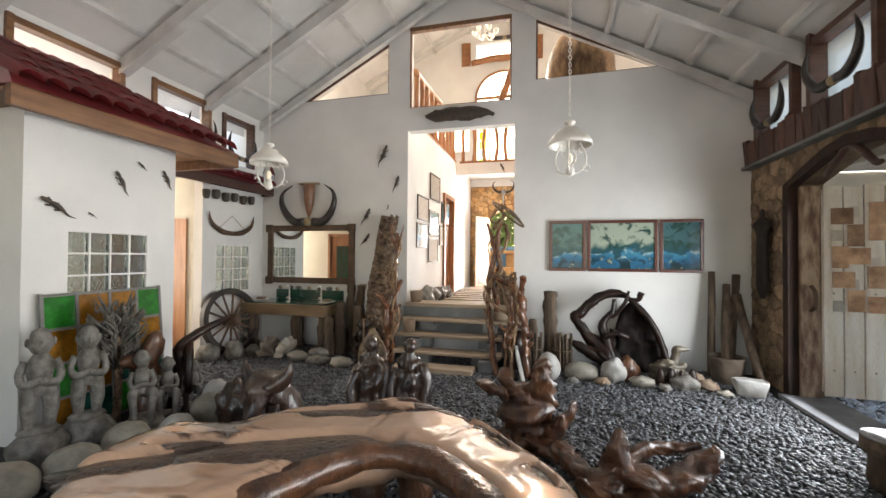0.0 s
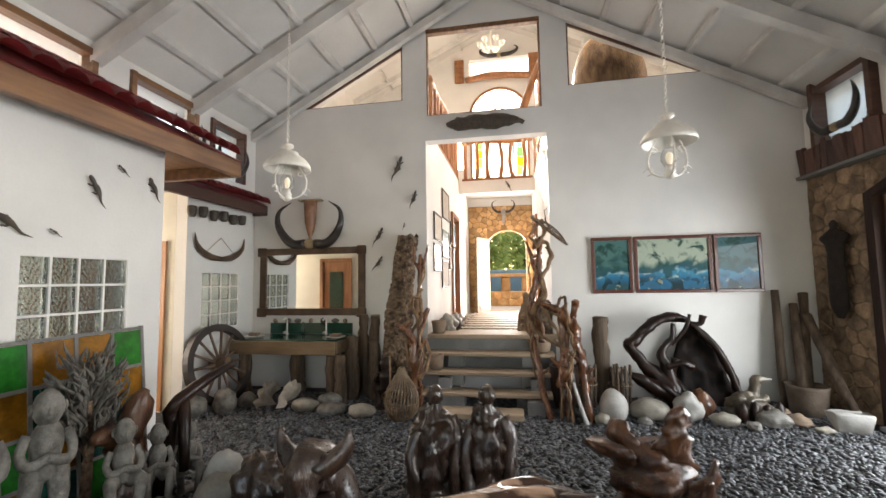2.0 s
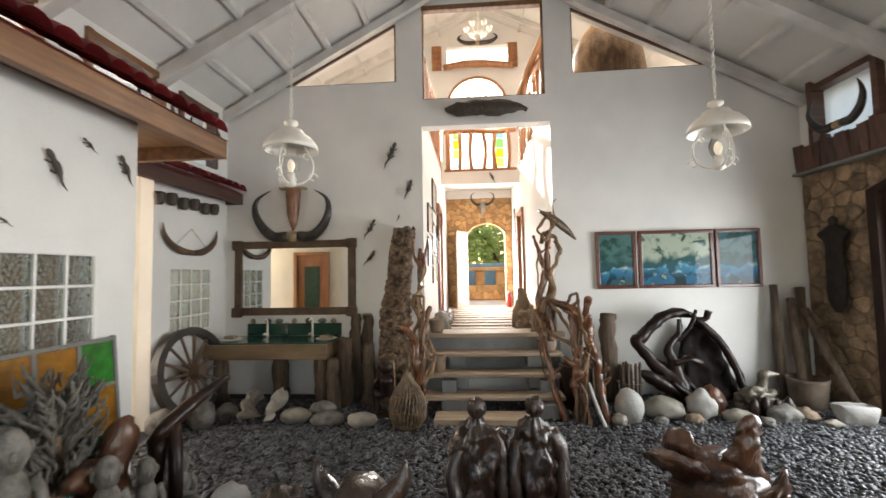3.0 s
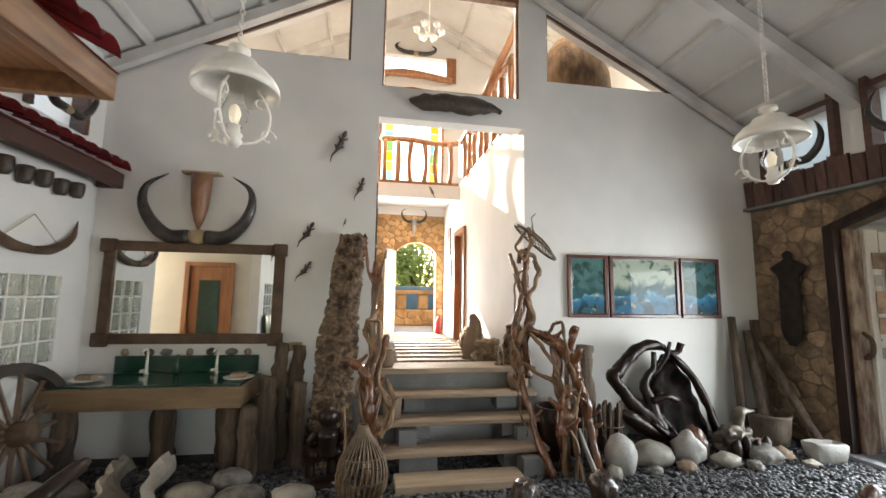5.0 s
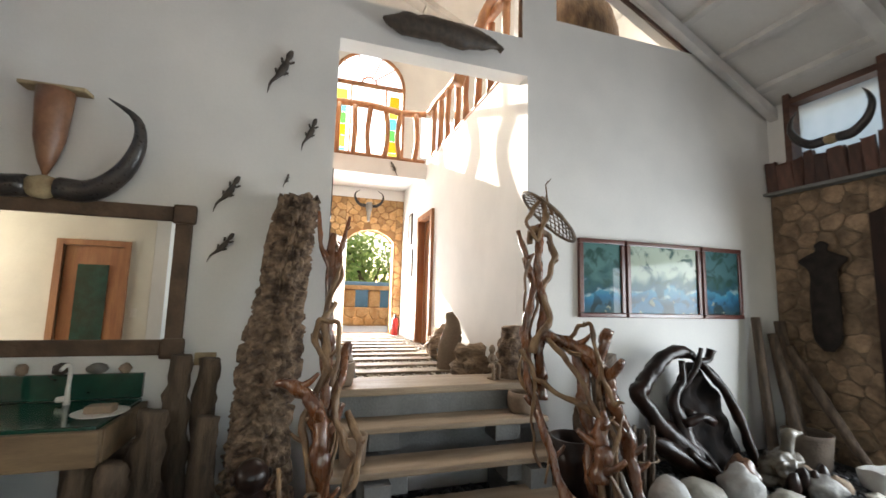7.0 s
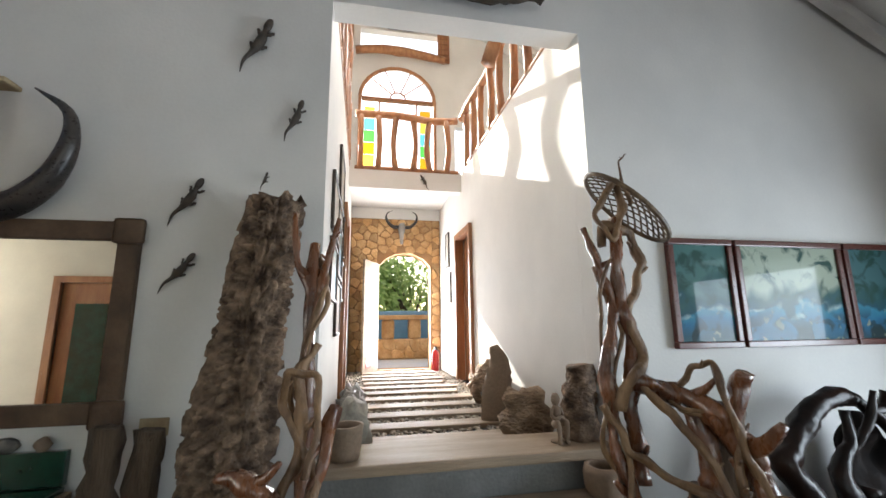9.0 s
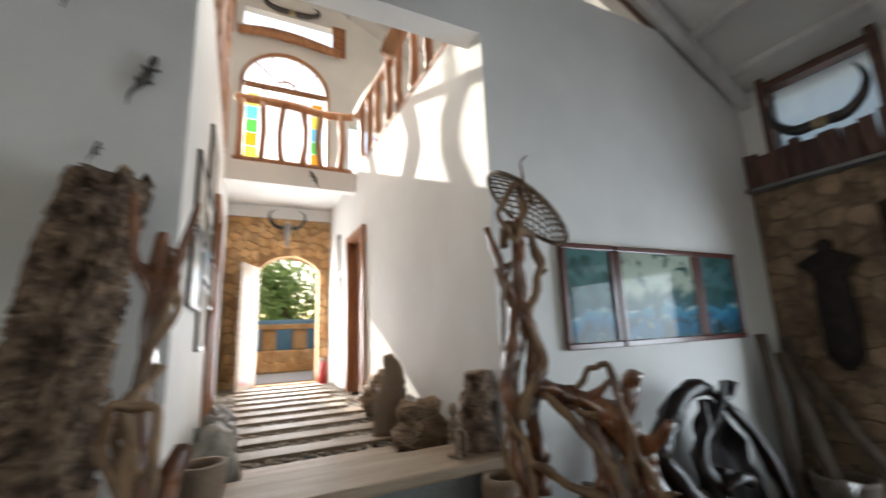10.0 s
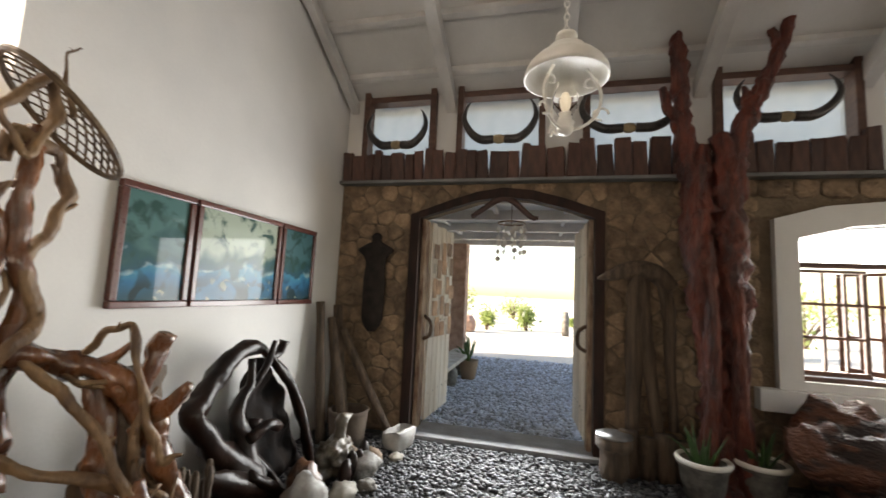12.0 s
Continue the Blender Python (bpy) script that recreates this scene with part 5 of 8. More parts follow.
for s, turn in ((1, -4), (-1, 4)):
    leaf = part("leaf", box((0.0, -0.02, 0.1), (0.90, 0.0, 2.36)), M_DOORW, door)
    leaf.matrix_basis = Matrix.Translation((0.27, s * 0.925, 0)) @ Matrix.Rotation(radians(turn), 4, "Z")
    for k in range(5):
        part("plank", box((0.005 + 0.18 * k, -0.05 if s > 0 else 0.002, 0.06), (0.175 + 0.18 * k, -0.022 if s > 0 else 0.03, 2.40 - 0.02 * (k % 2)), 0.006), M_DOORW, leaf)
        for z in (0.35, 1.2, 2.05):
            part("bolt", blob((0.09 + 0.18 * k, -0.053 if s > 0 else 0.033, z), (0.009, 0.006, 0.009), 0, 1, 0, 1, flat_base=False), M_GECKO, leaf)
    if s > 0:
        for k in range(24):
            x, z = 0.08 + 0.16 * (k % 5) + 0.03 * math.sin(k * 5), 1.0 + 0.25 * (k // 5) + 0.05 * math.sin(k * 3.1)
            part("paper", box((x, -0.06 - 0.001 * (k % 3), z), (x + 0.10 + 0.05 * (k * 7 % 3), -0.057 - 0.001 * (k % 3), z + 0.12 + 0.06 * (k * 5 % 3)), 0, None, Matrix.Identity(4)), M_TAG if k % 3 else M_PAPER, leaf, "paper sheet pinned to the planks")
    part("door_handle", tube([(-0.1, -0.03 * s, 1.0, 0.02), (-0.1, -0.11 * s, 1.06, 0.022), (-0.1, -0.11 * s, 1.2, 0.022), (-0.1, -0.03 * s, 1.27, 0.02)], 7, 3), M_FRAME, leaf, "curved dark wooden handle", True)
for s in (-1, 1):
    part("door_post", box((0.072, s * 0.93 - 0.025, 0.02), (0.262, s * 0.93 + 0.025, 2.40), 0.008), M_POSTP, door, "weathered pale door post with worn paint")
part("forked_branch", tube([(0.02, 0.36, 2.42, 0.028), (0.02, 0.2, 2.53, 0.035), (0.02, 0.04, 2.63, 0.04), (0.02, -0.1, 2.6, 0.035), (0.02, -0.3, 2.42, 0.03), (0.02, -0.38, 2.41, 0.02)], 8, 3, 0.2), M_DARK, door, "dark forked branch under the arch", True)
M_SILL = material("pale_worn_cement", (0.29, 0.295, 0.31), 0.75, (0.2, 0.2, 0.205), 4, 50, 0.4)
tagged(part("threshold_slab", box((2.95, 3.88, 0.0), (3.46, 5.92, 0.045), 0.01), M_SILL), "worn concrete threshold of the open door", "threshold")

M_PLAQ = material("near_black_carving", (0.016, 0.012, 0.010), 0.7, (0.03, 0.022, 0.018), 8, 40, 0.5, specular=0.2)
mask = part("carved_plaque", tube([(0, 0, 0, 0.05), (0, 0, 0.15, 0.13), (0, 0, 0.55, 0.135), (0, 0, 0.82, 0.13), (0, 0, 0.93, 0.22), (0, 0, 0.99, 0.15), (0, 0, 1.04, 0.06), (0, 0, 1.10, 0.065), (0, 0, 1.14, 0.02)], 14, 4, 0.1, 2), M_PLAQ, None, "", True)
mask.matrix_basis = Matrix.Translation((RIGHT_X - 0.07, 6.36, 1.10)) @ Matrix.Diagonal((0.3, 1, 1, 1))
tagged(mask, "long dark carved wooden shield hung on the stone wall", "carving")
plq = thing("driftwood_totem", "grey driftwood totem with a bird-like head against the stone wall", "sculpture", "", (RIGHT_X - 0.16, 3.46, 0))
for pts in ([(0.02, -0.1, 0.3, 0.05), (0.04, -0.02, 0.9, 0.06), (0.06, 0.04, 1.5, 0.07), (0.08, 0.06, 1.85, 0.08)], [(0.02, 0.14, 0.3, 0.05), (0.06, 0.12, 0.9, 0.08), (0.08, 0.1, 1.5, 0.09), (0.08, 0.08, 1.9, 0.08)],
            [(0.02, -0.22, 0.4, 0.04), (0.06, -0.2, 1.0, 0.05), (0.08, -0.2, 1.5, 0.06), (0.08, -0.12, 1.86, 0.06)]):
    part("limb", tube(pts, 9, 4, 0.3, pts[0][1] * 20), M_WOOD, plq, "", True)
part("head", tube([(0.06, 0.46, 1.80, 0.015), (0.06, 0.3, 1.84, 0.06), (0.06, 0.1, 1.9, 0.10), (0.06, -0.08, 1.86, 0.09), (0.06, -0.22, 1.72, 0.07)], 10, 4, 0.3, 6), M_WOOD, plq, "", True)
stumps = thing("stump_planter", "low row of cracked grey stumps by the stone wall", "planter", "", (RIGHT_X - 0.28, 3.42, 0))
for k in range(4):
    part("stump", tube([(0, -0.24 + 0.16 * k, 0, 0.09), (0, -0.24 + 0.16 * k, 0.2, 0.085), (0, -0.24 + 0.16 * k, 0.36 + 0.04 * (k % 2), 0.08)], 10, 3, 0.35, k), M_WOOD, stumps, "", True)
drum = pot("drum_pot", (2.66, 3.80, 0), [(0.10, 0), (0.13, 0.08), (0.12, 0.16), (0.12, 0.25), (0.16, 0.29), (0.16, 0.37)], M_WOOD, "turned wooden drum with a grey lid beside the door", "drum")
part("lid", lathe([(0.155, 0.372), (0.155, 0.39), (0.02, 0.395)], 24), M_METAL, drum, "grey metal lid", True)

trunk = thing("red_tree_trunk", "gnarled red-brown tree trunk with forked limbs against the stone wall", "trunk", "", (2.70, 2.92, 0))
for pts in ([(0, 0.0, 0, 0.2), (0, -0.04, 0.3, 0.15), (0.0, -0.06, 0.8, 0.12), (0, -0.09, 1.4, 0.12), (0.0, -0.1, 2.0, 0.14), (0, -0.08, 2.5, 0.13), (0, -0.06, 2.9, 0.10), (0.0, -0.02, 3.15, 0.085)],
            [(0, 0.06, 0.2, 0.14), (0.02, 0.04, 0.6, 0.13), (-0.02, 0.08, 1.0, 0.10), (0.0, 0.12, 1.5, 0.11), (-0.02, 0.18, 2.0, 0.12), (0, 0.2, 2.4, 0.12), (0, 0.18, 2.8, 0.11), (0, 0.14, 3.05, 0.08)],
            [(0, 0.12, 2.4, 0.12), (0, 0.2, 2.8, 0.10), (0.0, 0.27, 3.1, 0.09), (-0.02, 0.30, 3.5, 0.08), (-0.02, 0.31, 3.9, 0.075), (-0.03, 0.34, 4.12, 0.06), (-0.03, 0.36, 4.16, 0.03)],
            [(0, -0.02, 2.2, 0.12), (0, -0.12, 2.6, 0.11), (0, -0.13, 2.95, 0.10), (-0.02, -0.24, 3.3, 0.08), (-0.02, -0.4, 3.65, 0.065), (-0.04, -0.53, 3.98, 0.05), (-0.05, -0.6, 4.24, 0.045)],
            [(-0.02, 0.3, 3.3, 0.06), (-0.05, 0.42, 3.42, 0.05), (-0.05, 0.46, 3.62, 0.04)], [(-0.02, -0.5, 3.95, 0.045), (-0.04, -0.46, 4.06, 0.045), (-0.04, -0.44, 4.12, 0.035)], [(0.0, -0.2, 3.1, 0.05), (-0.02, -0.25, 3.45, 0.045), (-0.02, -0.22, 3.6, 0.02)],
            [(-0.08, 0.2, 0.0, 0.1), (-0.1, 0.12, 0.5, 0.07), (-0.1, 0.1, 1.3, 0.06), (-0.08, 0.12, 2.2, 0.05)], [(-0.1, -0.16, 0.0, 0.1), (-0.12, -0.1, 0.6, 0.07), (-0.12, -0.1, 1.2, 0.06), (-0.1, -0.06, 1.9, 0.06)]):
    part("limb", tube([(*q[:3], q[3] * 0.95) for q in pts], 18, 9, 0.6, pts[0][2] * 3 + pts[0][1]), M_RED, trunk, "", True)
for y, x, sd in ((3.14, 2.50, 1), (2.68, 2.62, 2)):
    ob = thing("potted_aloe", "spiky green aloe in a white-rimmed stone pot", "plant", "potted aloes", (x, y, 0))
    part("pot", lathe([(0.12, 0), (0.16, 0.12), (0.18, 0.26), (0.20, 0.28), (0.20, 0.32), (0.17, 0.32), (0.15, 0.26), (0.01, 0.25)], 24), M_GREY, ob, "", True)
    part("rim", tube([(0.19 * math.cos(t), 0.19 * math.sin(t), 0.315, 0.022) for t in [2 * math.pi * k / 24 for k in range(25)]], 8, 1), M_IVORY, ob, "white painted rim", True)
    for k in range(9):
        a = k * 2.4 + sd
        r = 0.05 + 0.013 * k
        part("leaf", tube([(0.03 * math.cos(a), 0.03 * math.sin(a), 0.24, 0.03), (r * math.cos(a), r * math.sin(a), 0.40, 0.026), (r * 1.7 * math.cos(a), r * 1.7 * math.sin(a), 0.62 - 0.02 * k, 0.004)], 6, 4, 0, 0, None, 0.4), M_LEAF, ob, "", True)
M_RROOT = material("red_brown_root", (0.11, 0.034, 0.014), 0.55, (0.02, 0.008, 0.005), 3.5, 16, 1.0, stretch=(1, 1, 2.2), coat=0.05, spread=(0.44, 0.56), fine=0.4, depth=0.04)
bench = thing("root_bench", "massive red-brown root bench below the window", "bench", "", (2.45, 1.75, 0))


def bench_top(x, y, d):
    return 0.74 + 0.2 * noise.noise(Vector((x * 2.4, y * 2.4, 4))) + 0.10 * noise.noise(Vector((x * 7, y * 7, 1))) + 0.04 * noise.noise(Vector((x * 18, y * 18, 1))) + 0.12 * x - 0.12 * math.exp(-d * 14)


part("root_slab", slab([(-0.35, 0.55), (-0.15, 0.85), (0.15, 0.75), (0.38, 0.4), (0.42, -0.3), (0.40, -0.9), (0.1, -1.0), (-0.2, -0.85), (-0.4, -0.4), (-0.42, 0.1)], bench_top, lambda x, y, d: 0.16 + 0.35 * min(d, 0.3), 0.035), M_RROOT, bench, "", True)
for x, y in ((-0.15, 0.45), (0.15, 0.1), (-0.1, -0.5), (0.2, -0.7)):
    part("root_foot", tube([(x - 0.1, y + 0.12, 0, 0.13), (x, y, 0.25, 0.16), (x + 0.03, y - 0.03, 0.62, 0.2)], 10, 4, 0.4, x * 9), M_RROOT, bench, "", True)

win = thing("window_4", "arched window with dark muntins in a broad white surround", "window", kind="structure", at=(RIGHT_X, 1.22, 0))
outer = [(1.12, 0.86), (1.12, 2.43), (0.7, 2.55), (0.0, 2.61), (-0.7, 2.55), (-1.12, 2.43), (-1.12, 0.86)]
inner = [(0.93, 0.94), (0.93, 2.25), (0.5, 2.36), (0.0, 2.40), (-0.5, 2.36), (-0.93, 2.25), (-0.93, 0.94)]
part("surround", sheet(outer, [inner], lambda a, b: (-0.05, a, b), (0.26, 0, 0)), M_WALL, win, "broad white plaster surround")
part("window_sill", box((-0.10, -1.12, 0.66), (0.02, 1.30, 0.857), 0.01), M_WALL, win)
for a, b in (((-0.95, 0.93), (0.95, 0.98)), ((-0.95, 1.98), (0.95, 2.03))):
    part("window_frame", box((0.03, a[0], a[1]), (0.09, b[0], b[1]), 0.004), M_BARE, win)
for y in (-0.95, -0.03, 0.90):
    part("window_frame", box((0.033, y, 0.985), (0.087, y + 0.05, 2.38 if abs(y) < 0.5 else 2.24), 0.004), M_BARE, win)
M_CASE = material("brown_casement_wood", (0.19, 0.09, 0.055), 0.5, (0.11, 0.05, 0.03), 5, 40, 0.3, stretch=(1, 1, 4))
for hinge, s in ((0.895, -1), (0.02, 1), (-0.035, -1)):
    sash = part("casement", box((-0.02, 0.0 if s > 0 else -0.56, 0.985), (0.02, 0.56 if s > 0 else 0.0, 1.03), 0.003), M_CASE, win)
    sash.location = (0.11, hinge, 0)
    if hinge == 0.02:
        sash.rotation_euler = (0, 0, radians(-62))
    for a in (0.0, 0.185, 0.36, 0.52):
        y0 = a * s - (0.04 if s < 0 else 0)
        part("muntin", box((-0.016, y0, 1.032), (0.016, y0 + (0.04 if a in (0.0, 0.52) else 0.026), 1.935), 0.003), M_CASE, sash)
    for z in (1.32, 1.63, 1.938):
        part("muntin", box((-0.014, 0.0 if s > 0 else -0.56, z), (0.014, 0.56 if s > 0 else 0.0, z + 0.028), 0.003), M_CASE, sash)
pane = part("pane", box((0.06, -0.93, 2.03), (0.064, 0.93, 2.38)), M_GLASS, win)
pane.visible_shadow = False

# upper windows with horns
# Panes veiled pale grey by colour, standing in for the porch roof outside.
M_VEILED = bpy.data.materials.new("veiled_pane")
M_VEILED.use_nodes = True
dn, dl = M_VEILED.node_tree.nodes, M_VEILED.node_tree.links
clear, haze_, dm, dt = dn.new("ShaderNodeBsdfTransparent"), dn.new("ShaderNodeBsdfTranslucent"), dn.new("ShaderNodeMixShader"), dn.new("ShaderNodeTexNoise")
clear.inputs[0].default_value, haze_.inputs[0].default_value = (0.8, 0.82, 0.82, 1), (0.62, 0.61, 0.58, 1)
dt.inputs["Scale"].default_value = 3.0
dr = dn.new("ShaderNodeMapRange")
dr.inputs["To Min"].default_value, dr.inputs["To Max"].default_value = 0.55, 0.85
dl.new(dt.outputs["Fac"], dr.inputs["Value"])
dl.new(dr.outputs[0], dm.inputs[0])
dl.new(clear.outputs[0], dm.inputs[1])
dl.new(haze_.outputs[0], dm.inputs[2])
dl.new(dm.outputs[0], dn["Material Output"].inputs["Surface"])
for i, (a, b) in enumerate(CLERE[:4]):
    w = thing("window_%d" % (5 + i), "small high window with a dark wooden frame", "window", kind="structure", at=(RIGHT_X + 0.03, (a + b) / 2, 3.0))
    h = (b - a) / 2
    for y in (-h - 0.05, h - 0.02):
        part("window_frame", box((-0.07, y, -0.02), (0.10, y + 0.07, 1.02)), M_BARE, w)
    part("window_frame", box((-0.06, -h + 0.022, 0.86), (0.09, h - 0.022, 0.93)), M_BARE, w)
    p = part("pane", box((0.09, -h, 0.0), (0.094, h, 0.97)), M_VEILED, w)
    p.visible_shadow = False
for y, z, s, d in ((6.19, 3.30, 0.72, 0.42), (4.97, 3.32, 0.80, 0.46), (3.62, 3.38, 0.95, 0.42), (2.22, 3.42, 0.85, 0.40)):
    ob = thing("horn_mount", "black buffalo horns on a bone plate below a high window", "trophy", "horns along the windows", (RIGHT_X - 0.06, y, z))
    horn_pair(ob, s, d, 0.05, 0.03, gap=0.15)
    ob.matrix_basis = pose(RIGHT_X - 0.07, y, z, 0, 0, -90)

# ---- low rooms on the other side ----


def glass_blocks(name, x, y0, y1, z0, z1, nx, nz):
    ob = thing(name, "window of square patterned glass blocks set in white joints", "window", kind="structure", at=(x, (y0 + y1) / 2, z0))
    w, h = (y1 - y0) / nx, (z1 - z0) / nz
    mesh = None
    for i in range(nx):
        for j in range(nz):
            if mesh is None:
                o = part("glass_block", box((-0.09, -w / 2 + 0.009, -h / 2 + 0.009), (-0.012, w / 2 - 0.009, h / 2 - 0.009), 0.012), M_BLOCK, ob)
                mesh = o.data
            else:
                o = new("glass_block", mesh)
                o.parent = ob
            o.location = (0, -(y1 - y0) / 2 + w * (i + 0.5), h * (j + 0.5))
    for i in range(nx + 1):
        y = -(y1 - y0) / 2 + w * i
        part("joint", box((-0.1, y - 0.008, 0), (-0.004, y + 0.008, z1 - z0)), M_WALL, ob)
    for j in range(nz + 1):
        part("joint", box((-0.098, -(y1 - y0) / 2, h * j - 0.008), (-0.006, (y1 - y0) / 2, h * j + 0.008)), M_WALL, ob)


M_BLOCKN = M_BLOCK.node_tree
vor, bmp, cox = M_BLOCKN.nodes.new("ShaderNodeTexVoronoi"), M_BLOCKN.nodes.new("ShaderNodeBump"), M_BLOCKN.nodes.new("ShaderNodeTexCoord")
vor.inputs["Scale"].default_value = 45
bmp.inputs["Strength"].default_value, bmp.inputs["Distance"].default_value = 0.9, 0.01
M_BLOCKN.links.new(cox.outputs["Object"], vor.inputs["Vector"])
M_BLOCKN.links.new(vor.outputs["Distance"], bmp.inputs["Height"])
M_BLOCKN.links.new(bmp.outputs[0], M_BLOCKN.nodes["Principled BSDF"].inputs["Normal"])
glass_blocks("window_9", -3.87, 3.02, 3.79, 1.2, 1.82, 4, 3)
glass_blocks("window_10", LEFT_X, 5.78, 6.54, 0.98, 1.765, 4, 4)


def tiled_eave(name, x0, x1, y0, y1, z0, z1, beam, mat, label):
    """A sloping strip of round red tiles on a wooden beam; x0 is the high side."""
    ob = thing(name, label, "roof", "", ((x0 + x1) / 2, (y0 + y1) / 2, z0), kind="structure")
    cx, cy = ob.location[0], ob.location[1]
    part("fascia", box((x1 - 0.05 - cx, y0 - cy, -beam), (x1 + 0.02 - cx, y1 - cy, 0.0), 0.012), mat, ob)
    part("fascia_end", box((x0 - cx + 0.02, y1 - 0.06 - cy, -beam), (x1 - 0.052 - cx, y1 - cy, -0.003), 0.008), mat, ob)
    part("soffit", box((x0 - cx + 0.02, y0 - cy, -0.05), (x1 - 0.053 - cx, y1 - 0.063 - cy, -0.02)), mat, ob)
    n = int((y1 - y0) / 0.17)
    rows = max(2, int((x1 - x0) / 0.3))
    run, rise = (x1 - x0 + 0.10) / rows, (z1 - z0) / rows
    bm = bmesh.new()
    ring0, ring1 = [], []
    for k in range(9):
        a = math.pi * k / 8
        for ring, x, dz in ((ring0, 0, 0.02), (ring1, -run * 1.12, 0.0)):
            ring.append(bm.verts.new((x, 0.088 * math.cos(a), 0.085 * math.sin(a) + dz + (rise * 1.12 if ring is ring1 else 0))))
    for k in range(8):
        bm.faces.new((ring0[k], ring0[k + 1], ring1[k + 1], ring1[k]))
    bmesh.ops.solidify(bm, geom=bm.faces[:], thickness=0.012)
    first = None
    for j in range(rows):
        for i in range(n):
            s_ = run * j
            yy = y0 + 0.085 + 0.17 * i
            if rows > 2 and (yy > y1 - 0.6 * s_ or yy < y0 + 0.5 * s_):
                continue
            if first is None:
                first = part("roof_tile", bm, M_TILE, ob, "", True)
                o = first
            else:
                o = new("roof_tile", first.data)
                o.parent = ob
            o.location = (x1 + 0.10 - cx - run * j, y0 - cy + 0.085 + 0.17 * i, 0.012 + rise * j)
    hip = 0.62 * (x1 - x0) if rows > 2 else 0.0
    bed = bmesh.new()
    A = [bed.verts.new((x1 + 0.03 - cx, yy - cy, 0.0)) for yy in (y0, y1)]
    B = [bed.verts.new((x0 - cx, yy - cy, z1 - z0)) for yy in (y0 + hip * 0.8, y1 - hip)]
    C = [bed.verts.new((x0 - cx, yy - cy, 0.0)) for yy in (y0, y1)]
    for f in ((A[0], A[1], B[1], B[0]), (A[1], C[1], B[1]), (A[0], B[0], C[0]), (A[0], C[0], C[1], A[1]), (B[0], B[1], C[1], C[0])):
        bed.faces.new(f)
    part("roof_bed", bed, M_TILE, ob)


tiled_eave("eave_near", LEFT_X + 0.01, -3.55, 2.40, 4.74, 2.90, 3.66, 0.17, M_EAVE, "red tiled eave on a varnished wooden beam")
tiled_eave("eave_far", LEFT_X, -4.62, 4.78, 6.87, 2.84, 2.98, 0.15, M_DARK, "narrow red tiled eave on a dark beam")
for i, (a, b, z0, z1) in enumerate(((5.90, 6.56, 3.15, 3.90), (4.66, 5.57, 3.2, 3.96), (3.1, 4.2, 3.2, 3.96))):
    w = thing("window_%d" % (11 + i), "small high window with a brown wooden frame", "window", kind="structure", at=(LEFT_X, (a + b) / 2, z0))
    h = (b - a) / 2
    for y in (-h - 0.04, h - 0.02):
        part("window_frame", box((-0.10, y, -0.0), (0.04, y + 0.06, z1 - z0 + 0.05)), M_EAVE if i else M_BARE, w)
    part("window_frame", box((-0.09, -h + 0.022, z1 - z0 - 0.03), (0.036, h - 0.022, z1 - z0 + 0.04)), M_EAVE if i else M_BARE, w)
    p = part("pane", box((-0.09, -h, 0.0), (-0.086, h, z1 - z0)), M_GLASS, w)
    p.visible_shadow = False
for y, z, s in ((6.2, 3.25, 0.62), (5.35, 3.3, 0.5)):
    ob = thing("horn_mount", "pair of dark horns standing below a high window", "trophy", "horns above the tiled eaves", (LEFT_X + 0.1, y, z))
    horn_pair(ob, s, 0.42, 0.04, 0.03, gap=0.12)
    ob.matrix_basis = pose(LEFT_X + 0.1, y, z, 0, 0, 90)
ob = thing("hung_horns", "wide brown horn pair hung on a cord on the white wall", "trophy", "", (LEFT_X + 0.05, 6.08, 1.98))
for s in (-1, 1):
    part("horn", tube([(0, 0.0, 0, 0.035), (s * 0.2, 0, 0.02, 0.042), (s * 0.38, 0, 0.10, 0.035), (s * 0.47, 0, 0.2, 0.022), (s * 0.50, 0, 0.33, 0.004)], 10, 4, 0.1), M_FRAME, ob, "", True)
    part("cord", tube([(0, 0.01, 0.30, 0.004), (s * 0.3, 0.01, 0.07, 0.004)], 5, 1), M_BONE, ob)
ob.matrix_basis = pose(LEFT_X + 0.05, 6.08, 1.96, 0, 0, 90)
for k in range(6):
    o = part("small_jar", lathe([(0.035, 0), (0.05, 0.03), (0.058, 0.10), (0.055, 0.14), (0.04, 0.145)], 12), M_GECKO, None, "", True)
    o.location = (LEFT_X + 0.064, 5.5 + 0.2 * k, 2.48 + 0.02 * (k % 2))
    tagged(o, "small dark woven cup hung in a row under the eave", "cup", "row of cups under the eave")
for y, rz, nm in ((4.19, 0, "door_2"),):
    d = thing(nm, "varnished orange wooden door with a dark green panel", "door", kind="structure", at=(-4.66, 4.12, 0.02))
    for x in (-0.38, 0.31):
        part("door_frame", box((x, -0.14, 0), (x + 0.07, 0.035, 2.12)), M_ORWOOD, d)
    part("door_frame", box((-0.31, -0.14, 2.05), (0.31, 0.033, 2.12)), M_ORWOOD, d)
    part("leaf", box((-0.305, -0.06, 0.01), (0.305, -0.015, 2.045)), M_ORWOOD, d)
    part("panel", box((-0.16, -0.014, 0.45), (0.16, -0.006, 1.82)), M_SDGREEN, d, "dark green figured panel")
d = thing("door_3", "varnished orange wooden door frame in the passage", "door", kind="structure", at=(-5.58, 5.50, 0.02))
part("door_frame", box((-0.45, -0.03, 0), (0.45, -0.002, 2.15)), M_ORWOOD, d)
switch = part("light_switch", box((-4.22, 4.121, 1.2), (-4.15, 4.13, 1.31), 0.003), M_IVORY)
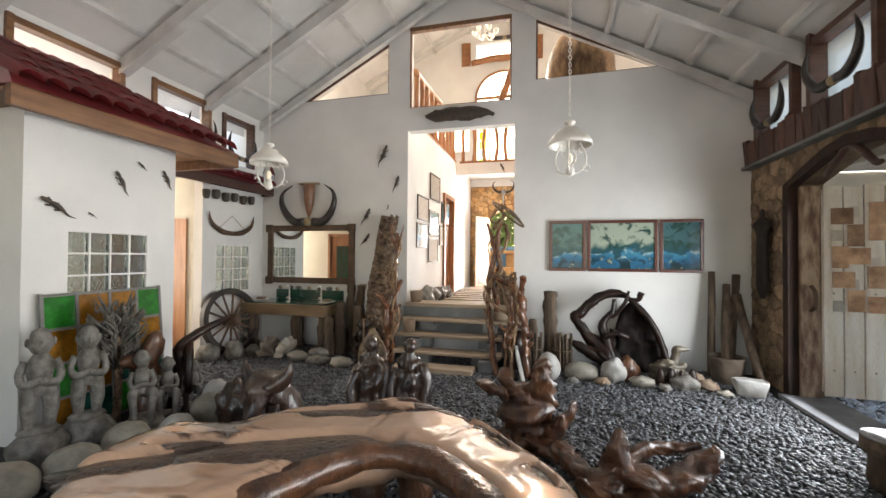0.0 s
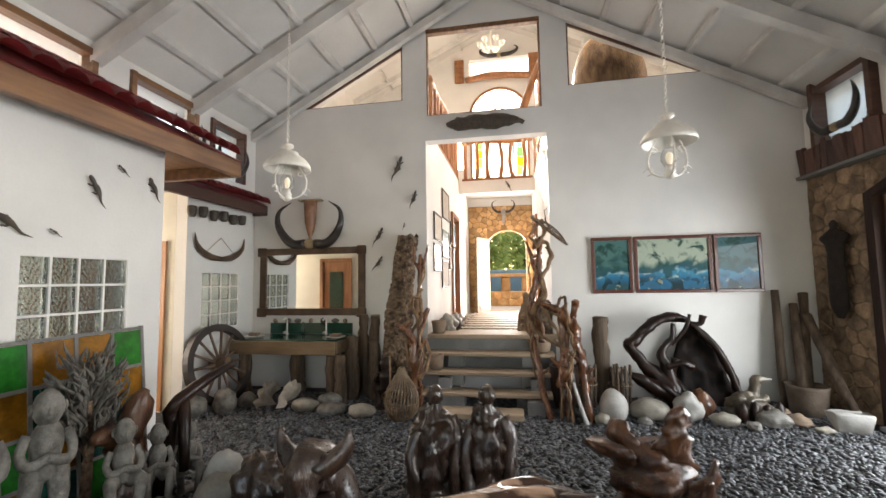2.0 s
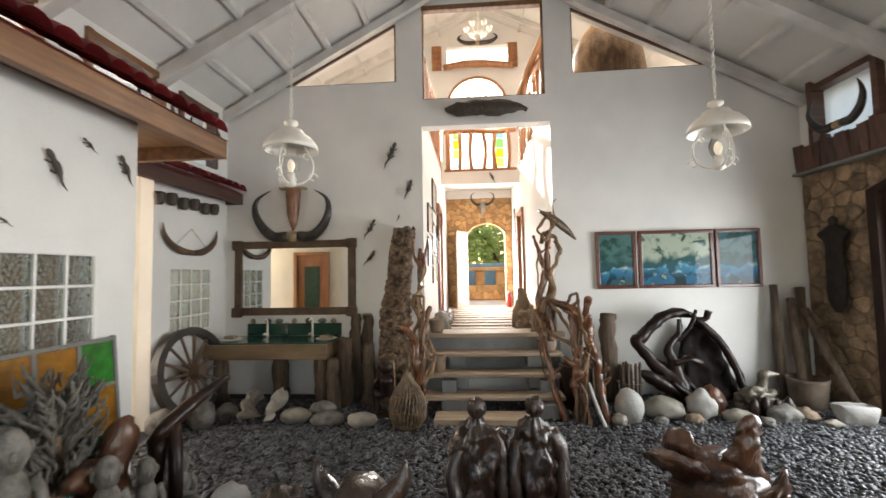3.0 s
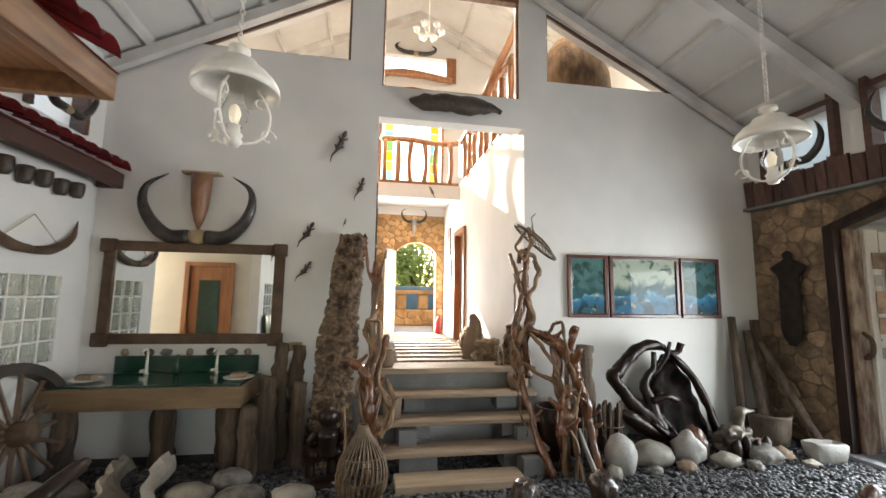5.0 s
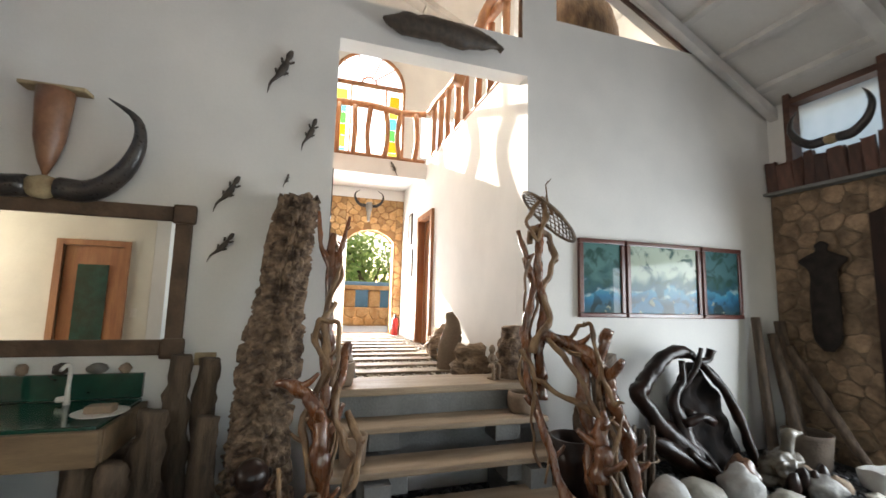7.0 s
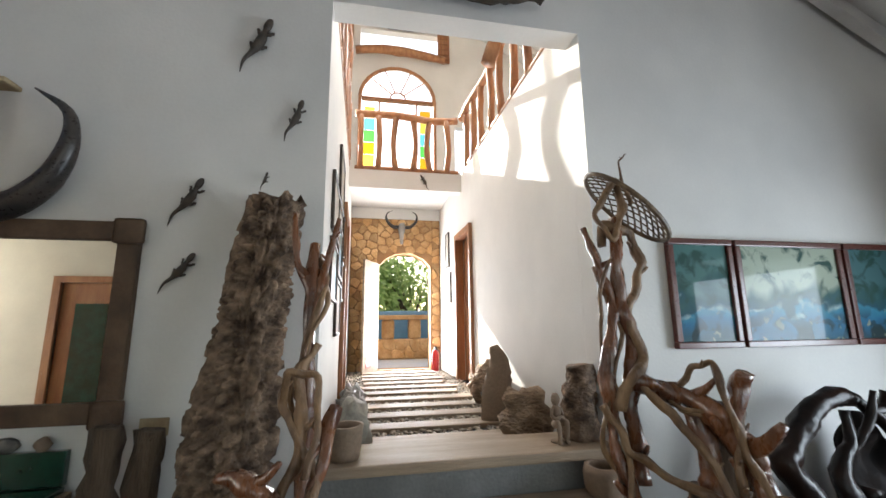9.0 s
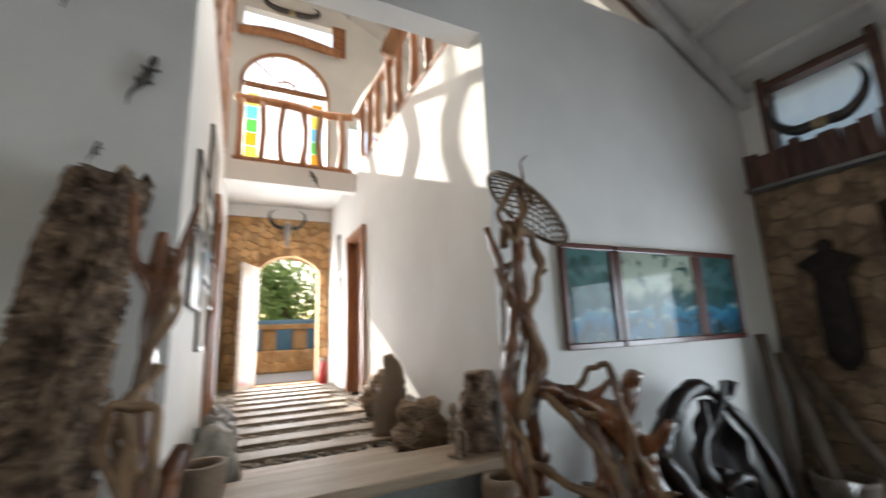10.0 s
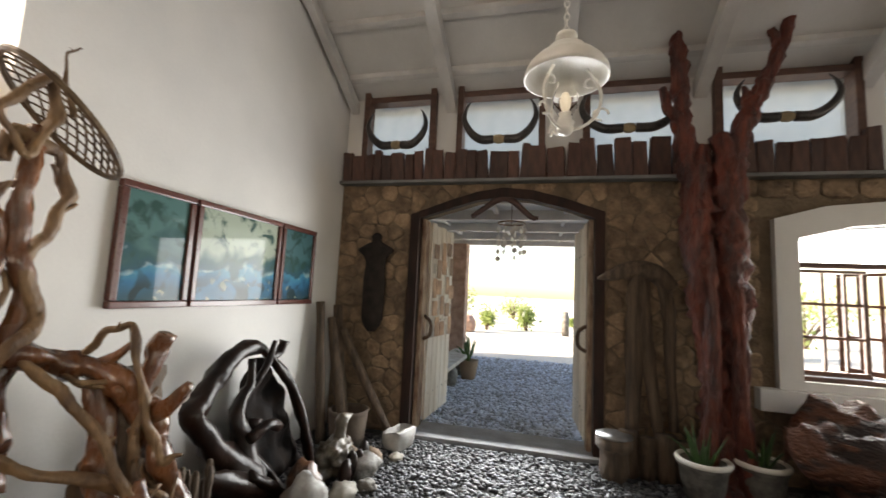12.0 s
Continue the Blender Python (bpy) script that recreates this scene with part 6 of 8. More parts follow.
tagged(switch, "small white light switch beside the wooden door", "switch")
framed("picture", -4.5, -4.2, 1.75, 2.2, 2.68, 0.03, 0.03, M_GECKO, "small picture in a black frame on the white wall", "picture", M_PAPER, "print")

panel = thing("stained_glass_panel", "leaded panel of green and amber glass squares leaning on the wall", "panel", "", (-3.78, 3.33, 0.0))
panel.matrix_basis = pose(-3.70, 3.33, 0.0, 0, -5, 0)
cols = [0.27, 0.29, 0.27, 0.26]
GL = [[M_SAMBER, M_SDGREEN, M_SGREEN, M_SAMBER], [M_SGREEN, M_SAMBER, M_SDGREEN, M_SDGREEN], [M_SAMBER, M_SDGREEN, M_SGREEN, M_SAMBER], [M_SGREEN, M_SAMBER, M_SAMBER, M_SGREEN]]
y = -0.545
for i, w in enumerate(cols):
    for j in range(4):
        part("glass_square", box((-0.006, y + 0.012, 0.05 + 0.30 * j + 0.012), (0.006, y + w - 0.012, 0.05 + 0.30 * (j + 1) - 0.012), 0.003), GL[j][i], panel)
    part("lead_bar", box((-0.013, y - 0.013, 0.03), (0.013, y + 0.013, 1.27)), M_LEAD, panel)
    y += w
part("lead_bar", box((-0.013, y - 0.013, 0.03), (0.013, y + 0.013, 1.27)), M_LEAD, panel)
for j in range(5):
    part("lead_bar", box((-0.011, -0.545, 0.04 + 0.30 * j), (0.011, 0.545, 0.064 + 0.30 * j)), M_LEAD, panel)

for p, h, rz, st, sd in (((-3.42, 2.56, 0.24), 0.80, 60, False, 1), ((-3.33, 2.84, 0.26), 0.76, 62, False, 2), ((-3.22, 3.22, 0.12), 0.62, 55, True, 3), ((-3.22, 3.48, 0.06), 0.56, 50, True, 4), ((-3.24, 3.80, 0.0), 0.52, 45, True, 5)):
    figure(p, h, rz, M_GREY, "squat grey stone-like carved figure with folded arms", st, sd)
for p, s, sd, m in (((-3.42, 2.56, 0), (0.2, 0.18, 0.15), 21, M_GREY), ((-3.33, 2.86, 0), (0.2, 0.17, 0.16), 22, M_GREY), ((-2.86, 2.42, 0), (0.19, 0.17, 0.15), 23, M_PALE), ((-2.82, 2.78, 0), (0.17, 0.15, 0.17), 24, M_PALE), ((-2.66, 3.08, 0), (0.15, 0.14, 0.15), 25, M_WHITE),
                    ((-2.72, 3.48, 0), (0.17, 0.14, 0.18), 26, M_PALE), ((-2.88, 3.74, 0), (0.15, 0.13, 0.2), 27, M_WHITE), ((-2.5, 2.55, 0), (0.1, 0.09, 0.07), 28, M_GREY), ((-3.0, 2.1, 0), (0.22, 0.18, 0.15), 29, M_PALE), ((-3.2, 3.24, 0), (0.17, 0.15, 0.085), 30, M_GREY), ((-2.5, 3.3, 0), (0.07, 0.06, 0.05), 31, M_PALE)):
    stone(p, s, m, sd, "rounded pale boulder beside the carved figures", group="boulders by the carved figures")
M_CORAL = material("dry_grey_coral", (0.17, 0.155, 0.135), 0.85, (0.06, 0.052, 0.044), 12, 60, 0.8, fine=0.4)
coral = thing("dried_coral_branch", "knotty grey dried coral branch before the glass panel", "coral", "", (-3.5, 3.2, 0.0))
coral.scale = (0.62, 0.62, 1.12)
part("stem", tube([(0, 0, 0, 0.06), (0.02, 0.02, 0.4, 0.05), (0, 0, 0.75, 0.05)], 8, 4, 0.4), M_BARK, coral, "", True)
rnd = random.Random(4)
for k in range(60):
    a, u = rnd.uniform(0, 6.28), rnd.uniform(0.05, 1)
    z0, r = 0.5 + 0.5 * u, 0.24 * math.sin(0.5 + u * 2.3) + 0.08
    bm = tube([(0, 0.02, z0 - 0.12, 0.018), (0.5 * r * math.cos(a), 0.6 * r * math.sin(a), z0, 0.015), (0.75 * r * math.cos(a + 0.25), r * math.sin(a + 0.25), z0 + 0.05, 0.017), (0.9 * r * math.cos(a), 1.3 * r * math.sin(a), z0 + 0.12, 0.006)], 6, 3, 0.8, k)
    for q in range(3):
        b = a + rnd.uniform(-0.9, 0.9)
        c = ((0.5 + 0.12 * q) * r * math.cos(a), (0.6 + 0.2 * q) * r * math.sin(a), z0 + 0.03 * q)
        tube([(*c, 0.012), (c[0] + 0.06 * math.cos(b), c[1] + 0.06 * math.sin(b), c[2] + rnd.uniform(-0.02, 0.06), 0.011), (c[0] + 0.09 * math.cos(b), c[1] + 0.09 * math.sin(b), c[2] + rnd.uniform(0.0, 0.1), 0.004)], 5, 2, 0.7, k + q, bm)
    part("twig", bm, M_CORAL, coral, "", True)
hound = thing("carved_animal", "brown carved wooden animal behind the figures", "carving", "", (-3.4, 3.36, 0))
part("body", tube([(0.06, -0.25, 0.62, 0.03), (0.04, -0.16, 0.62, 0.075), (0.0, 0.0, 0.56, 0.10), (0, 0.06, 0.4, 0.12), (0.02, 0.05, 0.15, 0.12), (0, 0.05, 0, 0.12)], 10, 4, 0.3, 2), M_BROWN, hound, "", True)
part("head", tube([(0.02, 0.04, 0.55, 0.09), (0.05, 0.08, 0.74, 0.085), (0.08, 0.08, 0.82, 0.06), (0.1, 0.1, 0.86, 0.02)], 9, 3, 0.3, 5), M_BROWN, hound, "", True)
br = part("leaning_branch", tube([(-3.5, 3.95, 0.30, 0.04), (-3.35, 3.72, 0.62, 0.05), (-3.28, 3.85, 0.75, 0.05), (-3.24, 4.02, 0.82, 0.042), (-3.2, 4.2, 0.88, 0.03), (-3.19, 4.24, 0.89, 0.018)], 9, 4, 0.3, 3), M_BLACK, None, "", True)
tube_bm = bmesh.new()
tube_bm.from_mesh(br.data)
for pts in ([(-3.4, 3.7, 0.0, 0.06), (-3.36, 3.72, 0.35, 0.05), (-3.34, 3.73, 0.64, 0.05)], [(-3.30, 3.8, 0.7, 0.045), (-3.22, 3.72, 0.5, 0.04), (-3.2, 3.7, 0.2, 0.04)]):
    tube(pts, 8, 3, 0.3, 1, tube_bm)
tube_bm.to_mesh(br.data)
tube_bm.free()
br.data.polygons.foreach_set("use_smooth", [True] * len(br.data.polygons))
tagged(br, "dark polished branch leaning across behind the figures", "branch")

# ---- polished root table and carvings in the middle of the floor ----
table = thing("root_table", "huge polished root slab table with dark hollows", "table", "", (-0.7, 2.4, 0))
OUT = [(-1.71, 1.50), (-1.98, 1.9), (-1.95, 2.40), (-1.62, 2.50), (-1.35, 2.78), (-0.98, 3.0), (-0.62, 3.24), (-0.36, 3.02), (-0.02, 2.9), (0.18, 2.72), (0.42, 2.46), (0.56, 2.1), (0.5, 1.75), (0.26, 1.95), (0.02, 2.22), (-0.28, 2.40), (-0.58, 2.34), (-0.80, 2.06), (-1.05, 1.6), (-1.4, 1.35)]


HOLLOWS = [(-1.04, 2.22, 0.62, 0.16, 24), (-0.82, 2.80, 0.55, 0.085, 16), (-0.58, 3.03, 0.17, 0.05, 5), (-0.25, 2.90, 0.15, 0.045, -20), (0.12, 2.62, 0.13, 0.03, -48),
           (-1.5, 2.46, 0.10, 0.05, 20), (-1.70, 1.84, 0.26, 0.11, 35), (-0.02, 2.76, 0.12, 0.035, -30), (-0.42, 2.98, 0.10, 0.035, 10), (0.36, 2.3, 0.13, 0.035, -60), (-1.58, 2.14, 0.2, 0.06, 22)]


def hollow_at(x, y):
    """How far a place lies inside one of the table's hollows, 0 to 1."""
    best = 0.0
    for cx, cy, a, b, turn in HOLLOWS:
        c, q = math.cos(radians(turn)), math.sin(radians(turn))
        u, v = (c * (x - cx) + q * (y - cy)) / a, (c * (y - cy) - q * (x - cx)) / b
        v += 0.5 * noise.noise(Vector((x * 5, y * 5, cx)))
        best = max(best, min(1.0, max(0.0, (1.15 - math.hypot(u, v)) * 4)))
    return best


def table_top(x, y, d):
    groove = abs(noise.noise(Vector((x * 1.3 + 0.8 * y, y * 3.0 - x * 0.9, 1.7))))
    return 0.585 + 0.035 * noise.noise(Vector((x * 1.4, y * 1.9, 5))) + 0.004 * noise.noise(Vector((x * 9, y * 9, 2))) - 0.012 * max(0, 0.05 - groove) / 0.05 - 0.06 * hollow_at(x, y) - 0.10 * math.exp(-d * 26)


part("slab_top", slab([(a + 0.7, b - 2.4) for a, b in OUT], lambda x, y, d: table_top(x - 0.7, y + 2.4, d), lambda x, y, d: 0.09 + 0.3 * min(d, 0.25), 0.022), M_ROOT, table, "", True)
for pts in ([(-0.95, -0.95, 0.30, 0.09), (-0.5, -0.85, 0.42, 0.085), (-0.18, -0.42, 0.49, 0.08), (0.1, -0.08, 0.52, 0.075), (0.42, -0.02, 0.52, 0.075), (0.75, -0.2, 0.5, 0.08), (1.05, -0.5, 0.44, 0.09), (1.28, -0.75, 0.2, 0.11), (1.36, -0.85, 0.0, 0.13)],):
    part("root_ridge", tube(pts, 10, 5, 0.35, pts[0][0] * 5), M_BROWN, table, "dark polished root ridge", True)
for x, y in ((-1.1, -0.2), (-0.6, -0.75), (0.75, 0.1), (0.2, 0.5), (-0.1, 0.45)):
    part("root_leg", tube([(x * 1.05, y * 1.05, 0, 0.12), (x, y, 0.2, 0.10), (x * 0.95, y * 0.95, 0.48, 0.13)], 10, 4, 0.4, x), M_BROWN, table, "", True)
# Dark lenses: glossy trough wood, plus the shade of gaps put in as colour.
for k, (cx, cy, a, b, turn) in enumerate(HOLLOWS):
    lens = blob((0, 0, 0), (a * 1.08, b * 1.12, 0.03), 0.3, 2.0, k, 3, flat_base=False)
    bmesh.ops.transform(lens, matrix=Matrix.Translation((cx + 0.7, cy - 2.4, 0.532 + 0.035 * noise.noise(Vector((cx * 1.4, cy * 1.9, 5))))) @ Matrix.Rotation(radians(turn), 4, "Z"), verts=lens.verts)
    part("dark_hollow", lens, M_FIGURE, table, "dark glossy inlay that darkens a hollow", True)
bull = thing("carved_bull_head", "dark polished bull-shaped root carving with pale horn tips", "carving", "", (-1.88, 3.2, 0))
part("body", tube([(0.1, 0.25, 0.0, 0.13), (0.08, 0.2, 0.3, 0.13), (0.0, 0.05, 0.50, 0.12), (-0.02, -0.06, 0.52, 0.11), (-0.03, -0.13, 0.36, 0.075), (-0.03, -0.16, 0.2, 0.05)], 14, 5, 0.5, 2), M_FIGURE, bull, "", True)
for s in (-1, 1):
    part("horn", tube([(s * 0.04, -0.04, 0.52, 0.075), (s * 0.13, -0.02, 0.57, 0.065), (s * 0.2, 0.0, 0.64, 0.045), (s * 0.22, 0, 0.74, 0.012)], 9, 4, 0.3), M_FIGURE, bull, "", True)
    part("leg", tube([(s * 0.1, -0.05, 0.4, 0.06), (s * 0.12, -0.08, 0.2, 0.045), (s * 0.1, -0.1, 0.0, 0.05)], 8, 3, 0.3, s), M_BLACK, bull, "", True)
lump = part("dark_root_lump", blob((0, 0, 0.2), (0.2, 0.15, 0.24), 0.3, 2.5, 4, 4), M_FIGURE, None, "", True)
lump.location = (-2.42, 3.5, 0)
tagged(lump, "dark glossy root lump on the gravel", "root")
for x, y, sd in ((-1.32, 4.0, 1), (-0.93, 4.02, 2)):
    bm = tube([(0, 0, 0, 0.19), (0, 0.0, 0.14, 0.175), (0.0, 0.0, 0.36, 0.155), (0.01, 0, 0.52, 0.135), (0.0, -0.01, 0.61, 0.105), (0, -0.02, 0.66, 0.06), (0, -0.02, 0.69, 0.05)], 48, 6, 0.45, sd * 5, flat=0.8)
    for v in bm.verts:
        rib = 1 + 0.06 * math.sin(11 * math.atan2(v.co.y, v.co.x) + 7 * v.co.z + 2 * noise.noise(v.co * 6))
        v.co.x, v.co.y = v.co.x * rib, v.co.y * rib
    blob((0.01, -0.02, 0.745), (0.06, 0.062, 0.075), 0.25, 2.4, sd, 3, bm, False)
    tube([(0.12, -0.02, 0.58, 0.05), (0.17, -0.07, 0.40, 0.055), (0.13, -0.14, 0.2, 0.05), (0.15, -0.15, 0.0, 0.06)], 9, 5, 0.5, sd, bm)
    tube([(-0.1, 0.02, 0.52, 0.05), (-0.17, -0.03, 0.34, 0.05), (-0.15, -0.08, 0.12, 0.055), (-0.16, -0.08, 0.0, 0.06)], 9, 5, 0.5, sd + 3, bm)
    ob = part("carved_figure", bm, M_FIGURE, None, "", True)
    ob.matrix_basis = pose(x, y, 0, 0, 0, 20)
    tagged(ob, "dark glossy crouching figure carved from root wood", "statue", "pair of dark carved figures")
def root_blade(host, pts, seed, flat=0.42, mat=M_BROWN):
    """A flattened, ridged root prong with an uneven broken tip."""
    bm = tube(pts, 16, 7, 0.75, seed, flat=flat)
    for v in bm.verts:
        v.co += Vector((0.016, 0.016, 0.012)) * noise.noise(v.co * 13 + Vector((seed, 0, 0)))
    part("root", bm, mat, host, "", True)


st = thing("root_stump_seat", "varnished brown root stump with splayed prongs", "stump", "", (0.14, 3.9, 0))
for k, (pts, flat) in enumerate((([(0.04, 0, 0, 0.23), (0.02, 0, 0.2, 0.2), (0.0, 0.0, 0.36, 0.19), (-0.02, 0.02, 0.5, 0.13)], 0.8),
                                 ([(0.1, -0.02, 0.2, 0.13), (0.15, -0.04, 0.42, 0.11), (0.18, -0.08, 0.6, 0.085), (0.17, -0.1, 0.72, 0.06), (0.16, -0.1, 0.75, 0.02)], 0.6),
                                 ([(-0.04, 0.02, 0.34, 0.17), (-0.16, 0.0, 0.42, 0.15), (-0.27, -0.04, 0.47, 0.12), (-0.35, -0.06, 0.50, 0.08), (-0.38, -0.07, 0.52, 0.02)], 0.4),
                                 ([(-0.1, 0.06, 0.4, 0.12), (-0.14, 0.07, 0.54, 0.10), (-0.12, 0.07, 0.62, 0.03)], 0.5),
                                 ([(0.14, 0, 0.06, 0.13), (0.3, 0.0, 0.18, 0.11), (0.4, 0.0, 0.28, 0.075), (0.44, 0.0, 0.40, 0.03)], 0.5),
                                 ([(0.2, -0.04, 0.1, 0.1), (0.32, -0.12, 0.22, 0.08), (0.34, -0.16, 0.34, 0.025)], 0.5),
                                 ([(0.1, -0.1, 0.06, 0.11), (0.3, -0.3, 0.1, 0.09), (0.46, -0.5, 0.08, 0.06)], 0.7), ([(-0.1, -0.1, 0.08, 0.1), (-0.26, -0.16, 0.06, 0.07), (-0.36, -0.2, 0.01, 0.03)], 0.7))):
    root_blade(st, pts, k * 3.1, flat)
fork = thing("root_fork", "low varnished brown root with broad curved prongs on the gravel", "root", "", (0.95, 3.2, 0))
for k, (pts, flat) in enumerate((([(-0.32, -0.02, 0.1, 0.12), (-0.1, 0.0, 0.15, 0.17), (0.15, 0.06, 0.13, 0.17), (0.36, 0.16, 0.2, 0.14), (0.5, 0.24, 0.29, 0.1), (0.53, 0.26, 0.31, 0.03)], 0.5),
                                 ([(-0.12, 0.0, 0.16, 0.13), (-0.13, 0.01, 0.3, 0.09), (-0.12, 0.02, 0.42, 0.05), (-0.11, 0.02, 0.48, 0.012)], 0.55),
                                 ([(-0.1, 0.1, 0.2, 0.07), (0.08, 0.25, 0.26, 0.06), (0.28, 0.36, 0.24, 0.05), (0.46, 0.34, 0.3, 0.03)], 0.7),
                                 ([(-0.28, 0.05, 0.08, 0.1), (-0.42, 0.2, 0.12, 0.08), (-0.5, 0.42, 0.14, 0.06)], 0.7), ([(0.0, -0.05, 0.1, 0.15), (0.12, -0.22, 0.1, 0.12), (0.2, -0.4, 0.05, 0.07)], 0.6),
                                 ([(-0.24, -0.08, 0.1, 0.1), (-0.34, -0.2, 0.16, 0.07), (-0.38, -0.26, 0.26, 0.02)], 0.5))):
    root_blade(fork, pts, k * 2.3 + 7, flat)

# ---- hanging lamps ----
M_CHIM = glass("lamp_glass", (0.97, 0.97, 0.95), 0.0)
M_BULB = bpy.data.materials.new("lit_bulb")
M_BULB.use_nodes = True
bb = M_BULB.node_tree.nodes["Principled BSDF"]
bb.inputs["Base Color"].default_value = (0.4, 0.37, 0.3, 1)
bb.inputs["Emission Color"].default_value, bb.inputs["Emission Strength"].default_value = (1, 0.9, 0.72, 1), 0.12
for x, y, z in ((-2.72, 4.28, 2.90), (0.56, 4.35, 2.93)):
    lamp = thing("pendant_lamp", "white metal hurricane-style pendant lamp hanging on a chain", "lamp", "pendant lamps", (x, y, z - 0.55))
    lamp.scale = (1, 1, 0.82)
    top = (roof_z(x) - (z - 0.55) - 0.06) / 0.82
    links_bm = bmesh.new()
    k, zz = 0, 0.66
    while zz < top:
        a = 0.013 if k % 2 else 0.0
        b = 0.0 if k % 2 else 0.013
        tube([(a * math.cos(t), b * math.cos(t), zz + 0.02 + 0.026 * math.sin(t), 0.0035) for t in [2 * math.pi * q / 8 for q in range(9)]], 4, 1, 0, 0, links_bm)
        zz, k = zz + 0.042, k + 1
    part("chain", links_bm, M_IVORY, lamp)
    part("cap", lathe([(0.012, 0.66), (0.05, 0.645), (0.055, 0.62), (0.03, 0.60), (0.025, 0.57), (0.05, 0.56), (0.06, 0.545), (0.05, 0.53)], 18), M_IVORY, lamp, "", True)
    part("shade", lathe([(0.045, 0.575), (0.09, 0.555), (0.105, 0.52), (0.15, 0.485), (0.185, 0.44), (0.205, 0.395), (0.208, 0.355), (0.20, 0.355), (0.19, 0.40), (0.16, 0.44), (0.02, 0.49)], 32), M_IVORY, lamp, "", True)
    for q in range(3):
        a = 2 * math.pi * q / 3 + 0.4
        part("arm", tube([(0.10 * math.cos(a), 0.10 * math.sin(a), 0.40, 0.008), (0.13 * math.cos(a), 0.13 * math.sin(a), 0.34, 0.008), (0.165 * math.cos(a), 0.165 * math.sin(a), 0.24, 0.009), (0.15 * math.cos(a), 0.15 * math.sin(a), 0.12, 0.009), (0.09 * math.cos(a), 0.09 * math.sin(a), 0.05, 0.008), (0.02 * math.cos(a), 0.02 * math.sin(a), 0.03, 0.008)], 6, 4), M_IVORY, lamp, "", True)
        part("scroll", tube([((0.165 + 0.035 * math.cos(w)) * math.cos(a), (0.165 + 0.035 * math.cos(w)) * math.sin(a), 0.11 + 0.035 * math.sin(w), 0.007) for w in [0.7 * k for k in range(8)]], 5, 2), M_IVORY, lamp, "", True)
        part("scroll", tube([((0.12 + 0.03 * math.cos(w)) * math.cos(a), (0.12 + 0.03 * math.cos(w)) * math.sin(a), 0.31 + 0.03 * math.sin(w), 0.006) for w in [0.7 * k for k in range(8)]], 5, 2), M_IVORY, lamp, "", True)
    part("burner", lathe([(0.005, 0), (0.03, 0.01), (0.045, 0.04), (0.035, 0.06), (0.045, 0.08), (0.03, 0.10), (0.03, 0.14)], 16), M_IVORY, lamp, "", True)
    ch = part("chimney", lathe([(0.035, 0.13), (0.06, 0.18), (0.062, 0.24), (0.035, 0.32), (0.03, 0.44)], 20, close=False), M_CHIM, lamp, "clear glass chimney", True)
    ch.visible_shadow = False
    part("bulb", lathe([(0.008, 0.14), (0.022, 0.18), (0.027, 0.22), (0.015, 0.26), (0.003, 0.27)], 12), M_BULB, lamp, "", True)

# ---- passage ----
for k in range(11):
    y = 7.52 + 0.44 * k
    o = part("floor_plank", box((-1.70 + 0.02 * math.sin(k * 2), y, HF - 0.01), (-0.46 + 0.06 * math.sin(k * 3.3), y + 0.22, HF + 0.04), 0.01), M_PLANK)
    tagged(o, "pale worn plank laid across the passage gravel", "plank", "planks across the passage")
hall_pics = [(7.40, 8.10, 2.28, 2.74), (7.36, 8.05, 1.76, 2.22), (8.2, 8.95, 2.76, 3.30), (8.15, 8.85, 2.03, 2.54), (8.1, 8.8, 1.48, 1.98), (9.1, 9.8, 2.34, 2.82), (8.95, 9.6, 1.84, 2.28)]
for i, (a, b, z0, z1) in enumerate(hall_pics):
    ob = framed("framed_print", a, b, z0, z1, 0, 0.03, 0.03, M_GECKO, "pale print in a thin dark frame on the passage wall", "picture", (M_PAPER, P1, M_PAPER, P3)[i % 4], "print", group="prints along the passage")
    ob.matrix_basis = Matrix.Translation((HL, (a + b) / 2, z0)) @ Matrix.Rotation(radians(90), 4, "Z")
for a, b, z0, z1 in ((11.62, 11.92, 2.6, 3.25), (11.5, 11.9, 1.95, 2.5)):
    ob = framed("framed_print", a, b, z0, z1, 0, 0.03, 0.03, M_GECKO, "small dark framed print beside the passage door", "picture", M_PAPER, "print", group="prints along the passage")
    ob.matrix_basis = Matrix.Translation((HR, (a + b) / 2, z0)) @ Matrix.Rotation(radians(-90), 4, "Z")
for nm, x, s, y0, y1 in (("door_4", HR, 1, 10.08, 11.02), ("door_5", HL, -1, 9.3, 10.25)):
    d = thing(nm, "open passage door with a red-brown wooden frame", "door", kind="structure", at=(x, (y0 + y1) / 2, HF))
    h = (y1 - y0) / 2
    for y in (-h - 0.03, h - 0.06):
        part("door_frame", box((-0.05, y, 0.0), (0.09, y + 0.09, 2.34)) if s > 0 else box((-0.09, y, 0.0), (0.05, y + 0.09, 2.34)), M_ORWOOD, d)
    part("door_frame", box((-0.048 * s, -h + 0.062, 2.25), (0.088 * s, h - 0.062, 2.338)), M_ORWOOD, d)
    part("leaf", box((0.10 * s, -h + 0.05, 0.01), (0.14 * s, h - 0.05, 2.25)), M_ORWOOD, d)
sk = thing("horned_skull", "bleached horned animal skull above the stone arch", "trophy", "", (-0.98, FAR_Y - 0.08, 3.52))
horn_pair(sk, 0.62, 0.34, 0.035, 0.02, (M_HORN, M_BONE), gap=0.13, tip=0.75)
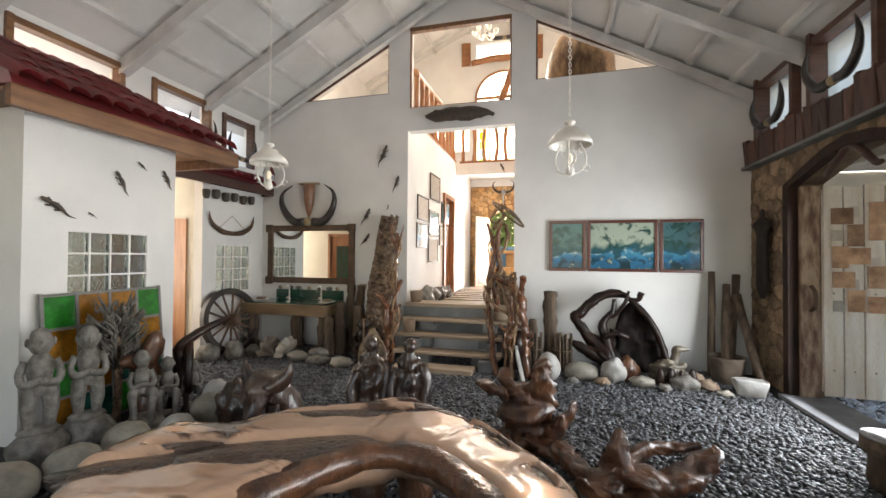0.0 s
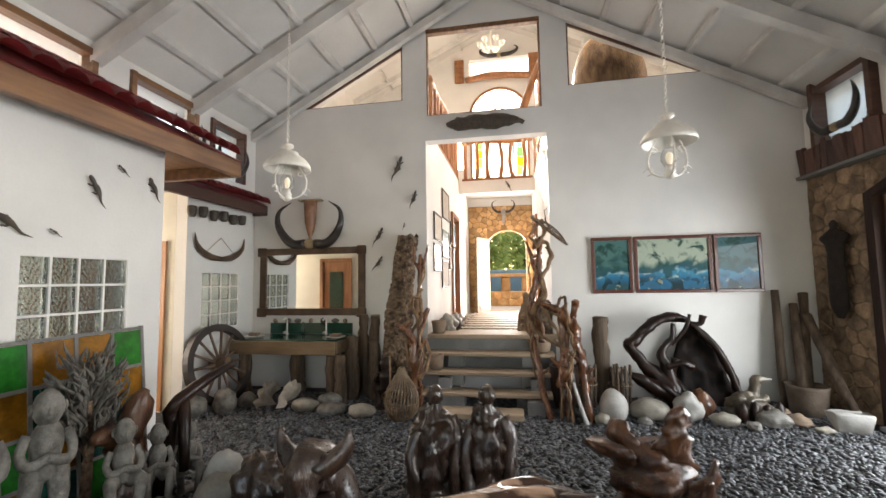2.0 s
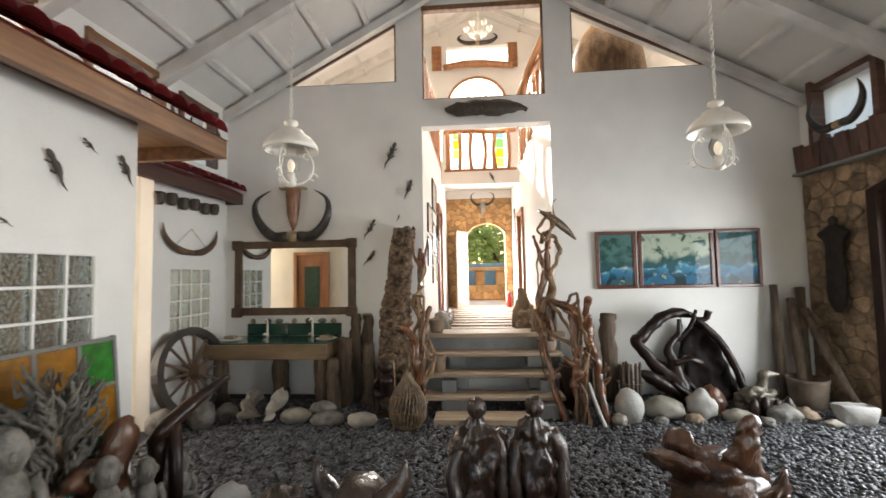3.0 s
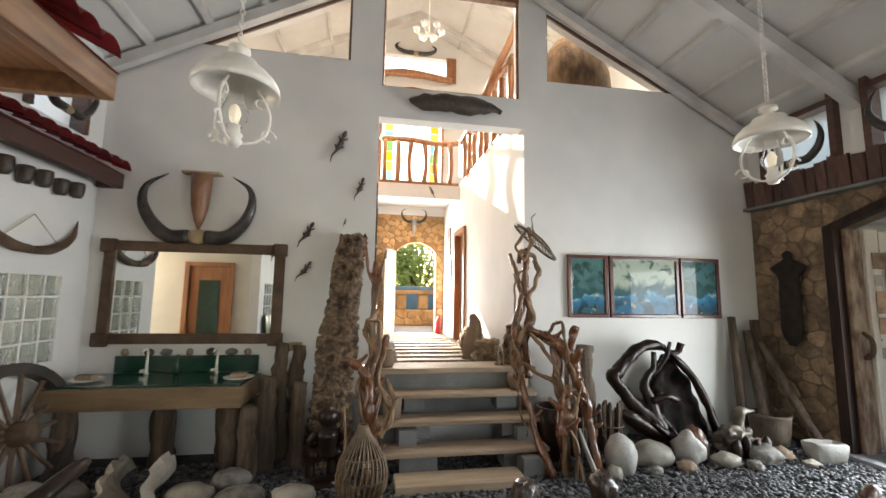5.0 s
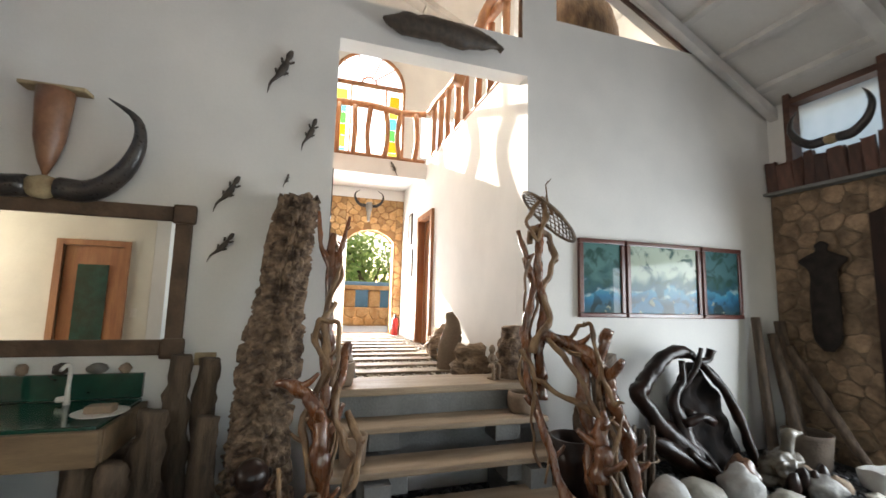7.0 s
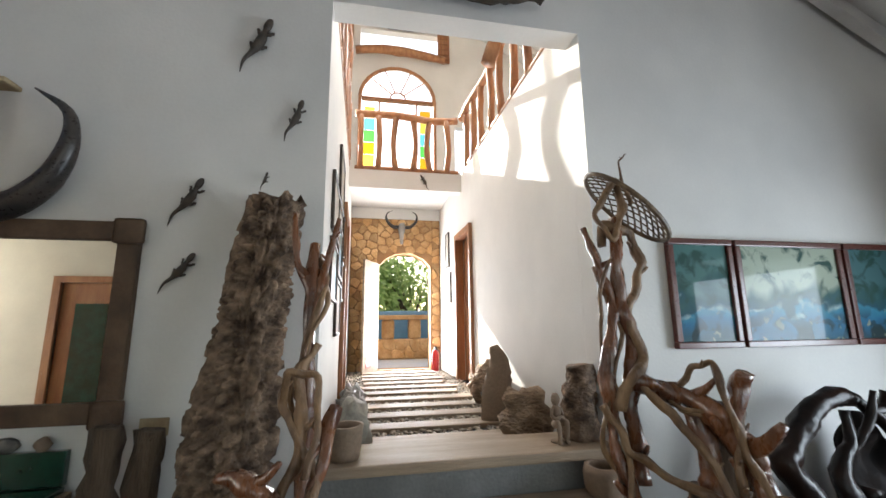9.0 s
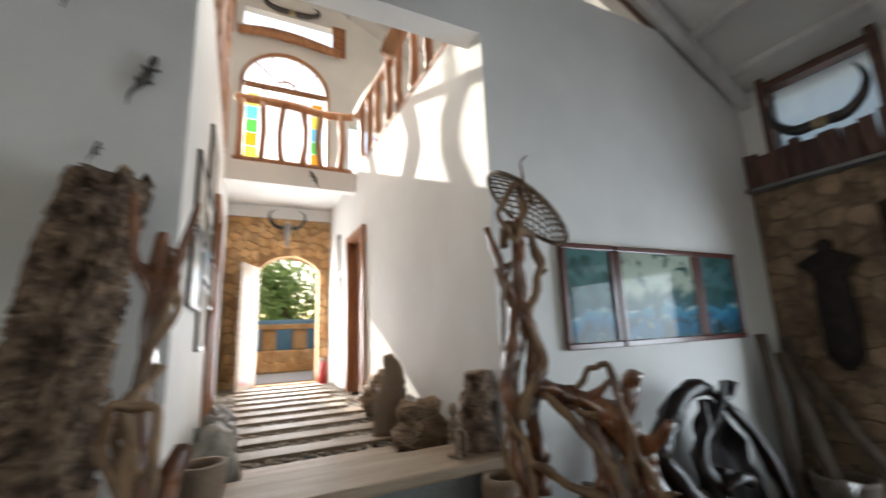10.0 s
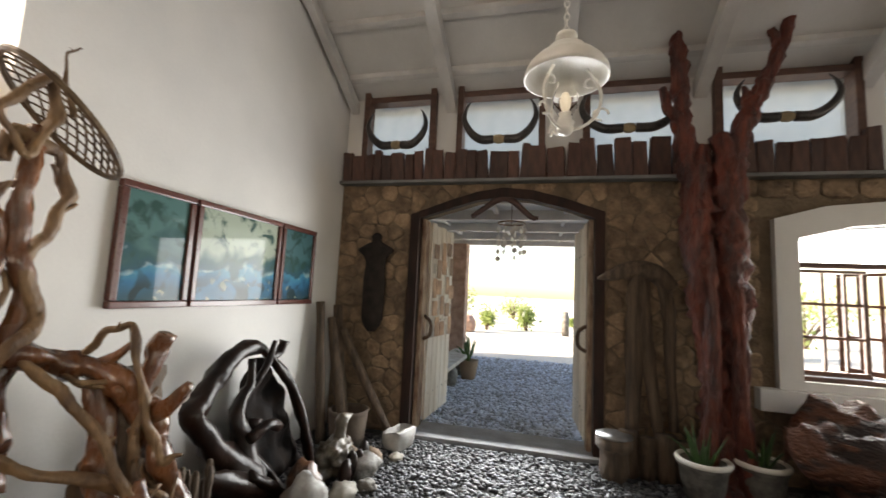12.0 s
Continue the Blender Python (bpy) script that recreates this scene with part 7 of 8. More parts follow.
part("face", tube([(0, -0.03, 0.06, 0.07), (0, -0.05, -0.05, 0.085), (0, -0.05, -0.2, 0.05), (0, -0.04, -0.36, 0.035)], 10, 4, 0.1, flat=0.6), M_WHITE, sk, "", True)
gecko("carved_gecko", (-0.78, 10.63, 3.82), 0.3, -30)
leaf = thing("door_6", "open plank door with red patches inside the stone arch", "door", kind="structure", at=(-1.4, FAR_Y - 0.02, HF + 0.02))
part("leaf", box((-0.02, -0.72, 0.0), (0.02, -0.02, 2.04), 0.006), M_PLANK, leaf)
for z in (0.1, 0.85, 1.55):
    part("red_patch", box((0.021, -0.6, z), (0.025, -0.35, z + 0.14)), M_REDPAINT, leaf)
leaf.matrix_basis = pose(-1.42, FAR_Y - 0.03, HF + 0.02, 0, 0, -24)
ext = thing("fire_extinguisher", "red fire extinguisher standing by the stone arch", "extinguisher", "", (-0.34, 12.3, HF))
part("cylinder", lathe([(0.06, 0), (0.07, 0.02), (0.07, 0.32), (0.05, 0.38), (0.02, 0.40)], 16), M_REDPAINT, ext, "", True)
part("valve", box((-0.02, -0.06, 0.40), (0.02, 0.03, 0.45), 0.006), M_GECKO, ext)
part("hose", tube([(0, -0.05, 0.42, 0.01), (0.08, -0.07, 0.34, 0.01), (0.08, -0.06, 0.12, 0.012)], 6, 4), M_GECKO, ext, "", True)
M_TANR = material("tan_layered_rock", (0.40, 0.28, 0.18), 0.8, (0.17, 0.11, 0.07), 5, 16, 1.0, stretch=(1, 1, 2.5), fine=0.4, depth=0.05)
for p, s, m, sd, lb in (((-0.36, 8.9, HF), (0.15, 0.2, 0.25), M_TANR, 41, "tall tan rough rock"), ((-0.42, 8.35, HF), (0.14, 0.18, 0.2), M_GREY, 42, "grey rough rock"), ((-0.46, 7.62, HF), (0.19, 0.19, 0.2), M_TANR, 43, "large curled tan shell-like stone"), ((-1.82, 7.9, HF), (0.12, 0.2, 0.17), M_GREY, 44, "grey rounded rock"),
                        ((-1.80, 8.4, HF), (0.12, 0.2, 0.16), M_GREY, 45, "grey rounded rock"), ((-1.82, 8.95, HF), (0.12, 0.2, 0.15), M_GREY, 46, "grey rounded rock"), ((-1.80, 7.42, HF), (0.13, 0.17, 0.2), M_PALE, 47, "pale rounded rock"), ((-0.3, 9.4, HF), (0.13, 0.18, 0.18), M_TANR, 48, "tan rough rock")):
    stone(p, s, m, sd, lb + " beside the passage planks", group="rocks along the passage", amp=0.6)
sl = part("leaning_slab", tube([(0, 0, 0, 0.12), (0.02, 0.02, 0.3, 0.13), (0.06, 0.03, 0.5, 0.10), (0.02, 0.05, 0.68, 0.04)], 10, 4, 0.35, 3, flat=0.5), M_CLAY, None, "", True)
sl.location = (-0.55, 8.05, HF)
tagged(sl, "pointed reddish slab of wood leaning on rocks", "slab")
stp = part("fluted_stump", tube([(0, 0, 0, 0.12), (0, 0, 0.2, 0.105), (0.01, 0, 0.38, 0.10), (0, 0, 0.46, 0.085)], 20, 5, 0.5, 9), M_BARK, None, "", True)
stp.location = (-0.30, 7.0, 0.837)
tagged(stp, "fluted grey-brown stump on the threshold plank", "stump")
fig = figure((-0.50, 6.95, 0.837), 0.30, 20, M_CLAY, "small tan carved figure on the threshold plank", True, 7)
fig["group"] = "carvings on the threshold"

# rails of the upper floor
for nm, p0, p1, n_ in (("rail_far", (-1.9, 10.68), (-0.22, 10.68), 6), ("rail_side", (-0.16, 7.3), (-0.16, 10.6), 8), ("rail_side", (-2.0, 7.3), (-2.0, 10.6), 10)):
    ob = thing("branch_railing", "railing of bent orange-brown branches along the upper floor", "railing", "railings of the upper floor", (*p0, 4.0))
    d = Vector((p1[0] - p0[0], p1[1] - p0[1], 0))
    u = Vector((-d.y, d.x, 0)).normalized()
    part("top_rail", tube([(*(d * t + u * 0.03 * math.sin(t * 9))[:2], 0.95 + 0.03 * math.sin(t * 7), 0.06) for t in [k / 6 for k in range(7)]], 8, 3, 0.15, n_), M_ORWOOD, ob, "", True)
    part("bottom_rail", tube([(0, 0, 0.035, 0.035), (*d[:2], 0.035, 0.035)], 6, 1), M_ORWOOD, ob)
    for k in range(n_):
        t = (k + 0.3) / n_
        b = d * t
        w = d.normalized() * (0.05 * math.sin(k * 2.7))
        part("baluster", tube([(b.x, b.y, 0.03, 0.05), (b.x + w.x, b.y + w.y, 0.45, 0.045), (b.x, b.y, 0.93, 0.05)], 8, 4, 0.2, k), M_ORWOOD, ob, "", True)
fan = thing("window_14", "tall fan-topped window with coloured glass squares in an orange frame", "window", kind="structure", at=(FAN_X, FAN_Y - 0.03, 4.05))
fan.scale = (1.08, 1, 1)
for x in (-0.80, 0.74):
    part("window_frame", box((x, -0.02, 0), (x + 0.06, 0.08, FH)), M_ORWOOD, fan)
part("window_frame", box((-0.735, -0.018, FH - 0.08), (0.735, 0.078, FH - 0.01)), M_ORWOOD, fan)
part("window_frame", tube([(0.77 * math.cos(t), 0.03, FH - 0.01 + 0.77 * math.sin(t), 0.04) for t in [math.pi * k / 14 for k in range(15)]], 6, 1), M_ORWOOD, fan)
part("fan_hub", tube([(0.16 * math.cos(t), 0.03, FH + 0.16 * math.sin(t), 0.02) for t in [math.pi * k / 8 for k in range(9)]], 6, 1), M_ORWOOD, fan)
for t in (0.7, 1.2, 1.94, 2.44):
    part("fan_bar", tube([(0.16 * math.cos(t), 0.03, FH + 0.16 * math.sin(t), 0.014), (0.76 * math.cos(t), 0.03, FH + 0.75 * math.sin(t), 0.014)], 6, 1), M_ORWOOD, fan)
part("window_frame", box((-0.40, -0.01, 0.0), (-0.36, 0.06, FH - 0.08)), M_ORWOOD, fan)
part("window_frame", box((0.36, -0.01, 0.0), (0.40, 0.06, FH - 0.08)), M_ORWOOD, fan)
tints = [glass("tint_amber", (0.6, 0.2, 0.01)), glass("tint_green", (0.06, 0.3, 0.05)), glass("tint_blue", (0.08, 0.3, 0.4)), glass("tint_yellow", (0.55, 0.45, 0.05))]
for s in (-0.57, 0.57):
    for k in range(8):
        o = part("coloured_pane", box((s - 0.11, 0.02, 0.03 + 0.28 * k), (s + 0.11, 0.025, 0.30 + 0.28 * k)), tints[(k + (s > 0)) % 4], fan)
        o.visible_shadow = False
tb = thing("horned_beam", "rough orange-brown beam with mounted black horns above", "beam", "", (-1.0, 12.72, 7.55), kind="structure")
part("beam", tube([(-1.0, 0, 0.0, 0.08), (-0.4, 0, 0.08, 0.1), (0.3, 0, 0.05, 0.1), (1.0, 0, -0.03, 0.08)], 9, 4, 0.2), M_ORWOOD, tb, "", True)
hb = thing("horn_mount", "wide black horns mounted high in the back gable", "trophy", "", (-1.0, 12.82, 8.3))
horn_pair(hb, 1.1, 0.25, 0.06, 0.03)
basket = part("straw_hat_basket", blob((0, 0, 0.7), (0.56, 0.36, 0.84), 0.04, 2, 3, 3), M_DRIFT, None, "", True)
basket.location = (0.86, 7.52, 4.0)
tagged(basket, "large domed woven basket on the upper floor", "basket")
tagged(part("leaning_branch", tube([(-0.62, 7.72, 4.0, 0.07), (-0.45, 7.7, 4.55, 0.065), (-0.28, 7.7, 5.0, 0.06), (-0.06, 7.68, 5.5, 0.055), (0.06, 7.66, 6.0, 0.045)], 9, 4, 0.25, 4), M_ORWOOD, None, "", True),
       "thick orange-brown branch leaning on the upper floor", "branch")
for x in (-2.2, 0.0):
    shut = thing("wooden_shutter", "brown wooden shutter beside the high gable window", "shutter", "shutters of the gable window", (x, 12.88, 7.55), kind="structure")
    part("frame", box((-0.14, -0.05, 0), (0.14, -0.003, 0.72), 0.01), M_ORWOOD, shut)
    for q in range(5):
        part("slat", box((-0.11, -0.075, 0.06 + 0.13 * q), (0.11, -0.052, 0.15 + 0.13 * q), 0.006), M_ORWOOD, shut)
chl = thing("upper_chandelier", "small white branched chandelier under the upper ceiling", "chandelier", "", (-1.07, 9.5, 6.6))
part("stem", tube([(0, 0, 0.0, 0.02), (0, 0, 0.3, 0.015), (0, 0, B_APEX - 6.62, 0.01)], 8, 1), M_IVORY, chl)
for q in range(6):
    a = math.pi * q / 3
    arm = part("arm", tube([(0.02 * math.cos(a), 0.02 * math.sin(a), 0.05, 0.012), (0.14 * math.cos(a), 0.14 * math.sin(a), -0.02, 0.011), (0.24 * math.cos(a), 0.24 * math.sin(a), 0.06, 0.011)], 6, 3), M_IVORY, chl, "", True)
    part("cup", lathe([(0.015, 0.05), (0.05, 0.08), (0.06, 0.15), (0.05, 0.15), (0.01, 0.09)], 12, (0.24 * math.cos(a), 0.24 * math.sin(a), 0)), M_IVORY, arm, "", True)

# ---- porch and yard ----
porch = structure("porch_roof", box((3.35, 1.6, 3.05), (9.4, 8.5, 3.12)), M_CEIL, "white boarded porch ceiling")
for x in (4.3, 5.6, 6.9, 8.2, 9.3):
    part("beam", box((x, 1.6, 2.88), (x + 0.12, 8.5, 3.047)), M_BEAM, porch)
for k in range(6):
    part("purlin", box((3.4, 1.8 + 1.15 * k, 2.98), (9.3, 1.87 + 1.15 * k, 3.045)), M_BEAM, porch)
M_PINK = material("pinkish_stone", (0.44, 0.29, 0.22), 0.85, (0.30, 0.18, 0.13), 6, 24, 0.9, fine=0.4, depth=0.03)
for y in (6.62, 1.9):
    col = thing("porch_column", "square pinkish stone porch column", "column", "porch columns", (9.15, y, 0))
    part("shaft", box((-0.2, -0.2, 0), (0.2, 0.2, 2.87), 0.02), M_PINK, col)
seat = thing("stone_bench", "pale weathered plank bench on stone feet along the porch", "bench", "", (5.6, 6.0, 0))
part("seat", box((-1.3, -0.2, 0.40), (1.3, 0.2, 0.47), 0.02), M_WHITE, seat)
for x in (-1.0, 0.0, 1.0):
    part("foot", blob((x, 0, 0.16), (0.14, 0.15, 0.24), 0.2, 2, x, 2), M_GREY, seat, "", True)
pp = thing("potted_fern", "leafy green plant in a clay pot on the porch", "plant", "", (6.28, 5.79, 0))
part("pot", lathe([(0.12, 0), (0.16, 0.2), (0.19, 0.36), (0.16, 0.36), (0.14, 0.3)], 20), M_CLAY, pp, "", True)
rnd = random.Random(8)
for k in range(22):
    a, r, h = rnd.uniform(0, 6.28), rnd.uniform(0.1, 0.35), rnd.uniform(0.5, 0.85)
    part("leaf", tube([(0, 0, 0.3, 0.012), (0.5 * r * math.cos(a), 0.5 * r * math.sin(a), h * 0.8, 0.03), (r * math.cos(a), r * math.sin(a), h, 0.004)], 5, 3, 0, 0, None, 0.25), M_LEAF, pp, "", True)


def leafy(name, place, size, count, seed, label, leaf=0.09, category="bush", trunk_h=0.0):
    """A shrub or tree: tapered stems and a crown of many small leaves with gaps."""
    rnd = random.Random(seed)
    ob = thing(name, label, category, name + "s", place)
    st_bm = bmesh.new()
    tips = []
    for k in range(9):
        a, u = rnd.uniform(0, 6.28), rnd.uniform(0.3, 1)
        tip = (size[0] * 0.8 * u * math.cos(a), size[1] * 0.8 * u * math.sin(a), trunk_h + size[2] * rnd.uniform(0.5, 1.0))
        tube([(0, 0, 0, 0.04 + 0.02 * size[2]), (tip[0] * 0.25, tip[1] * 0.25, trunk_h * 0.8 + 0.3 * size[2], 0.03 + 0.01 * size[2]), (*tip, 0.01)], 5, 3, 0.2, k, st_bm)
        tips.append(tip)
    part("stems", st_bm, M_WOOD, ob, "", True)
    verts, faces = [], []
    for k in range(count):
        t = tips[k % len(tips)]
        c = [t[i] * rnd.uniform(0.55, 1.0) + rnd.gauss(0, 0.2) * size[i] for i in range(3)]
        c[2] = max(0.05, c[2])
        s = leaf * rnd.uniform(0.6, 1.4)
        u = Vector((rnd.gauss(0, 1), rnd.gauss(0, 1), rnd.gauss(0, 1))).normalized()
        w = u.orthogonal().normalized()
        n0 = len(verts)
        C = Vector(c)
        verts += [C - u * s, C + w * s * 0.4, C + u * s, C - w * s * 0.4]
        faces.append((n0, n0 + 1, n0 + 2, n0 + 3))
    me = bpy.data.meshes.new("crown")
    me.from_pydata([tuple(v) for v in verts], [], faces)
    me.materials.append(M_FOLIAGE)
    cr = new("crown", me)
    cr.parent = ob
    cr["kind"] = "stuff"
    return ob


for k, (x, y, sx, sz) in enumerate(((17.5, 7.0, 0.55, 0.8), (18.5, 5.3, 0.55, 1.0), (23, 2.9, 0.5, 0.4), (22, 9.5, 1.6, 1.8), (14, -2.5, 1.2, 1.4), (19, -6, 2.2, 2.2), (27, 6.5, 1.6, 1.3))):
    leafy("bush", (x, y, -0.012), (sx, sx, sz), 480, 50 + k, "loose green garden shrub in bright sun", 0.10)
bld = stone((16.0, 7.62, 0), (0.4, 0.35, 0.4), M_PINK, 61, "pinkish garden boulder in the sun", group="garden boulders")
post = part("garden_post", lathe([(0.16, 0), (0.16, 0.8), (0.12, 0.85), (0.12, 1.0)], 12), M_GREY, None, "", True)
post.location = (17, 3.6, 0)
tagged(post, "grey stone post in the sunny yard", "post")

chan = thing("shell_chandelier", "hanging chandelier of pale round shell discs under the porch", "chandelier", "", (4.75, 4.95, 1.95))
part("ring", tube([(0.2 * math.cos(t), 0.2 * math.sin(t), 0.72, 0.012) for t in [2 * math.pi * k / 16 for k in range(17)]], 6, 1), M_DRIFT, chan)
part("cord", tube([(0, 0, 0.72, 0.006), (0, 0, 1.09, 0.006)], 5, 1), M_DRIFT, chan)
disc_bm = lathe([(0.038, -0.002), (0.04, 0.0), (0.038, 0.002)], 10)
bmesh.ops.transform(disc_bm, matrix=Matrix.Rotation(radians(90), 4, "Y"), verts=disc_bm.verts)
disc = part("shell_disc", disc_bm, M_IVORY, chan)
disc.location = (0.2, 0, 0.6)
for k in range(9):
    a = 2 * math.pi * k / 9
    part("string", tube([(0.2 * math.cos(a), 0.2 * math.sin(a), 0.72, 0.002), (0.2 * math.cos(a), 0.2 * math.sin(a), 0.15 + 0.1 * (k % 3), 0.002)], 4, 1), M_IVORY, chan)
    for j in range(3 + k % 3):
        o = new("shell_disc", disc.data)
        o.parent = chan
        o.location = (0.2 * math.cos(a), 0.2 * math.sin(a), 0.62 - 0.11 * j)
        o.rotation_euler = (0, 0, k * 1.3 + j)

# Unseen wall, added so that the low sun leaves the porch floor shaded.
structure("porch_sun_block", box((3.42, 8.52, -0.2), (9.4, 8.7, 3.04)), M_CREAM, "plain unseen wall added to keep sun off the porch")

# terrace beyond the passage
structure("terrace", box((-6, 12.96, 0.3), (6, 16.1, HF - 0.003)), M_GROUND, "pale terrace floor")
wallb = thing("terrace_wall", "low ochre rubble wall with pierced top beyond the arch", "wall", "", (-0.8, 15.5, HF), kind="structure")
part("base", box((-4, -0.2, 0), (4, 0.2, 0.5), 0.02), M_ORANGE, wallb)
part("cap", box((-4, -0.22, 1.0), (4, 0.22, 1.12), 0.02), M_ORANGE, wallb)
for k in range(12):
    part("pier", box((-3.9 + 0.7 * k, -0.16, 0.503), (-3.58 + 0.7 * k, 0.16, 0.997), 0.05), M_ORANGE, wallb)
# Plain blue box in place of an unidentified blue band in the distance.
tagged(part("blue_band", box((-4, 17.5, -0.012), (3, 18.5, 2.0), 0.1), material("plain_blue", (0.09, 0.19, 0.27), 0.4, (0.06, 0.14, 0.2), 2, 40, 0.1)), "long plain blue box behind the terrace wall", "tank")
for k, (x, y, s, h) in enumerate(((-2.5, 20, 2.2, 3.2), (0.2, 21, 2.4, 3.6), (2.6, 20.5, 2.2, 3.0), (-5, 22, 2.6, 4.2), (5, 23, 2.6, 4.5))):
    leafy("tree", (x, y, -0.012), (s, s, h), 3000, 80 + k, "leafy green tree in bright sun", 0.15, "tree", 1.2)

# ---- pieces of walls and floors ----


def clip(poly, nx, ny, d):
    """The part of a polygon where nx * x + ny * y <= d."""
    out = []
    for (ax, ay), (bx, by) in zip(poly, poly[1:] + poly[:1]):
        p, q = nx * ax + ny * ay - d, nx * bx + ny * by - d
        if p <= 0:
            out.append((ax, ay))
        if p * q < 0:
            t = p / (p - q)
            out.append((ax + t * (bx - ax), ay + t * (by - ay)))
    return out


def rubble(parent, u0, u1, v0, v1, du, dv, to_world, mat, seed, proud=0.02, joint=0.005, jitter=0.3, keep=None):
    """Irregular stones that fill a rectangle of wall, each with a worn edge and an uneven face."""
    rnd = random.Random(seed)
    nu, nv = max(1, round((u1 - u0) / du)), max(1, round((v1 - v0) / dv))
    seeds = []
    for j in range(nv):
        for i in range(nu):
            seeds.append((u0 + (i + 0.5 + 0.4 * (j % 2) - 0.2 + rnd.uniform(-jitter, jitter)) * (u1 - u0) / nu, v0 + (j + 0.5 + rnd.uniform(-jitter, jitter)) * (v1 - v0) / nv))
    for k, (x, y) in enumerate(seeds):
        poly = [(u0, v0), (u1, v0), (u1, v1), (u0, v1)]
        for m_, (a, b) in enumerate(seeds):
            if m_ != k and abs(a - x) < 3 * du and abs(b - y) < 3 * dv:
                n_ = math.hypot(a - x, b - y) + 1e-9
                nx, ny = (a - x) / n_, (b - y) / n_
                poly = clip(poly, nx, ny, nx * (a + x) / 2 + ny * (b + y) / 2 - joint)
                if len(poly) < 3:
                    break
        if len(poly) < 3 or (keep and not keep(x, y)):
            continue
        cx, cy = sum(p[0] for p in poly) / len(poly), sum(p[1] for p in poly) / len(poly)
        ring = []
        for (ax, ay), (bx, by) in zip(poly, poly[1:] + poly[:1]):
            for t in (0.2, 0.8):
                ring.append((ax + t * (bx - ax) + rnd.uniform(-0.006, 0.006), ay + t * (by - ay) + rnd.uniform(-0.006, 0.006)))
        bm = bmesh.new()
        lift = proud * rnd.uniform(0.6, 1.2)
        base = [bm.verts.new(to_world(a, b, -0.01)) for a, b in ring]
        mid = [bm.verts.new(to_world(a + (cx - a) * 0.05, b + (cy - b) * 0.05, lift * 0.7)) for a, b in ring]
        top = [bm.verts.new(to_world(a + (cx - a) * 0.2, b + (cy - b) * 0.2, lift * rnd.uniform(0.9, 1.15))) for a, b in ring]
        c = bm.verts.new(to_world(cx, cy, lift * rnd.uniform(0.95, 1.3)))
        for q in range(len(ring)):
            r = (q + 1) % len(ring)
            bm.faces.new((base[q], base[r], mid[r], mid[q]))
            bm.faces.new((mid[q], mid[r], top[r], top[q]))
            bm.faces.new((top[q], top[r], c))
        part("stone", bm, mat, parent)


def on_wall(a, b, d):
    return (RIGHT_X + 0.03 - d, a, b)


rubble(stone_wall, 5.985, BACK_Y - 0.01, 0.0, 2.828, 0.21, 0.165, on_wall, M_STONE, 5)
rubble(stone_wall, 2.44, 3.82, 0.0, 2.828, 0.21, 0.165, on_wall, M_STONE, 6)
rubble(stone_wall, 3.82, 5.985, 2.48, 2.828, 0.26, 0.12, on_wall, M_STONE, 7, keep=lambda x, y: y > 2.55 + 0.26 * max(0, 1 - abs(x - 4.9) / 1.06))
rubble(stone_wall, 0.9, 2.44, 2.64, 2.828, 0.26, 0.18, on_wall, M_STONE, 8)
rubble(stone_wall, 0.9, 2.44, 0.0, 0.65, 0.26, 0.2, on_wall, M_STONE, 9)


def on_far(a, b, d):
    return (a, FAR_Y - d, b)


rubble(far_wall, HL + 0.005, -1.45, HF, 3.69, 0.17, 0.15, on_far, M_ORANGE, 11, 0.03)
rubble(far_wall, -0.35, HR - 0.005, HF, 3.69, 0.11, 0.15, on_far, M_ORANGE, 12, 0.03)
rubble(far_wall, -1.45, -0.35, 2.86, 3.69, 0.17, 0.14, on_far, M_ORANGE, 13, 0.03, keep=lambda x, y: y > 3.06)
rubble(wallb, -2.2, 2.6, 0.02, 0.49, 0.3, 0.2, lambda a, b, d: (a, -0.2 - d, b), M_ORANGE, 14, 0.04)

# wooden slabs in a row on the ledge
row = thing("wooden_slab_row", "row of upright dark reddish wooden slabs on the stone ledge", "fence", "", (RIGHT_X - 0.03, 4.2, 2.87))
M_SLAB = material("dark_wood_slab", (0.10, 0.042, 0.028), 0.6, (0.045, 0.02, 0.014), 6, 40, 0.6, stretch=(2, 2, 0.6), vary=0.4)
rnd = random.Random(3)
y = BACK_Y - 0.02 - 4.2
while y > -2.6:
    w = rnd.uniform(0.10, 0.22)
    h = rnd.uniform(0.30, 0.39) if y > 0 else rnd.uniform(0.28, 0.42)
    bm = box((-0.035, -w / 2 + 0.004, 0), (0.03, w / 2 - 0.004, h), 0.014)
    for vv in bm.verts:
        if vv.co.z > h * 0.6:
            vv.co.y *= rnd.uniform(0.86, 1.0)
            vv.co.z += rnd.uniform(-0.015, 0.02)
        vv.co.x += rnd.uniform(-0.008, 0.008)
    o = part("slab", bm, M_SLAB, row)
    o.location = (rnd.uniform(-0.01, 0.01), y - w / 2, 0)
    o.rotation_euler = (rnd.uniform(-0.05, 0.05), rnd.uniform(-0.08, 0.02), rnd.uniform(-0.08, 0.08))
    y -= w - 0.006


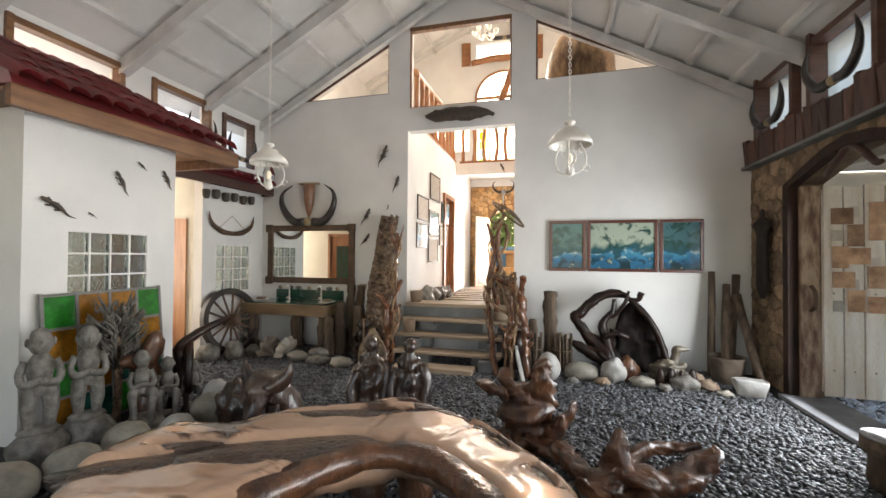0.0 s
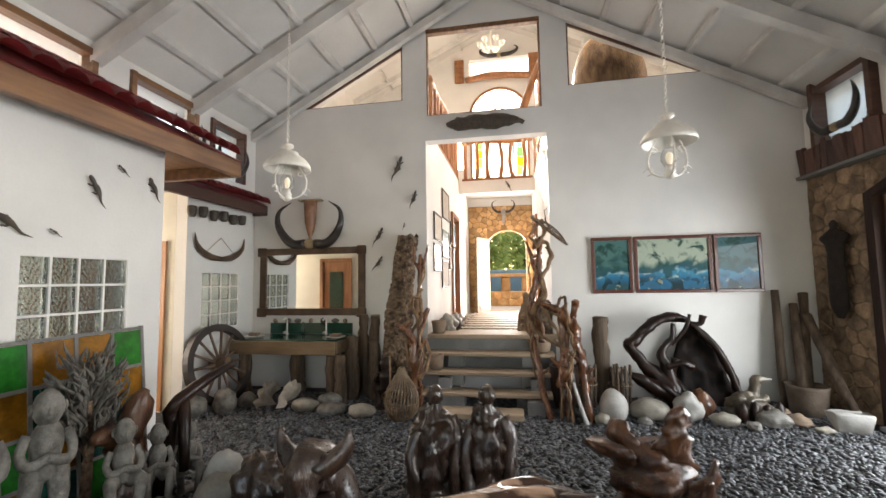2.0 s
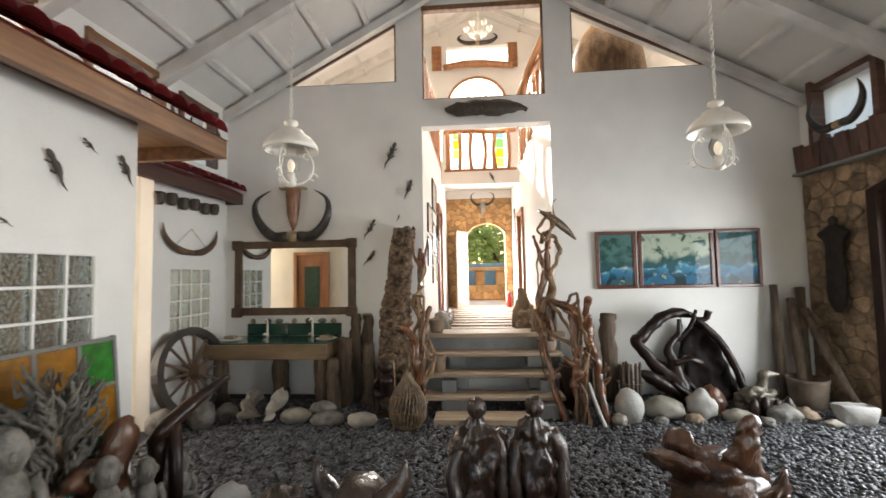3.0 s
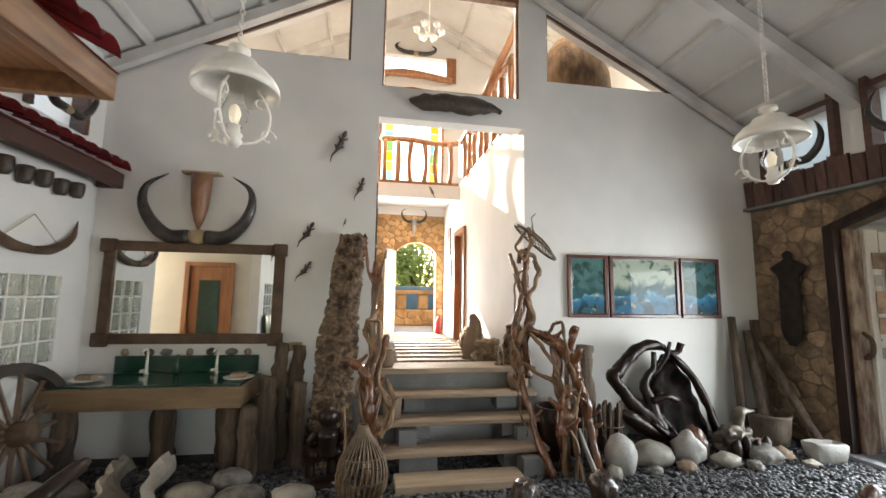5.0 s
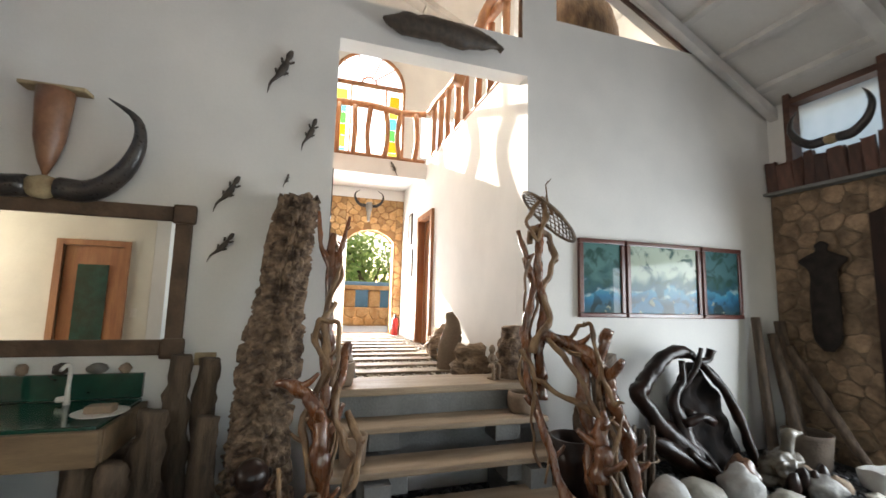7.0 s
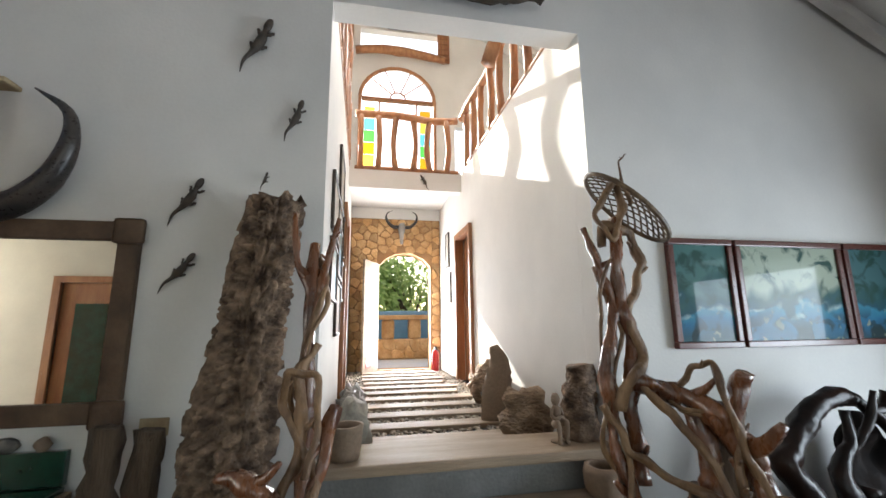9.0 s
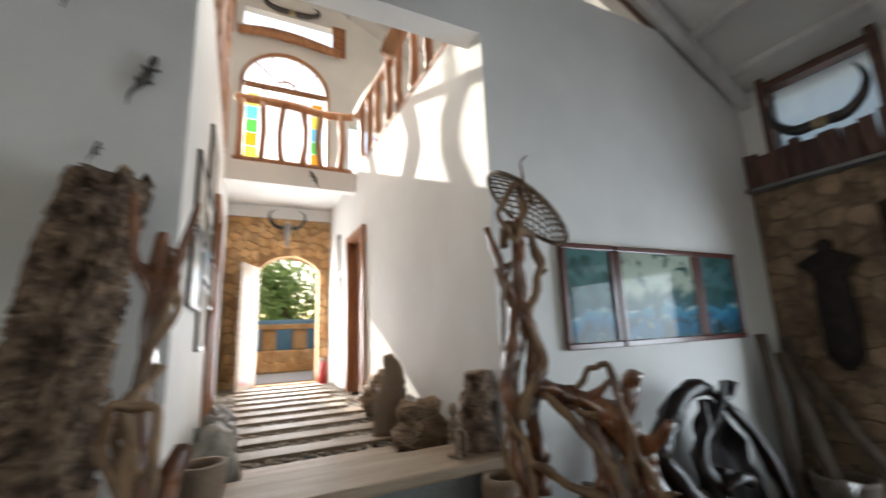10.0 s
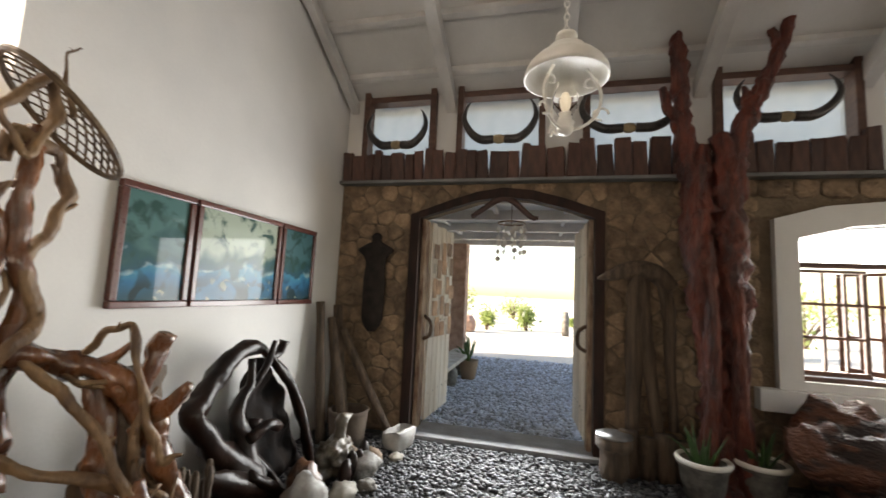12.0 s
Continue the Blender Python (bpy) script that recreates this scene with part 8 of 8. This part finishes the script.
def pebbles(name, boxes, per_m2, size, seed, mat, label, parent=None):
    """A layer of loose rounded stones, joined."""
    rng = np.random.default_rng(seed)
    g = (1 + 5 ** 0.5) / 2
    ico = np.array([(-1, g, 0), (1, g, 0), (-1, -g, 0), (1, -g, 0), (0, -1, g), (0, 1, g), (0, -1, -g), (0, 1, -g), (g, 0, -1), (g, 0, 1), (-g, 0, -1), (-g, 0, 1)]) / 1.9
    tri = np.array([(0, 11, 5), (0, 5, 1), (0, 1, 7), (0, 7, 10), (0, 10, 11), (1, 5, 9), (5, 11, 4), (11, 10, 2), (10, 7, 6), (7, 1, 8), (3, 9, 4), (3, 4, 2), (3, 2, 6), (3, 6, 8), (3, 8, 9), (4, 9, 5), (2, 4, 11), (6, 2, 10), (8, 6, 7), (9, 8, 1)])
    spots = []
    for x0, x1, y0, y1, z, dens in boxes:
        n_ = int((x1 - x0) * (y1 - y0) * per_m2 * dens)
        spots.append(np.column_stack([rng.uniform(x0, x1, n_), rng.uniform(y0, y1, n_), np.full(n_, z)]))
    c = np.vstack(spots)
    n_ = len(c)
    s = size * rng.uniform(0.55, 1.35, (n_, 1)) * np.column_stack([rng.uniform(0.9, 1.5, n_), rng.uniform(0.7, 1.0, n_), rng.uniform(0.35, 0.65, n_)])
    p = ico[None] * s[:, None] * rng.uniform(0.85, 1.12, (n_, 12, 1))
    t = rng.normal(0, 0.35, n_)
    ct, stt = np.cos(t)[:, None], np.sin(t)[:, None]
    p = np.stack([p[..., 0] * ct - p[..., 2] * stt, p[..., 1], p[..., 0] * stt + p[..., 2] * ct], -1)
    a = rng.uniform(0, 6.283, n_)
    ca, sa = np.cos(a)[:, None], np.sin(a)[:, None]
    p = np.stack([p[..., 0] * ca - p[..., 1] * sa, p[..., 0] * sa + p[..., 1] * ca, p[..., 2]], -1)
    p += c[:, None] + np.array([0, 0, 1.0]) * (size * rng.uniform(0.0, 0.75, (n_, 1, 1)))
    me = bpy.data.meshes.new(name)
    f = (tri[None] + 12 * np.arange(n_)[:, None, None]).reshape(-1, 3)
    me.vertices.add(n_ * 12)
    me.vertices.foreach_set("co", p.reshape(-1).astype(np.float32))
    me.loops.add(f.size)
    me.loops.foreach_set("vertex_index", f.reshape(-1).astype(np.int32))
    me.polygons.add(len(f))
    me.polygons.foreach_set("loop_start", (np.arange(len(f)) * 3).astype(np.int32))
    me.polygons.foreach_set("use_smooth", np.ones(len(f), bool))
    me.update(calc_edges=True)
    me.materials.append(mat)
    ob = new(name, me)
    ob.parent = parent
    return tagged(ob, label, "gravel", "", "stuff")


pebbles("gravel", [(-4.7, 2.9, 3.6, 6.6, 0.0, 1.0), (-3.2, 2.9, 1.6, 3.6, 0.0, 1.0), (-1.9, 2.9, 6.3, 6.85, 0, 0.5)], 1250, 0.021, 1, M_PEBBLE, "loose dark grey river pebbles over the hall floor")
M_PEBB2 = material("pale_pebbles", (0.40, 0.34, 0.27), 0.7, (0.22, 0.18, 0.14), 12, 60, 0.3, vary=0.5)
pebbles("passage_gravel", [(HL + 0.02, HR - 0.02, 7.2, 12.5, HF, 1.0)], 900, 0.022, 2, M_PEBB2, "pale pebbles between the passage planks")
# Grey pebbles made pale and blue: porch skylight is put into the colour.
M_PEBB3 = material("sky_tinted_pebbles", (0.60, 0.68, 0.80), 0.7, (0.44, 0.51, 0.62), 12, 60, 0.3, vary=0.3)
pebbles("porch_gravel", [(3.4, 6.5, 3.0, 6.6, 0.0, 1.0), (6.5, 9.2, 1.5, 7.5, 0.0, 0.5)], 650, 0.026, 3, M_PEBB3, "loose grey porch pebbles with blue skylight in their colour")
